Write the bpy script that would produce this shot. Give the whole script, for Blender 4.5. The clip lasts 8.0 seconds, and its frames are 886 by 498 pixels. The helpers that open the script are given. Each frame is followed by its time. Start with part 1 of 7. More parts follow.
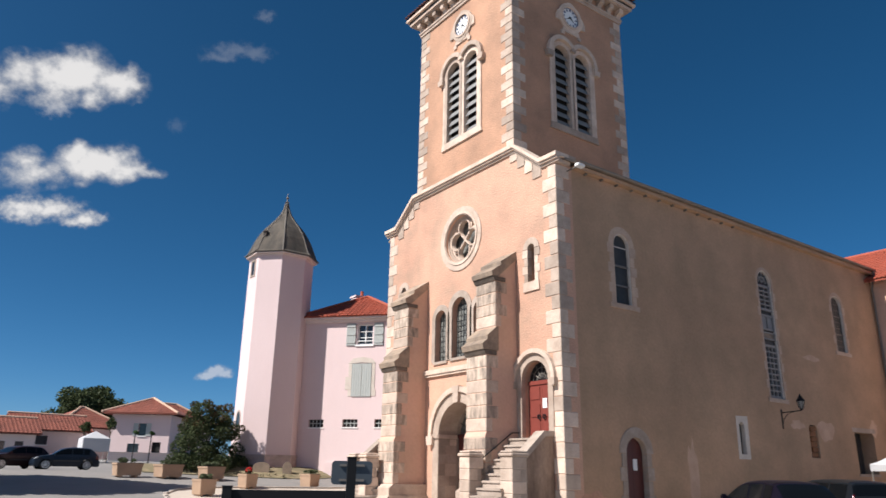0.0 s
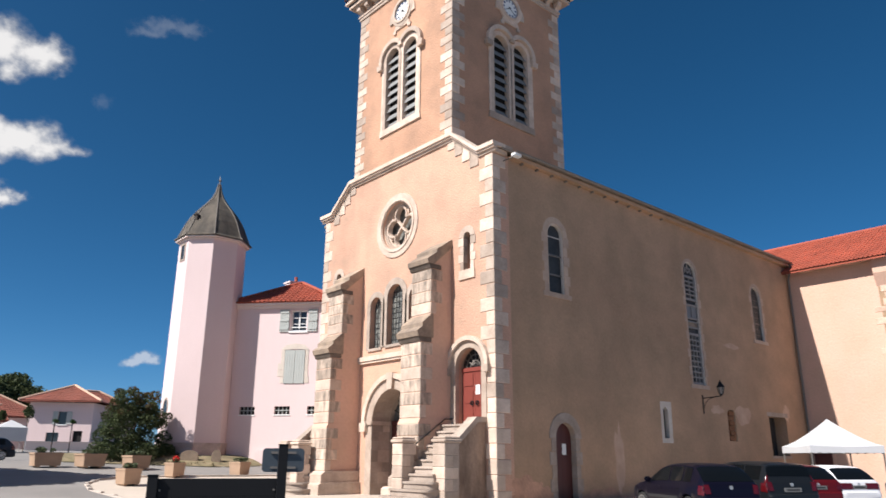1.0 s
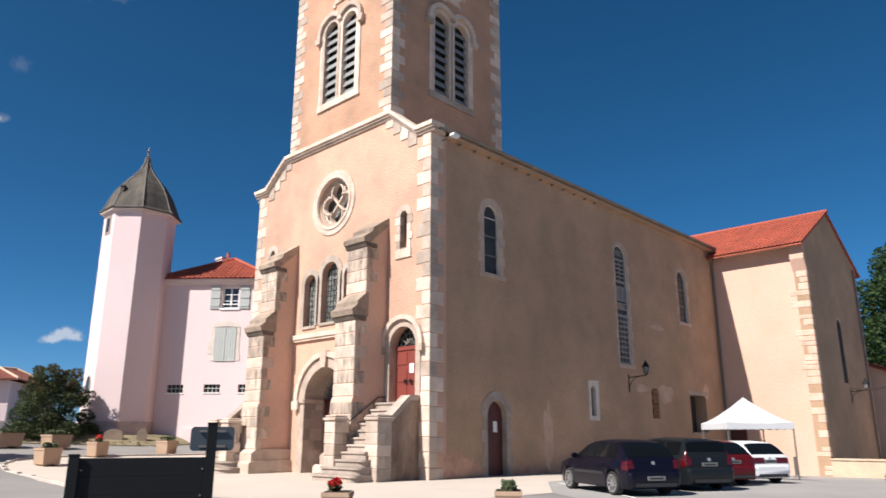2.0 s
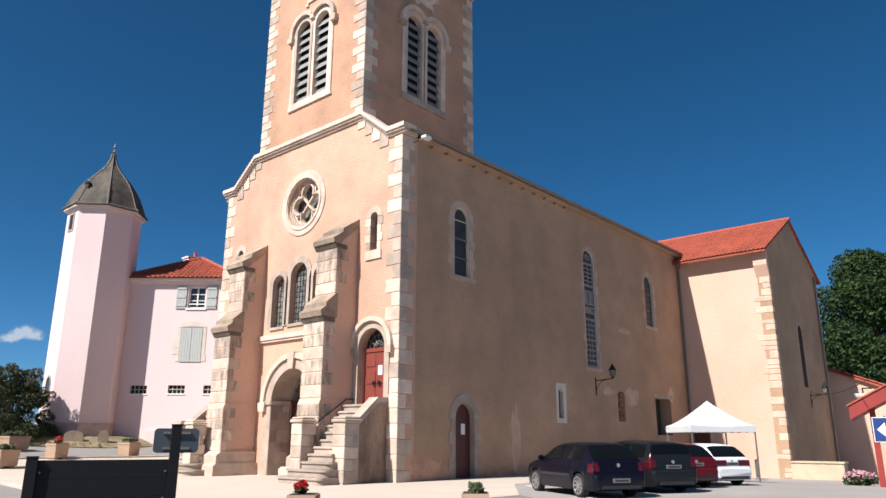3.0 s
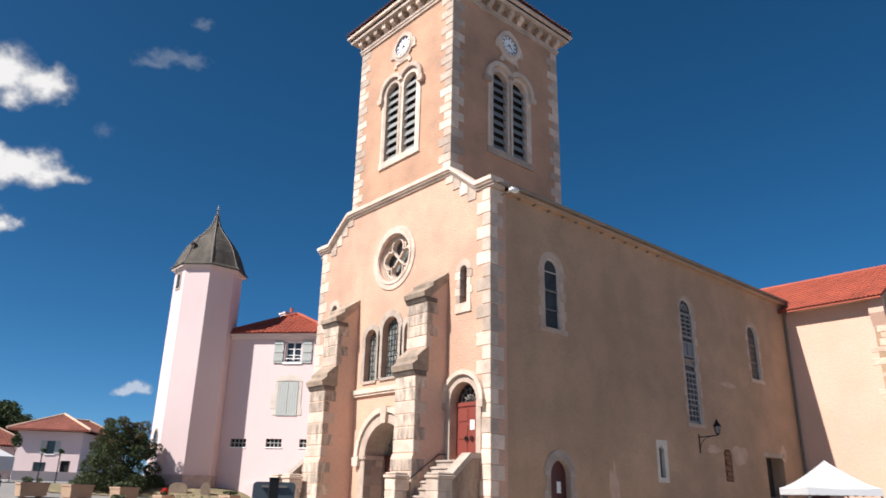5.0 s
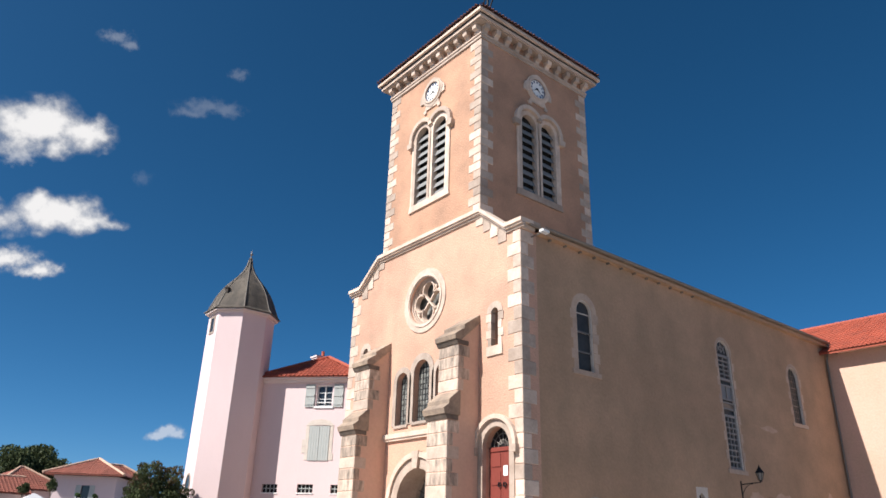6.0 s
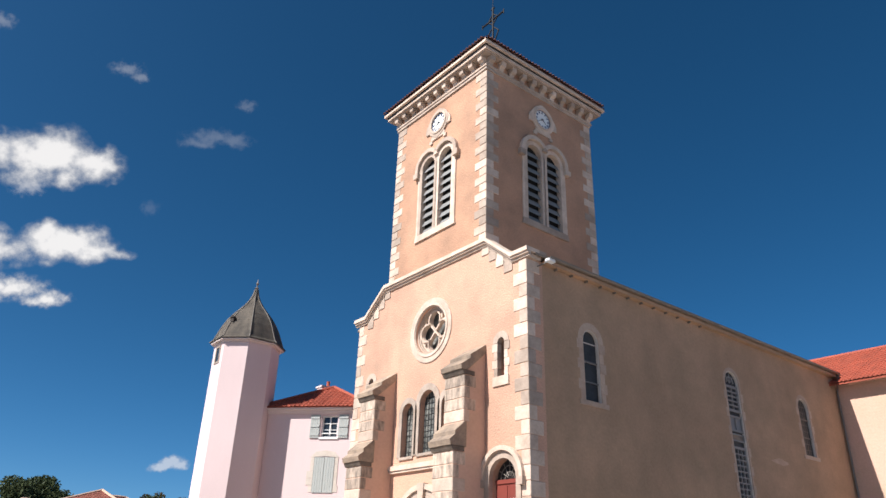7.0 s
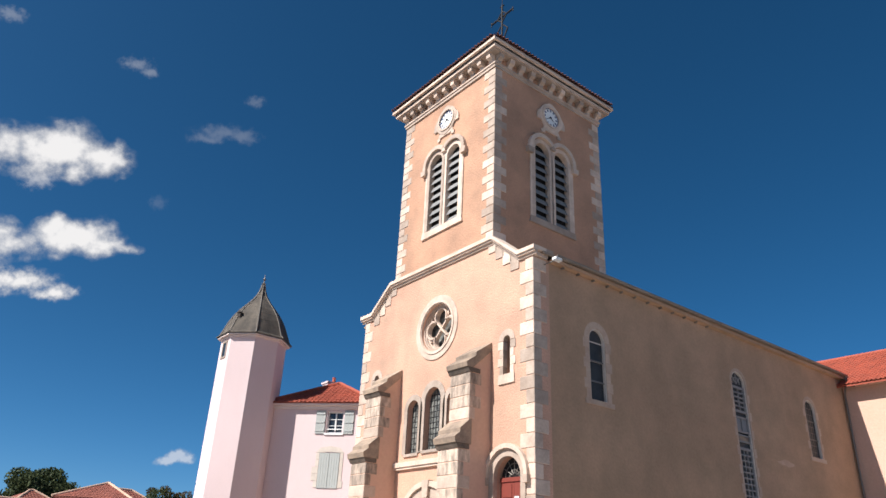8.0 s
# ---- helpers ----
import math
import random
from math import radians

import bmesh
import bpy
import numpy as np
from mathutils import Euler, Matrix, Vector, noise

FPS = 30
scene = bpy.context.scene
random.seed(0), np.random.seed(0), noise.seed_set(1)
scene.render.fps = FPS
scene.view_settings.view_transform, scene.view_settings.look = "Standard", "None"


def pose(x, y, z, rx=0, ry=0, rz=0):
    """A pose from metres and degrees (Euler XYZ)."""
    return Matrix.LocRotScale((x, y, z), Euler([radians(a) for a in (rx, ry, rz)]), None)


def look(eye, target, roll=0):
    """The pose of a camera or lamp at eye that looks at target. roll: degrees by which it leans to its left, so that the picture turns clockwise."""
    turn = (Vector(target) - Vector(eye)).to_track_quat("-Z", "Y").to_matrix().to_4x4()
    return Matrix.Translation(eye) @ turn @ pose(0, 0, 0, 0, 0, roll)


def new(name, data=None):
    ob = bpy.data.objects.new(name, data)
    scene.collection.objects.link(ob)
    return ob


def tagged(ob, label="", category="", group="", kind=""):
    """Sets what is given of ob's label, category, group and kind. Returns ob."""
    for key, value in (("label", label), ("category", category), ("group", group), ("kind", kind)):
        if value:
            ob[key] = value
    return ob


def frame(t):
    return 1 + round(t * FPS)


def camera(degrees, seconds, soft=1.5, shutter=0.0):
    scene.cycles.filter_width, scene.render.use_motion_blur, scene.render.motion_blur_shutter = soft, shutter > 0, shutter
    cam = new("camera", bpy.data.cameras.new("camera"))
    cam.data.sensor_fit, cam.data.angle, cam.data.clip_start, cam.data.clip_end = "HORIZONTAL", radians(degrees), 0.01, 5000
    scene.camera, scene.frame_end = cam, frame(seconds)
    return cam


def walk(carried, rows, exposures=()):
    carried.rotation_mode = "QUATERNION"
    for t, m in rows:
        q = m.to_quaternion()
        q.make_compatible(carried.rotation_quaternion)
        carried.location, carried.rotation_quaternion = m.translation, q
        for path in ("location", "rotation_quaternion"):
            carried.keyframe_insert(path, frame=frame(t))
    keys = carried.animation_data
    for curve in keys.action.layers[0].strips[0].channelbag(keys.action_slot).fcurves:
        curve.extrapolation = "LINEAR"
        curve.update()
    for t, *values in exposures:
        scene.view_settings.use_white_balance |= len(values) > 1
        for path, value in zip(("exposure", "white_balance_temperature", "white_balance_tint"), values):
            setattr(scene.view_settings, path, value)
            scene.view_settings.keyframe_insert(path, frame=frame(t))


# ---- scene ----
# World: the church's right front corner stands at the origin, its facade runs along +Y, its nave along +X.
cam = camera(64.16, 8.0, soft=1.5, shutter=0.5)
EYE = (-18.68, -18.37, 1.53)
PATH = [
    (0.0, pose(*EYE, 107.46, -0.94, -36.10)),
    (0.5, pose(*EYE, 107.19, -0.62, -38.61)),
    (1.0, pose(*EYE, 106.48, -0.34, -41.31)),
    (1.5, pose(*EYE, 105.82, -0.24, -43.77)),
    (2.0, pose(*EYE, 104.82, -0.08, -46.58)),
    (2.2, pose(*EYE, 104.62, -0.25, -47.74)),
    (3.3, pose(*EYE, 105.06, -0.16, -49.15)),
    (3.5, pose(*EYE, 105.11, -0.11, -48.56)),
    (4.0, pose(*EYE, 105.69, -0.37, -46.51)),
    (4.5, pose(*EYE, 107.15, -0.67, -44.18)),
    (5.0, pose(*EYE, 109.17, -1.17, -41.85)),
    (5.2, pose(*EYE, 109.75, -1.35, -40.94)),
    (6.5, pose(*EYE, 114.09, -1.47, -39.05)),
    (7.0, pose(*EYE, 114.91, -1.75, -38.92)),
    (7.5, pose(*EYE, 115.03, -2.05, -38.69)),
    (8.0, pose(*EYE, 114.69, -2.49, -38.65)),
]
walk(cam, PATH, exposures=[(0.0, 1.1), (0.5, 1.16), (1.0, 1.23), (2.0, 1.29), (4.0, 1.3), (8.0, 1.27)])

# ---- light ----
TO_SUN = Vector((-0.98, 0.128, 1.0)).normalized()
world = bpy.data.worlds.new("sky")
scene.world = world
world.use_nodes = True
wn = world.node_tree.nodes
wl = world.node_tree.links
sky = wn.new("ShaderNodeTexSky")
sky.sky_type = "NISHITA"
sky.sun_disc = False
sky.sun_elevation = math.asin(TO_SUN.z)
sky.sun_rotation = math.atan2(TO_SUN.x, TO_SUN.y)
sky.altitude = 100
sky.air_density = 0.5
sky.dust_density = 0.5
sky.ozone_density = 6.0
tone = wn.new("ShaderNodeHueSaturation")
tone.inputs["Saturation"].default_value = 1.2
tone.inputs["Hue"].default_value = 0.489
wl.new(sky.outputs["Color"], tone.inputs["Color"])
wn["Background"].inputs["Strength"].default_value = 0.047
wl.new(tone.outputs["Color"], wn["Background"].inputs["Color"])
sun_data = bpy.data.lights.new("sun", "SUN")
sun_data.energy = 3.5
sun_data.angle = radians(0.53)
sun_data.color = (1.0, 0.955, 0.915)
sun = new("sun", sun_data)
sun.matrix_world = look(TO_SUN * 200, (0, 0, 0))


# ---- materials ----
def material(name, color, rough=0.8, vary=0.12, scale=1.2, fine=25.0, bump=0.15, metal=0.0, second=None, amount=0.5, per_piece=0.0, spec=0.4, streak=False):
    """A surface whose colour drifts at two scales and whose relief is fine grain; second: the colour of stains."""
    m = bpy.data.materials.new(name)
    m.use_nodes = True
    n, l = m.node_tree.nodes, m.node_tree.links
    b = n["Principled BSDF"]
    b.inputs["Roughness"].default_value = rough
    b.inputs["Metallic"].default_value = metal
    b.inputs["Specular IOR Level"].default_value = spec
    geo = n.new("ShaderNodeNewGeometry")
    coarse = n.new("ShaderNodeTexNoise")
    coarse.inputs["Scale"].default_value = scale
    coarse.inputs["Detail"].default_value = 6
    coarse.inputs["Roughness"].default_value = 0.65
    if streak:
        mp = n.new("ShaderNodeMapping")
        mp.inputs["Scale"].default_value = (1.0, 1.0, 0.3)
        l.new(geo.outputs["Position"], mp.inputs["Vector"])
        l.new(mp.outputs["Vector"], coarse.inputs["Vector"])
    else:
        l.new(geo.outputs["Position"], coarse.inputs["Vector"])
    grain = n.new("ShaderNodeTexNoise")
    grain.inputs["Scale"].default_value = fine
    grain.inputs["Detail"].default_value = 4
    l.new(geo.outputs["Position"], grain.inputs["Vector"])
    ramp = n.new("ShaderNodeMapRange")
    ramp.inputs["From Min"].default_value = 0.38
    ramp.inputs["From Max"].default_value = 0.68
    ramp.inputs["To Max"].default_value = amount
    l.new(coarse.outputs["Fac"], ramp.inputs["Value"])
    mix = n.new("ShaderNodeMix")
    mix.data_type = "RGBA"
    dark = second or tuple(c * (1 - 2 * vary) for c in color)
    mix.inputs["A"].default_value = (*color, 1)
    mix.inputs["B"].default_value = (*dark, 1)
    l.new(ramp.outputs["Result"], mix.inputs["Factor"])
    blot = n.new("ShaderNodeTexNoise")
    blot.inputs["Scale"].default_value = scale * 0.35
    blot.inputs["Detail"].default_value = 3
    l.new(geo.outputs["Position"], blot.inputs["Vector"])
    br = n.new("ShaderNodeMapRange")
    br.inputs["From Min"].default_value = 0.3
    br.inputs["From Max"].default_value = 0.7
    br.inputs["To Min"].default_value = 1 - 0.8 * vary
    br.inputs["To Max"].default_value = 1 + 0.8 * vary
    l.new(blot.outputs["Fac"], br.inputs["Value"])
    val = n.new("ShaderNodeMapRange")
    val.inputs["To Min"].default_value = 1 - vary
    val.inputs["To Max"].default_value = 1 + vary
    l.new(grain.outputs["Fac"], val.inputs["Value"])
    hsv = n.new("ShaderNodeHueSaturation")
    l.new(mix.outputs["Result"], hsv.inputs["Color"])
    if per_piece:
        info = n.new("ShaderNodeObjectInfo")
        pr = n.new("ShaderNodeMapRange")
        pr.inputs["To Min"].default_value = 1 - per_piece
        pr.inputs["To Max"].default_value = 1 + per_piece
        l.new(info.outputs["Random"], pr.inputs["Value"])
        mul = n.new("ShaderNodeMath")
        mul.operation = "MULTIPLY"
        l.new(pr.outputs["Result"], mul.inputs[0])
        l.new(val.outputs["Result"], mul.inputs[1])
        l.new(mul.outputs["Value"], hsv.inputs["Value"])
    else:
        mul = n.new("ShaderNodeMath")
        mul.operation = "MULTIPLY"
        l.new(br.outputs["Result"], mul.inputs[0])
        l.new(val.outputs["Result"], mul.inputs[1])
        l.new(mul.outputs["Value"], hsv.inputs["Value"])
    l.new(hsv.outputs["Color"], b.inputs["Base Color"])
    if bump:
        bp = n.new("ShaderNodeBump")
        bp.inputs["Strength"].default_value = bump
        bp.inputs["Distance"].default_value = 0.03
        l.new(grain.outputs["Fac"], bp.inputs["Height"])
        l.new(bp.outputs["Normal"], b.inputs["Normal"])
    return m


def plain(name, color, rough=0.5, metal=0.0, spec=0.5, coat=0.0):
    m = bpy.data.materials.new(name)
    m.use_nodes = True
    b = m.node_tree.nodes["Principled BSDF"]
    b.inputs["Base Color"].default_value = (*color, 1)
    b.inputs["Roughness"].default_value = rough
    b.inputs["Metallic"].default_value = metal
    b.inputs["Specular IOR Level"].default_value = spec
    b.inputs["Coat Weight"].default_value = coat
    return m


PEACH = material("peach_render", (0.595, 0.344, 0.243), 0.92, 0.2, 0.7, 13.0, 0.9, second=(0.43, 0.285, 0.205), amount=0.85)
ROSY = material("rosy_tower_render", (0.50, 0.285, 0.185), 0.92, 0.2, 0.7, 13.0, 0.9, second=(0.37, 0.222, 0.148), amount=0.85)
STREAKED = material("streaked_limestone", (0.55, 0.43, 0.34), 0.87, 0.17, 4.5, 10.0, 0.55, second=(0.17, 0.14, 0.115), amount=0.95, per_piece=0.25, streak=True)
STAINWALL = material("stained_rubble", (0.35, 0.245, 0.18), 0.9, 0.2, 1.5, 9.0, 0.6, second=(0.13, 0.085, 0.062), amount=0.95, streak=True)
DAMP = material("damp_stained_render", (0.49, 0.285, 0.195), 0.93, 0.2, 2.6, 10.0, 0.5, second=(0.33, 0.195, 0.14), amount=0.9)
# Aged peach render, darkened further: the nave side's shade is in its colour.
SHADED_RENDER = material("aged_shaded_peach_render", (0.435, 0.278, 0.178), 0.93, 0.17, 0.55, 8.0, 0.55, second=(0.315, 0.214, 0.136), amount=0.85)
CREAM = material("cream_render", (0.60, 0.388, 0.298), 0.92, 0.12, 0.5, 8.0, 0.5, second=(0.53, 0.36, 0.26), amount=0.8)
FADEDPINK = material("rough_corner_stone", (0.62, 0.44, 0.34), 0.9, 0.14, 2.0, 9.0, 0.6, second=(0.47, 0.30, 0.22), amount=0.8, per_piece=0.08)
# Dark weathered wood; also colours in the shadow gap of the tower cornice.
DARKWOOD_SHADE = material("dark_wood_and_gap_shade", (0.05, 0.04, 0.035), 0.9, 0.15, 2.0, 20.0, 0.2)
FADED = material("faded_stone_trim", (0.50, 0.375, 0.29), 0.9, 0.12, 1.8, 12.0, 0.3, second=(0.40, 0.28, 0.205), amount=0.8, per_piece=0.1)
PALE = material("pale_putty", (0.62, 0.55, 0.48), 0.8, 0.08, 3.0, 20.0, 0.15, second=(0.45, 0.38, 0.32))
GUTTER = material("weathered_gutter", (0.21, 0.18, 0.155), 0.65, 0.12, 1.5, 18.0, 0.1, second=(0.13, 0.11, 0.092))
REPAIR = material("repaired_render", (0.55, 0.38, 0.28), 0.92, 0.12, 1.5, 12.0, 0.4, second=(0.45, 0.295, 0.205), amount=0.9)
STONE = material("pale_limestone", (0.57, 0.452, 0.366), 0.85, 0.12, 1.4, 11.0, 0.45, second=(0.37, 0.28, 0.22), amount=0.8, per_piece=0.3)
GREYSTONE = material("grey_limestone", (0.40, 0.325, 0.27), 0.88, 0.14, 1.3, 12.0, 0.45, second=(0.24, 0.185, 0.145), amount=0.8, per_piece=0.15)
WEATHERED = material("weathered_stone", (0.37, 0.28, 0.205), 0.9, 0.15, 1.5, 10.0, 0.5, second=(0.14, 0.11, 0.09), amount=0.8, per_piece=0.1)
SOOTY = material("blackened_stone", (0.16, 0.125, 0.10), 0.92, 0.2, 2.5, 10.0, 0.5, second=(0.06, 0.05, 0.042), amount=0.9)
PINK = material("pink_render", (0.70, 0.555, 0.545), 0.9, 0.04, 0.4, 12.0, 0.15, second=(0.63, 0.49, 0.475), amount=0.5, streak=True)
STAINED = material("stained_pink_render", (0.60, 0.465, 0.43), 0.9, 0.15, 1.2, 10.0, 0.4, second=(0.36, 0.28, 0.235), amount=0.9)
PALEWALL = material("pale_render", (0.74, 0.62, 0.58), 0.9, 0.05, 0.4, 12.0, 0.15)
FARTILE = material("dull_red_roof_tile", (0.235, 0.075, 0.05), 0.85, 0.18, 1.0, 5.0, 0.3, second=(0.16, 0.055, 0.04), amount=0.7)
TILE = material("red_roof_tile", (0.36, 0.082, 0.046), 0.8, 0.16, 1.1, 6.0, 0.3, second=(0.24, 0.06, 0.038), amount=0.7)
OLDTILE = material("brown_roof_tile", (0.13, 0.055, 0.045), 0.85, 0.2, 2.0, 8.0, 0.3)
SLATE = material("grey_slate", (0.125, 0.105, 0.083), 0.85, 0.22, 1.6, 7.0, 0.4, second=(0.045, 0.04, 0.036), amount=0.9, streak=True)
PAVING = material("pale_forecourt", (0.50, 0.43, 0.36), 0.9, 0.07, 0.25, 18.0, 0.2, second=(0.42, 0.36, 0.30), amount=0.7)
TARMAC = material("worn_tarmac", (0.30, 0.28, 0.262), 0.9, 0.10, 0.35, 30.0, 0.25, second=(0.235, 0.22, 0.206), amount=0.7)
ASPHALT = material("grey_asphalt", (0.235, 0.218, 0.203), 0.9, 0.12, 0.5, 35.0, 0.3)
GRASS = material("dry_grass", (0.15, 0.13, 0.07), 0.95, 0.3, 2.5, 14.0, 0.8, second=(0.27, 0.205, 0.13), amount=0.8)
PAINT_LINE = material("road_paint", (0.78, 0.77, 0.74), 0.7, 0.06, 3.0, 30.0, 0.1, second=(0.6, 0.58, 0.55), amount=0.5)
REDWOOD = material("red_painted_wood", (0.20, 0.042, 0.03), 0.55, 0.08, 2.0, 30.0, 0.15, streak=True)
DARKDOOR = material("maroon_painted_wood", (0.085, 0.022, 0.018), 0.55, 0.1, 2.0, 30.0, 0.15, streak=True)
LOUVRE = material("grey_slate_louvre", (0.22, 0.22, 0.215), 0.8, 0.12, 2.0, 14.0, 0.2)
IRON = material("black_iron", (0.014, 0.014, 0.016), 0.65, 0.1, 5.0, 40.0, 0.1, spec=0.2)
HIPLEAD = material("weathered_lead", (0.17, 0.15, 0.13), 0.75, 0.2, 3.0, 15.0, 0.2)
ZINC = material("dull_zinc", (0.20, 0.18, 0.16), 0.55, 0.1, 2.0, 20.0, 0.1, metal=0.5)
SHUTTER = material("grey_painted_shutter", (0.40, 0.42, 0.40), 0.7, 0.06, 2.0, 30.0, 0.1)
WHITE = material("white_paint", (0.78, 0.77, 0.75), 0.6, 0.03, 2.0, 30.0, 0.05)
CANVAS = material("white_canvas", (0.5, 0.5, 0.51), 0.75, 0.03, 1.5, 30.0, 0.1)
PLANTERWOOD = material("planter_concrete", (0.40, 0.27, 0.185), 0.85, 0.12, 2.0, 25.0, 0.3, second=(0.33, 0.22, 0.14))
SOIL = material("dark_soil", (0.05, 0.035, 0.025), 0.95, 0.2, 8.0, 40.0, 0.5)
DARKBOARD = material("anthracite_board", (0.011, 0.0115, 0.013), 0.55, 0.05, 1.5, 40.0, 0.0, spec=0.15)
# Near-black for sheets in openings: the shade of unlit interiors as a colour.
DARK = plain("inside_shade", (0.012, 0.011, 0.011), 0.9)
LEAD = material("leaded_glass", (0.21, 0.21, 0.19), 0.35, 0.4, 5.0, 12.0, 0.3, second=(0.025, 0.027, 0.028), amount=1.0)
OLDGLASS = material("dusty_window_glass", (0.06, 0.058, 0.056), 0.4, 0.2, 1.5, 14.0, 0.12, second=(0.02, 0.021, 0.023), amount=0.8, spec=0.15)
GLASS = plain("window_glass", (0.03, 0.035, 0.04), 0.08, 0.0, 0.6)
BLUE_RIM = plain("blue_enamel", (0.03, 0.06, 0.16), 0.4)
ENAMEL = plain("white_enamel", (0.82, 0.82, 0.80), 0.35)


# ---- mesh helpers ----
from mathutils.geometry import tessellate_polygon

FRONT = Matrix(((0, 0, -1, 0), (1, 0, 0, 0), (0, 1, 0, 0), (0, 0, 0, 1)))   # (along y, up, outwards -x)
SIDE = Matrix(((1, 0, 0, 0), (0, 0, -1, 0), (0, 1, 0, 0), (0, 0, 0, 1)))    # (along x, up, outwards -y)


def shift(m, x=0.0, y=0.0, z=0.0):
    return Matrix.Translation((x, y, z)) @ m


def finish(bm, smooth=False):
    bmesh.ops.recalc_face_normals(bm, faces=bm.faces)
    if smooth:
        for fc in bm.faces:
            fc.smooth = True
        for ed in bm.edges:
            ed.smooth = len(ed.link_faces) == 2 and ed.calc_face_angle(0.0) < radians(34)
    return bm


def mesh_of(name, bm, mat):
    me = bpy.data.meshes.new(name)
    bm.to_mesh(me)
    bm.free()
    if isinstance(mat, (list, tuple)):
        for one in mat:
            me.materials.append(one)
    else:
        me.materials.append(mat)
    return me


def part(name, bm, mat, parent=None, label="", smooth=False):
    ob = new(name, mesh_of(name, finish(bm, smooth), mat))
    if parent is not None:
        ob.parent = parent
        ob.matrix_parent_inverse = parent.matrix_basis.inverted()
        if parent.parent is not None:
            ob.matrix_parent_inverse = (parent.parent.matrix_basis @ parent.matrix_parent_inverse @ parent.matrix_basis).inverted()
    if label:
        ob["label"] = label
    return ob


def part_each(name, bm, mat, parent, label=""):
    """Links every separate piece of a bmesh as a part of its own; returns the first."""
    bm.verts.index_update()
    left, groups = set(bm.verts), []
    while left:
        stack, seen = [next(v for v in bm.verts if v in left)], set()
        while stack:
            v = stack.pop()
            if v in seen:
                continue
            seen.add(v)
            stack += [e.other_vert(v) for e in v.link_edges]
        left -= seen
        groups.append({v.index for v in seen})
    made = []
    for keep in groups:
        one = bm.copy()
        one.verts.ensure_lookup_table()
        bmesh.ops.delete(one, geom=[v for v in one.verts if v.index not in keep], context="VERTS")
        made.append(part(name, one, mat, parent, label))
    bm.free()
    return made[0]


def thing(name, x, y, z, label, category, group="", kind="", turn=0.0):
    ob = new(name)
    ob.matrix_basis = pose(x, y, z, 0, 0, turn)
    ob.empty_display_size = 0.3
    return tagged(ob, label, category, group, kind)


def prism(bm, loops, d0, d1, m):
    """Adds a flat outline (its first loop) with holes (the others), from depth d0 to d1, placed by m."""
    near, far = [], []
    for loop in loops:
        near.append([bm.verts.new(m @ Vector((u, v, d1))) for u, v in loop])
        far.append([bm.verts.new(m @ Vector((u, v, d0))) for u, v in loop])
    flat_near = [v for lp in near for v in lp]
    flat_far = [v for lp in far for v in lp]
    if len(loops) == 1:
        bm.faces.new(flat_near)
        bm.faces.new(list(reversed(flat_far)))
    else:
        for tri in tessellate_polygon([[Vector((u, v, 0)) for u, v in lp] for lp in loops]):
            bm.faces.new([flat_near[i] for i in tri])
            bm.faces.new([flat_far[i] for i in reversed(tri)])
    for a, b in zip(near, far):
        k = len(a)
        for i in range(k):
            bm.faces.new((a[i], b[i], b[(i + 1) % k], a[(i + 1) % k]))
    return bm


def box(bm, x0, x1, y0, y1, z0, z1, m=None):
    m = m or Matrix.Identity(4)
    v = [bm.verts.new(m @ Vector(p)) for p in ((x0, y0, z0), (x1, y0, z0), (x1, y1, z0), (x0, y1, z0), (x0, y0, z1), (x1, y0, z1), (x1, y1, z1), (x0, y1, z1))]
    for q in ((3, 2, 1, 0), (4, 5, 6, 7), (0, 1, 5, 4), (1, 2, 6, 5), (2, 3, 7, 6), (3, 0, 4, 7)):
        bm.faces.new([v[i] for i in q])
    return bm


def rod(bm, a, b, r, n=8, r2=None):
    """A round bar from a to b."""
    a, b = Vector(a), Vector(b)
    r2 = r if r2 is None else r2
    q = (b - a).to_track_quat("Z", "Y").to_matrix()
    ra = [bm.verts.new(a + q @ Vector((r * math.cos(t), r * math.sin(t), 0))) for t in (2 * math.pi * i / n for i in range(n))]
    rb = [bm.verts.new(b + q @ Vector((r2 * math.cos(t), r2 * math.sin(t), 0))) for t in (2 * math.pi * i / n for i in range(n))]
    for i in range(n):
        bm.faces.new((ra[i], ra[(i + 1) % n], rb[(i + 1) % n], rb[i]))
    bm.faces.new(list(reversed(ra)))
    bm.faces.new(rb)
    return bm


def lathe(bm, profile, n=16, at=(0, 0, 0)):
    """Turns (radius, height) pairs round the vertical through at."""
    rings = [[bm.verts.new((at[0] + r * math.cos(2 * math.pi * i / n), at[1] + r * math.sin(2 * math.pi * i / n), at[2] + z)) for i in range(n)] for r, z in profile]
    for a, b in zip(rings, rings[1:]):
        for i in range(n):
            bm.faces.new((a[i], a[(i + 1) % n], b[(i + 1) % n], b[i]))
    bm.faces.new(list(reversed(rings[0])))
    bm.faces.new(rings[-1])
    return bm


def arch(c, half, z0, zs, n=12, rise=1.0):
    """A round-headed opening: sill z0, springing zs."""
    return [(c - half, z0), (c + half, z0)] + [(c + half * math.cos(math.pi * i / n), zs + rise * half * math.sin(math.pi * i / n)) for i in range(n + 1)]


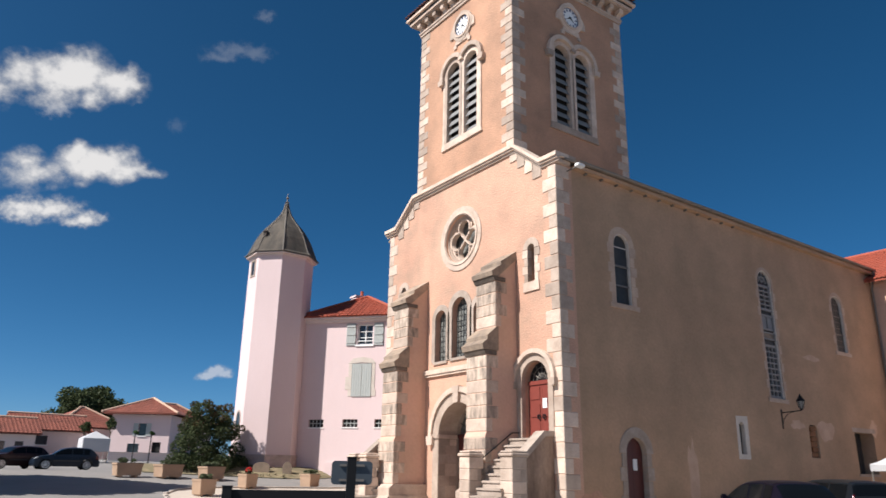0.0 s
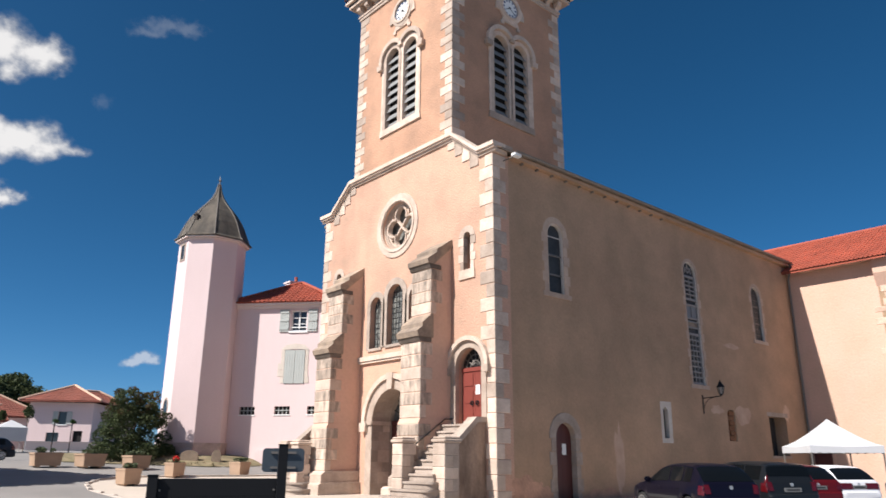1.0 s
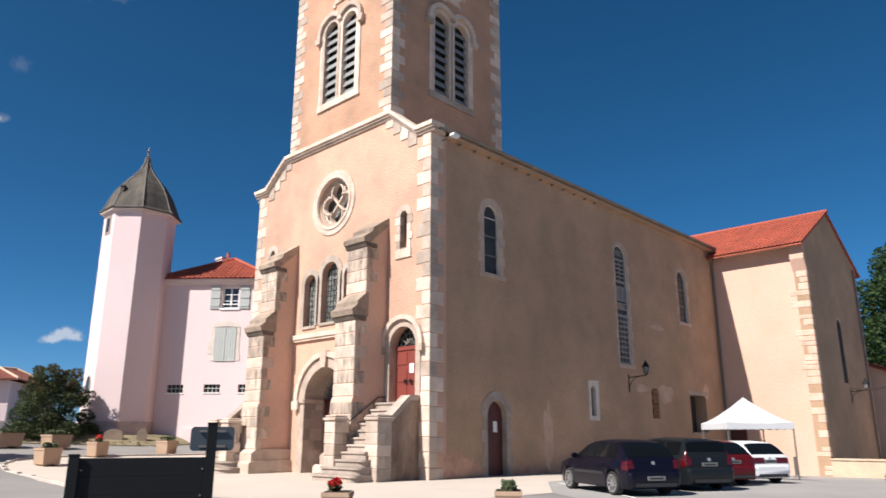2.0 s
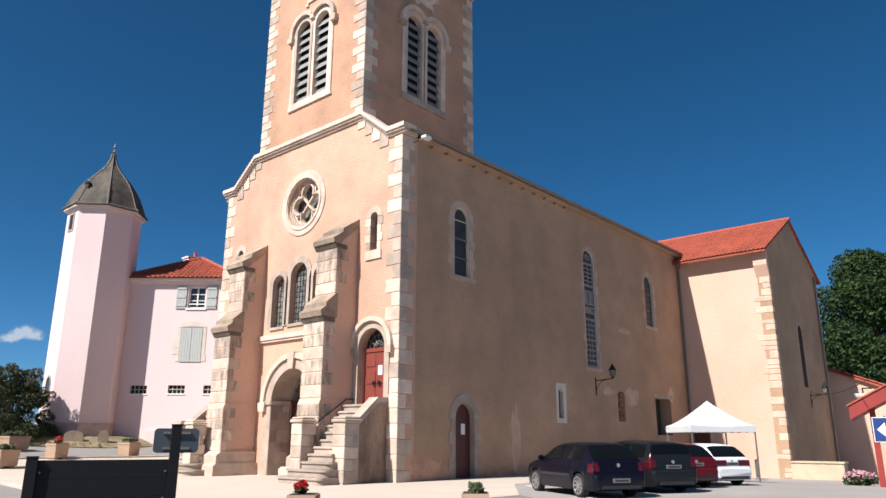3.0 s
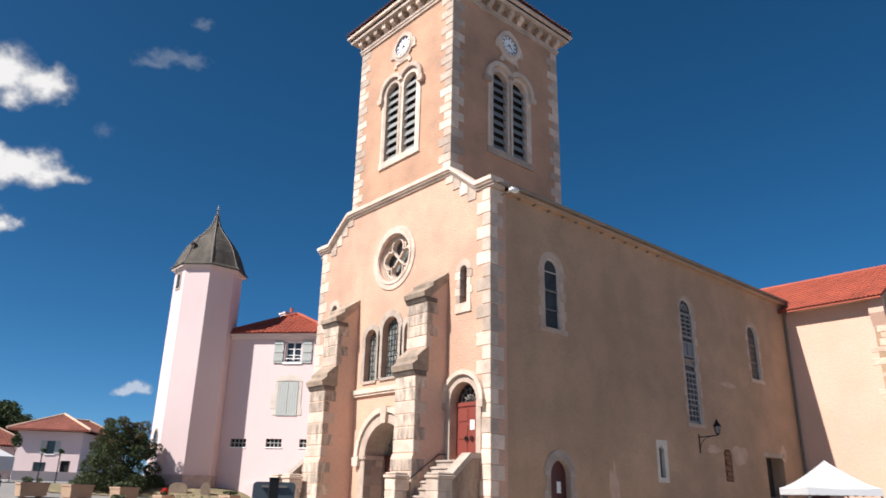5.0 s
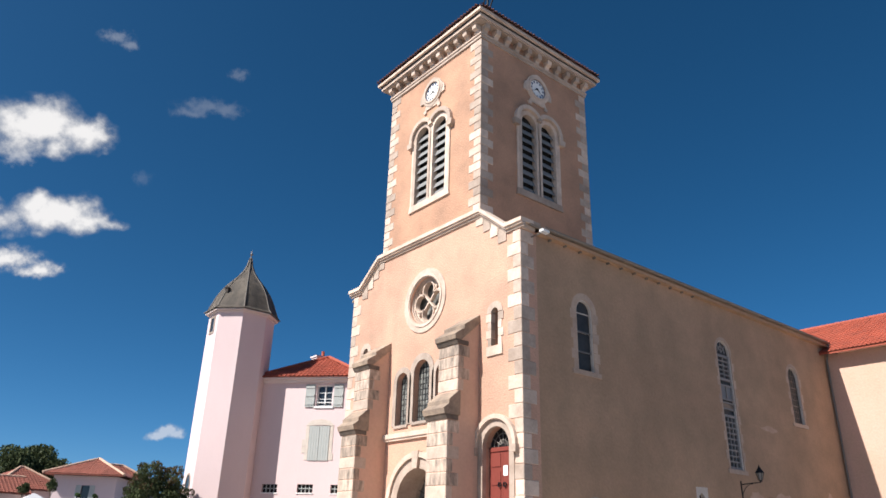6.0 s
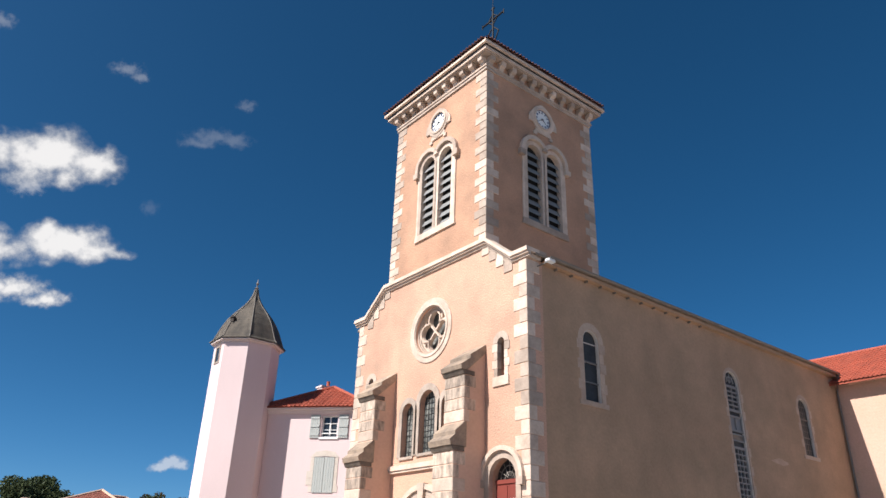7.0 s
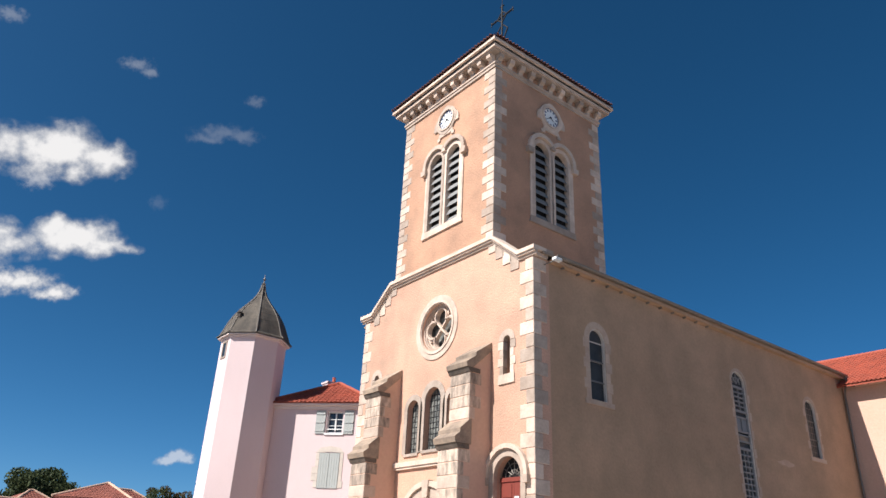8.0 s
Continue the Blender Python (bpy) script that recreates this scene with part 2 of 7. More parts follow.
def strip(bm, outer, inner, d0, d1, m):
    """A band between two open lines of equal count."""
    rows = [[bm.verts.new(m @ Vector((p[0], p[1], d))) for p, d in ((a, d0), (a, d1), (b, d1), (b, d0))] for a, b in zip(outer, inner)]
    for a, b in zip(rows, rows[1:]):
        for i in range(4):
            bm.faces.new((a[i], a[(i + 1) % 4], b[(i + 1) % 4], b[i]))
    bm.faces.new(list(reversed(rows[0])))
    bm.faces.new(rows[-1])
    return bm


def arc(c, zc, r, a0, a1, n=12):
    return [(c + r * math.cos(radians(a0 + (a1 - a0) * i / n)), zc + r * math.sin(radians(a0 + (a1 - a0) * i / n))) for i in range(n + 1)]


def jamb_ring(bm, c, h0, h1, z0, zs, d0, d1, m, n=12):
    """Jambs and round head of an opening as a solid band."""
    outer = [(c + h1, z0)] + arc(c, zs, h1, 0, 180, n) + [(c - h1, z0)]
    inner = [(c + h0, z0)] + arc(c, zs, h0, 0, 180, n) + [(c - h0, z0)]
    return strip(bm, outer, inner, d0, d1, m)


def rect(a, b, z0, z1):
    return [(a, z0), (b, z0), (b, z1), (a, z1)]


def circle(c, zc, r, n=32):
    return [(c + r * math.cos(2 * math.pi * i / n), zc + r * math.sin(2 * math.pi * i / n)) for i in range(n)]


def place_pieces(name, size_mesh, spots, parent, label=""):
    """Pieces that share a mesh, each an object of its own."""
    inv = parent.matrix_basis.inverted() if parent.parent is None else (parent.parent.matrix_basis @ parent.matrix_parent_inverse @ parent.matrix_basis).inverted()
    for m in spots:
        ob = new(name, size_mesh)
        ob.parent = parent
        ob.matrix_parent_inverse = inv
        ob.matrix_basis = m


def block_mesh(name, sx, sy, sz, mat, worn=0.02):
    bm = bmesh.new()
    box(bm, 0, sx, 0, sy, 0, sz)
    bmesh.ops.bevel(bm, geom=bm.edges[:], offset=worn, segments=1, affect="EDGES")
    return mesh_of(name, finish(bm), mat)


# ---- ground ----
def smooth(a):
    a = min(1.0, max(0.0, a))
    return a * a * (3 - 2 * a)


def ground_z(x, y):
    z = 0.5 * smooth((y - 9) / 9) + 0.72 * smooth((y - 16) / 12) + 0.95 * smooth((y - 38) / 36) + 1.5 * smooth((y - 90) / 200)
    return z - 0.65 * smooth((x - 5) / 22) * (1 - smooth((y + 1) / 10)) - 0.55 * smooth((x - 27) / 12) * (1 - smooth((y + 1) / 10))


def sheet(name, xs, ys, mat, lift=0.0, inside=None):
    bm = bmesh.new()
    grid = [[bm.verts.new((x, y, ground_z(x, y) + lift)) for x in xs] for y in ys]
    for j in range(len(ys) - 1):
        for i in range(len(xs) - 1):
            bm.faces.new((grid[j][i], grid[j][i + 1], grid[j + 1][i + 1], grid[j + 1][i]))
    me = mesh_of(name, bm, mat)
    for pl in me.polygons:
        pl.use_smooth = True
    return new(name, me)


def spread(a, b, step, far):
    line = [a + step * i for i in range(int((b - a) / step) + 1)]
    return [-far, -far / 3, -far / 8] + line + [far / 8, far / 3, far]


tagged(sheet("ground", spread(-60, 60, 1.5, 3500), spread(-40, 130, 1.5, 3500), ASPHALT), "worn grey asphalt of the village square and its road", "ground", kind="structure")


def outline_sheet(name, outline, mat, lift, label, category, step=1.0, thick=0.0):
    """A surface with a free outline laid on the ground."""
    bm = bmesh.new()
    bm.faces.new([bm.verts.new((x, y, 0)) for x, y in outline])
    x0, x1 = min(p[0] for p in outline), max(p[0] for p in outline)
    y0, y1 = min(p[1] for p in outline), max(p[1] for p in outline)
    for k in range(1, int((y1 - y0) / step) + 1):
        bmesh.ops.bisect_plane(bm, geom=bm.verts[:] + bm.edges[:] + bm.faces[:], plane_co=(0, y0 + k * step, 0), plane_no=(0, 1, 0))
    for k in range(1, int((x1 - x0) / step) + 1):
        bmesh.ops.bisect_plane(bm, geom=bm.verts[:] + bm.edges[:] + bm.faces[:], plane_co=(x0 + k * step, 0, 0), plane_no=(1, 0, 0))
    for v in bm.verts:
        v.co.z = ground_z(v.co.x, v.co.y) + lift
    me = mesh_of(name, bm, mat)
    return tagged(new(name, me), label, category, kind="structure")

# ---- church ----
W, MID, NAVE, TW0, TW1, TWX = 12.28, 6.14, 26.5, 2.45, 9.83, 7.62
church = thing("church", 0, 0, 0, "peach rendered village church with pale stone quoins and bell tower", "church")


# facade wall with its openings
shape = [(0, -0.6), (W, -0.6), (W, 13.4), (W - 0.75, 13.4), (TW1 + 0.1, 14.7), (TW0 - 0.1, 14.7), (0.75, 13.4), (0, 13.4)]
holes = [arch(MID, 1.38, -0.3, 3.0, 16), arch(MID, 0.56, 6.3, 8.42), arch(MID + 1.42, 0.42, 6.25, 8.18), arch(MID - 1.42, 0.42, 6.25, 8.18),
         circle(MID, 11.74, 1.12, 36), arch(1.48, 0.23, 8.72, 10.1, 8), arch(W - 1.48, 0.23, 8.72, 10.1, 8),
         arch(1.42, 0.75, 2.72, 4.9), arch(W - 1.42, 0.75, 2.72, 4.9)]
bm = bmesh.new()
prism(bm, [shape] + holes, -0.9, 0.0, FRONT)
facade = part("facade_wall", bm, PEACH, church)

# nave side walls and end wall
side_holes = [arch(3.85, 0.63, -0.15, 2.3), arch(3.72, 0.53, 8.07, 10.63), arch(14.5, 0.65, 5.07, 10.85), arch(21.75, 0.61, 8.07, 10.7),
              [(10.93, 2.45), (11.37, 2.45), (11.37, 3.75), (11.15, 3.9), (10.93, 3.75)], [(21.6, 1.75), (23.75, 1.75), (23.75, 3.88), (21.6, 3.88)],
              [(16.95, 2.45), (17.75, 2.45), (17.75, 3.85), (17.6, 4.02), (17.1, 4.02), (16.95, 3.85)]]
bm = bmesh.new()
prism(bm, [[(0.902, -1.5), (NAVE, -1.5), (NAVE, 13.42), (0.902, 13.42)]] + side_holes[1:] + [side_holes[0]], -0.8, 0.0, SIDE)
nave_wall = part("nave_wall", bm, SHADED_RENDER, church)
bm = bmesh.new()
box(bm, 0.902, NAVE + 12, W - 0.8, W, -1.0, 13.2)
part("nave_wall", bm, PEACH, church)

# tower
bm = bmesh.new()
TWF = shift(FRONT, 0, 0, 0)
lou_f = [arch(MID + 0.69, 0.53, 16.92, 20.75), arch(MID - 0.69, 0.53, 16.92, 20.75)]
prism(bm, [[(TW0, 13.0), (TW1, 13.0), (TW1, 25.2), (TW0, 25.2)]] + lou_f, -0.7, -0.012, FRONT)
CS = 3.86
lou_s = [arch(CS - 0.69, 0.53, 16.92, 20.75), arch(CS + 0.69, 0.53, 16.92, 20.75)]
prism(bm, [[(0.702, 13.0), (TWX, 13.0), (TWX, 25.2), (0.702, 25.2)]] + lou_s, -0.7, 0.0, shift(SIDE, 0, TW0))
box(bm, 0.72, TWX, TW1 - 0.7, TW1, 13.0, 25.2)
box(bm, TWX - 0.7, TWX, TW0 + 0.72, TW1 - 0.72, 13.0, 25.2)
tower_wall = part_each("tower_wall", bm, ROSY, church, "rosy peach rendered tower wall")

# gable cornice
path = [(-0.28, 13.35), (0.72, 13.35), (TW0 - 0.15, 14.62), (TW1 + 0.15, 14.62), (W - 0.72, 13.35), (W + 0.28, 13.35)]


def band(bm, pts, lo, hi, d0, d1, m):
    return strip(bm, [(u, v + hi) for u, v in pts], [(u, v + lo) for u, v in pts], d0, d1, m)


bm = bmesh.new()
band(bm, path, 0.2, 0.37, -0.5, 0.24, FRONT)
band(bm, path, 0.11, 0.2, 0.0, 0.17, FRONT)
band(bm, path, 0.0, 0.11, 0.0, 0.08, FRONT)
box(bm, 0.502, 0.9, -0.28, 0.0, 13.552, 13.718)
box(bm, 0.002, 0.7, -0.16, 0.0, 13.35, 13.508)
part_each("gable_cornice", bm, STONE, church)
# stepped stones under the raking cornice
for sgn, base in ((1, 0.0), (-1, W)):
    for k in range(4):
        u0 = 0.78 + 0.46 * k
        top = 13.40 + (u0 - 0.72) * 0.889
        bm = bmesh.new()
        a, b_ = sorted((base + sgn * u0, base + sgn * (u0 + 0.5)))
        prism(bm, [[(a, top - 0.42), (b_, top - 0.42), (b_, top + (0.36 if sgn > 0 else -0.02)), (a, top + (-0.02 if sgn > 0 else 0.36))]], 0.0, 0.04, FRONT)
        part("kneeler_stone", bm, STONE, facade)

# tower cornice with brackets
def collar(bm, d, z0, z1, inner=0.4):
    """A band round the tower."""
    x0, x1, y0, y1 = -d, TWX + d, TW0 - d, TW1 + d
    prism(bm, [[(x0, y0), (x1, y0), (x1, y1), (x0, y1)], [(0.3, TW0 + 0.3), (TWX - 0.3, TW0 + 0.3), (TWX - 0.3, TW1 - 0.3), (0.3, TW1 - 0.3)]], z0, z1, Matrix.Identity(4))


tower_cornice = None
for d, za, zb in ((0.66, 25.38, 25.57), (0.07, 24.36, 24.52), (0.12, 24.521, 24.62), (0.42, 25.06, 25.13), (0.50, 25.13, 25.285)):
    bm = bmesh.new()
    collar(bm, d, za, zb)
    ob = part("cornice_band", bm, STONE, church)
    tower_cornice = tower_cornice or ob
bm = bmesh.new()
prism(bm, [[(0, 0.435), (0, 0.0), (0.13, 0.0), (0.16, 0.12), (0.33, 0.2), (0.36, 0.435)]], -0.14, 0.14, Matrix.Identity(4))
corbel = mesh_of("corbel", finish(bm), STONE)
spots = []
nb = 11
for i in range(nb):
    y = TW0 + 0.15 + (TW1 - TW0 - 0.3) * i / (nb - 1)
    spots.append(Matrix(((-1, 0, 0, -0.004), (0, 0, 1, y), (0, 1, 0, 24.625), (0, 0, 0, 1))))
    x = 0.15 + (TWX - 0.3) * i / (nb - 1)
    spots.append(Matrix(((0, 0, 1, x), (-1, 0, 0, TW0 - 0.004), (0, 1, 0, 24.625), (0, 0, 0, 1))))
place_pieces("corbel", corbel, spots, tower_cornice)


# tiled slopes: barrel tiles in courses
def tile_slope(bm, base, along, up, length, rise_len, cut=None, pitch=0.24, course=0.36, amp=0.055, per=6):
    """Barrel tiles on a slope: base corner, unit vectors along the eave and up the slope. cut(u) gives the lowest and highest place up the slope."""
    base, along, up = Vector(base), Vector(along).normalized(), Vector(up).normalized()
    nrm = along.cross(up).normalized()
    if nrm.z < 0:
        nrm = -nrm
    cols = int(length / pitch)
    for c in range(cols):
        lo, hi = cut((c + 0.5) * pitch) if cut else (0.0, rise_len)
        if hi - lo < 0.05:
            continue
        k = max(1, int(round((hi - lo) / course)))
        jig = random.uniform(-0.012, 0.012)
        prev = None
        for r in range(k):
            a, b = lo + (hi - lo) * r / k, lo + (hi - lo) * (r + 1) / k + 0.02
            rows = []
            for v, lift in ((a, 0.035), (b, 0.0)):
                rows.append([bm.verts.new(base + along * (c * pitch + pitch * i / per) + up * v + nrm * (lift + jig + amp * (1 - abs(math.cos(math.pi * (i / per)))))) for i in range(per + 1)])
            for i in range(per):
                bm.faces.new((rows[0][i], rows[0][i + 1], rows[1][i + 1], rows[1][i]))
            front = [bm.verts.new(v.co - nrm * 0.04) for v in rows[0]]
            for i in range(per):
                bm.faces.new((front[i], front[i + 1], rows[0][i + 1], rows[0][i]))


def slab(bm, pts, thick):
    """A flat polygon given some thickness downwards."""
    a = [bm.verts.new(p) for p in pts]
    b = [bm.verts.new((p[0], p[1], p[2] - thick)) for p in pts]
    bm.faces.new(a)
    bm.faces.new(list(reversed(b)))
    for i in range(len(a)):
        bm.faces.new((a[i], b[i], b[(i + 1) % len(a)], a[(i + 1) % len(a)]))


# tower roof
RX0, RX1, RY0, RY1, RZ, RA = -0.66, TWX + 0.66, TW0 - 0.66, TW1 + 0.66, 25.62, 28.4
apex = Vector(((RX0 + RX1) / 2, (RY0 + RY1) / 2, RA))
bm = bmesh.new()
cs = [Vector((RX0, RY0, RZ)), Vector((RX1, RY0, RZ)), Vector((RX1, RY1, RZ)), Vector((RX0, RY1, RZ))]
vv = [bm.verts.new(c) for c in cs] + [bm.verts.new(apex)] + [bm.verts.new(c - Vector((0, 0, 0.1))) for c in cs]
for i in range(4):
    bm.faces.new((vv[i], vv[(i + 1) % 4], vv[4]))
    bm.faces.new((vv[i], vv[5 + i], vv[5 + (i + 1) % 4], vv[(i + 1) % 4]))
bm.faces.new((vv[5], vv[8], vv[7], vv[6]))
tower_roof = part("tower_roof", bm, OLDTILE, church)
bm = bmesh.new()
for a, b in ((cs[3], cs[0]), (cs[0], cs[1])):
    al = (b - a).normalized()
    mid = (a + b) / 2
    up = apex - mid
    ln, sl = (b - a).length, up.length
    tile_slope(bm, a + Vector((0, 0, 0.02)) - up.normalized() * 0.1, al, up, ln, sl, cut=lambda u, ln=ln, sl=sl: (0.0, sl * min(u, ln - u) / (ln / 2)), pitch=0.22, amp=0.08)
part("roof_tiles", bm, OLDTILE, tower_roof, "weathered brown barrel tiles")
# Dark band: the shadow gap between the cornice bands, put into its colour.
bm = bmesh.new()
collar(bm, 0.53, 25.286, 25.379, 0.3)
part("gap_band", bm, DARKWOOD_SHADE, tower_roof, "dark band with the shadow gap under the eaves put into its colour")

# iron cross on the tower
bm = bmesh.new()
cx, cy = apex.x, apex.y
rod(bm, (cx, cy, RA - 0.3), (cx, cy, 33.4), 0.06)
rod(bm, (cx, cy, 33.4), (cx, cy, 34.6), 0.02, 6)
rod(bm, (cx, cy - 0.95, 32.45), (cx, cy + 0.95, 32.45), 0.06)
for s in (-1, 1):
    for t in (-1, 1):
        rod(bm, (cx, cy + s * 0.42, 32.45), (cx, cy, 32.45 + t * 0.42), 0.04)
    rod(bm, (cx, cy + s * 0.95, 32.28), (cx, cy + s * 0.95, 32.62), 0.03)
    rod(bm, (cx, cy, 30.4), (cx, cy + s * 0.5, 31.3), 0.045)
    rod(bm, (cx, cy + s * 0.5, 31.3), (cx, cy + s * 0.12, 31.75), 0.04)
rod(bm, (cx, cy - 0.16, 33.3), (cx, cy + 0.16, 33.3), 0.04)
lathe(bm, [(0.12, 0), (0.2, 0.15), (0.2, 0.3), (0.08, 0.5)], 10, (cx, cy, RA - 0.1))
part("iron_cross", bm, IRON, church, "wrought iron cross with braced arms", smooth=False)

# nave roof and eaves
RIDGE = 16.0
bm = bmesh.new()
slab(bm, [(0.3, -0.3, 13.56), (NAVE + 0.6, -0.3, 13.56), (NAVE + 0.6, MID, RIDGE), (0.3, MID, RIDGE)], 0.1)
slab(bm, [(0.3, MID + 0.001, RIDGE), (NAVE + 0.6, MID + 0.001, RIDGE), (NAVE + 0.6, W + 0.72, 13.42), (0.3, W + 0.72, 13.42)], 0.1)
nave_roof = part("nave_roof", bm, WEATHERED, church)
rafter = block_mesh("rafter_end", 0.09, 0.16, 0.08, GUTTER, 0.008)
place_pieces("rafter_end", rafter, [Matrix.Translation((1.6 + i * 0.95, -0.162, 13.2)) for i in range(12)], nave_roof)
bm = bmesh.new()
strip(bm, arc(0, 0, 0.10, 180, 360, 8), arc(0, 0, 0.085, 180, 360, 8), 0.95, NAVE - 0.05, Matrix(((0, 0, 1, 0), (1, 0, 0, -0.38), (0, 1, 0, 13.55), (0, 0, 0, 1))))
part("gutter", bm, GUTTER, nave_roof)
bm = bmesh.new()
box(bm, 0.95, NAVE - 0.05, -0.27, -0.001, 13.285, 13.44)
part("eaves_moulding", bm, SHADED_RENDER, nave_roof)
bm = bmesh.new()
rod(bm, (NAVE - 0.15, -0.38, 13.48), (NAVE - 0.15, -0.25, 12.9), 0.06)
rod(bm, (NAVE - 0.15, -0.25, 12.92), (NAVE - 0.15, -0.12, 12.4), 0.06)
rod(bm, (NAVE - 0.15, -0.12, 12.42), (NAVE - 0.15, -0.12, -0.6), 0.06)
part("downpipe", bm, ZINC, nave_wall)

# transept
TX0, TX1, TY, TZ, TA = NAVE, 37.9, -5.72, 13.1, 16.1
TXM = (TX0 + TX1) / 2
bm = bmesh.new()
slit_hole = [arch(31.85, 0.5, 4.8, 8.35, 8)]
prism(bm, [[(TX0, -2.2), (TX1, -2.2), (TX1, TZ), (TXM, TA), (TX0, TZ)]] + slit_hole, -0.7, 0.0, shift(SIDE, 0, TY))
# The gable takes the darker render, so its shade is painted in.
part("gable_wall", bm, SHADED_RENDER, church, "aged peach rendered gable wall of the transept, shade put into its colour")
bm = bmesh.new()
box(bm, TX0, TX0 + 0.7, TY + 0.702, W + 5.7, -2.2, TZ)
box(bm, TX1 - 0.7, TX1, TY + 0.702, W + 5.7, -2.2, TZ)
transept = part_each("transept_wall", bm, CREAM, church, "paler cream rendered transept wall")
bm = bmesh.new()
SL = (TA - TZ) / (TXM - TX0)
e = 0.78
slab(bm, [(TX0 - e, TY - 0.15, TZ + 0.12 - e * SL), (TX0 - e, W + 5.7, TZ + 0.12 - e * SL), (TXM, W + 5.7, TA + 0.12), (TXM, TY - 0.15, TA + 0.12)], 0.12)
slab(bm, [(TXM + 0.001, TY - 0.15, TA + 0.12), (TXM + 0.001, W + 5.7, TA + 0.12), (TX1 + e, W + 5.7, TZ + 0.12 - e * SL), (TX1 + e, TY - 0.15, TZ + 0.12 - e * SL)], 0.12)
transept_roof = part("transept_roof", bm, TILE, church)
bm = bmesh.new()
up = Vector((TXM - TX0 + e, 0, TA - TZ + e * SL))
tile_slope(bm, (TX0 - e - 0.05, TY - 0.17, TZ + 0.13 - e * SL), (0, 1, 0), up, 14.0, up.length, pitch=0.25)
part("roof_tiles", bm, TILE, transept_roof, "bright orange red barrel tiles")
bm = bmesh.new()
rod(bm, (TXM, TY - 0.2, TA + 0.16), (TXM, 9.0, TA + 0.16), 0.13, 10)
part("ridge_tiles", bm, TILE, transept_roof)
bm = bmesh.new()
box(bm, TX0 - 0.38, TX0, TY - 0.05, -0.85, TZ - 0.33, TZ - 0.12)
part("eaves_moulding", bm, CREAM, transept)
bm = bmesh.new()
box(bm, TX0 - 0.35, TX0 + 0.0, TY - 0.05, TY + 0.75, TZ - 1.15, TZ - 0.34)
prism(bm, [[(0, 0), (0.35, 0.75), (0.0, 0.75)]], -0.4, 0.4, Matrix(((-1, 0, 0, TX0), (0, 0, 1, TY + 0.35), (0, 1, 0, TZ - 1.9), (0, 0, 0, 1))))
part("eaves_corbel", bm, CREAM, transept)
bm = bmesh.new()
box(bm, TX0 - 0.12, TX0 + 0.75, TY - 2.75, TY - 0.022, -2.2, 0.22)
box(bm, TX0 - 0.17, TX0 + 0.8, TY - 2.8, TY - 0.022, 0.22, 0.34)
bmesh.ops.bevel(bm, geom=bm.edges[:], offset=0.03, segments=2, affect="EDGES")
part("plinth_wall", bm, material("rubble_plinth", (0.55, 0.42, 0.30), 0.9, 0.12, 1.5, 8.0, 0.6, second=(0.42, 0.31, 0.22)), transept)
bm = bmesh.new()
rod(bm, (37.0, TY - 0.1, 13.0), (37.0, TY - 0.1, -1.2), 0.06)
part("downpipe", bm, ZINC, transept)


# small dark door in the corner of nave and transept
corner_door = new("corner_door")
corner_door.parent = church
corner_door["label"] = "low dark plank door in the corner of the transept"
CD = shift(FRONT, TX0)
for k in range(4):
    bm = bmesh.new()
    prism(bm, [[(-1.2 + 0.25 * k, -1.2), (-0.955 + 0.25 * k, -1.2), (-0.955 + 0.25 * k, 2.0), (-1.2 + 0.25 * k, 2.0)]], 0.0, 0.03, CD)
    part("plank", bm, DARKDOOR, corner_door)
bm = bmesh.new()
prism(bm, [[(-1.36, -1.2), (-0.04, -1.2), (-0.04, 2.16), (-1.36, 2.16)], [(-1.21, -1.19), (-0.19, -1.19), (-0.19, 2.01), (-1.21, 2.01)]], 0.0, 0.05, CD)
part("frame", bm, CREAM, corner_door)


# quoins
def quoins(x, y, z0, z1, course, sx, sy, long_, short, parent, proud=0.025):
    """Corner stones: sx, sy point from the corner into the walls."""
    ma = block_mesh("quoin", long_ + proud, short + proud, course - 0.015, STONE)
    mb = block_mesh("quoin", short + proud, long_ + proud, course - 0.015, STONE)
    k = int((z1 - z0) / course)
    step = (z1 - z0) / k
    spots_a, spots_b = [], []
    for i in range(k):
        m = Matrix(((sx, 0, 0, x - sx * proud), (0, sy, 0, y - sy * proud), (0, 0, step / course, z0 + i * step), (0, 0, 0, 1)))
        (spots_a if i % 2 == 0 else spots_b).append(m)
    place_pieces("quoin", ma, spots_a, parent)
    place_pieces("quoin", mb, spots_b, parent)


quoins(0, 0, -0.1, 13.33, 0.52, 1, 1, 0.74, 0.42, facade)
quoins(0, W, -0.1, 13.33, 0.52, 1, -1, 0.74, 0.42, facade)
quoins(0.012, TW0, 14.98, 24.34, 0.42, 1, 1, 0.78, 0.46, tower_wall)
quoins(0.012, TW1, 14.98, 24.34, 0.42, 1, -1, 0.78, 0.46, tower_wall)
quoins(TWX, TW0, 14.98, 24.34, 0.42, -1, 1, 0.78, 0.46, tower_wall)
# rough corner stones of the transept
rough = random.Random(4)
z = -0.6
while z < 11.3:
    h = rough.uniform(0.22, 0.5)
    w = rough.uniform(0.35, 1.15)
    if rough.random() < 0.75:
        mesh = block_mesh("corner_stone", 0.4, w, h - 0.02, FADEDPINK, 0.03)
        place_pieces("corner_stone", mesh, [Matrix.Translation((TX0 - 0.02, TY - 0.02, z))], transept)
    z += h


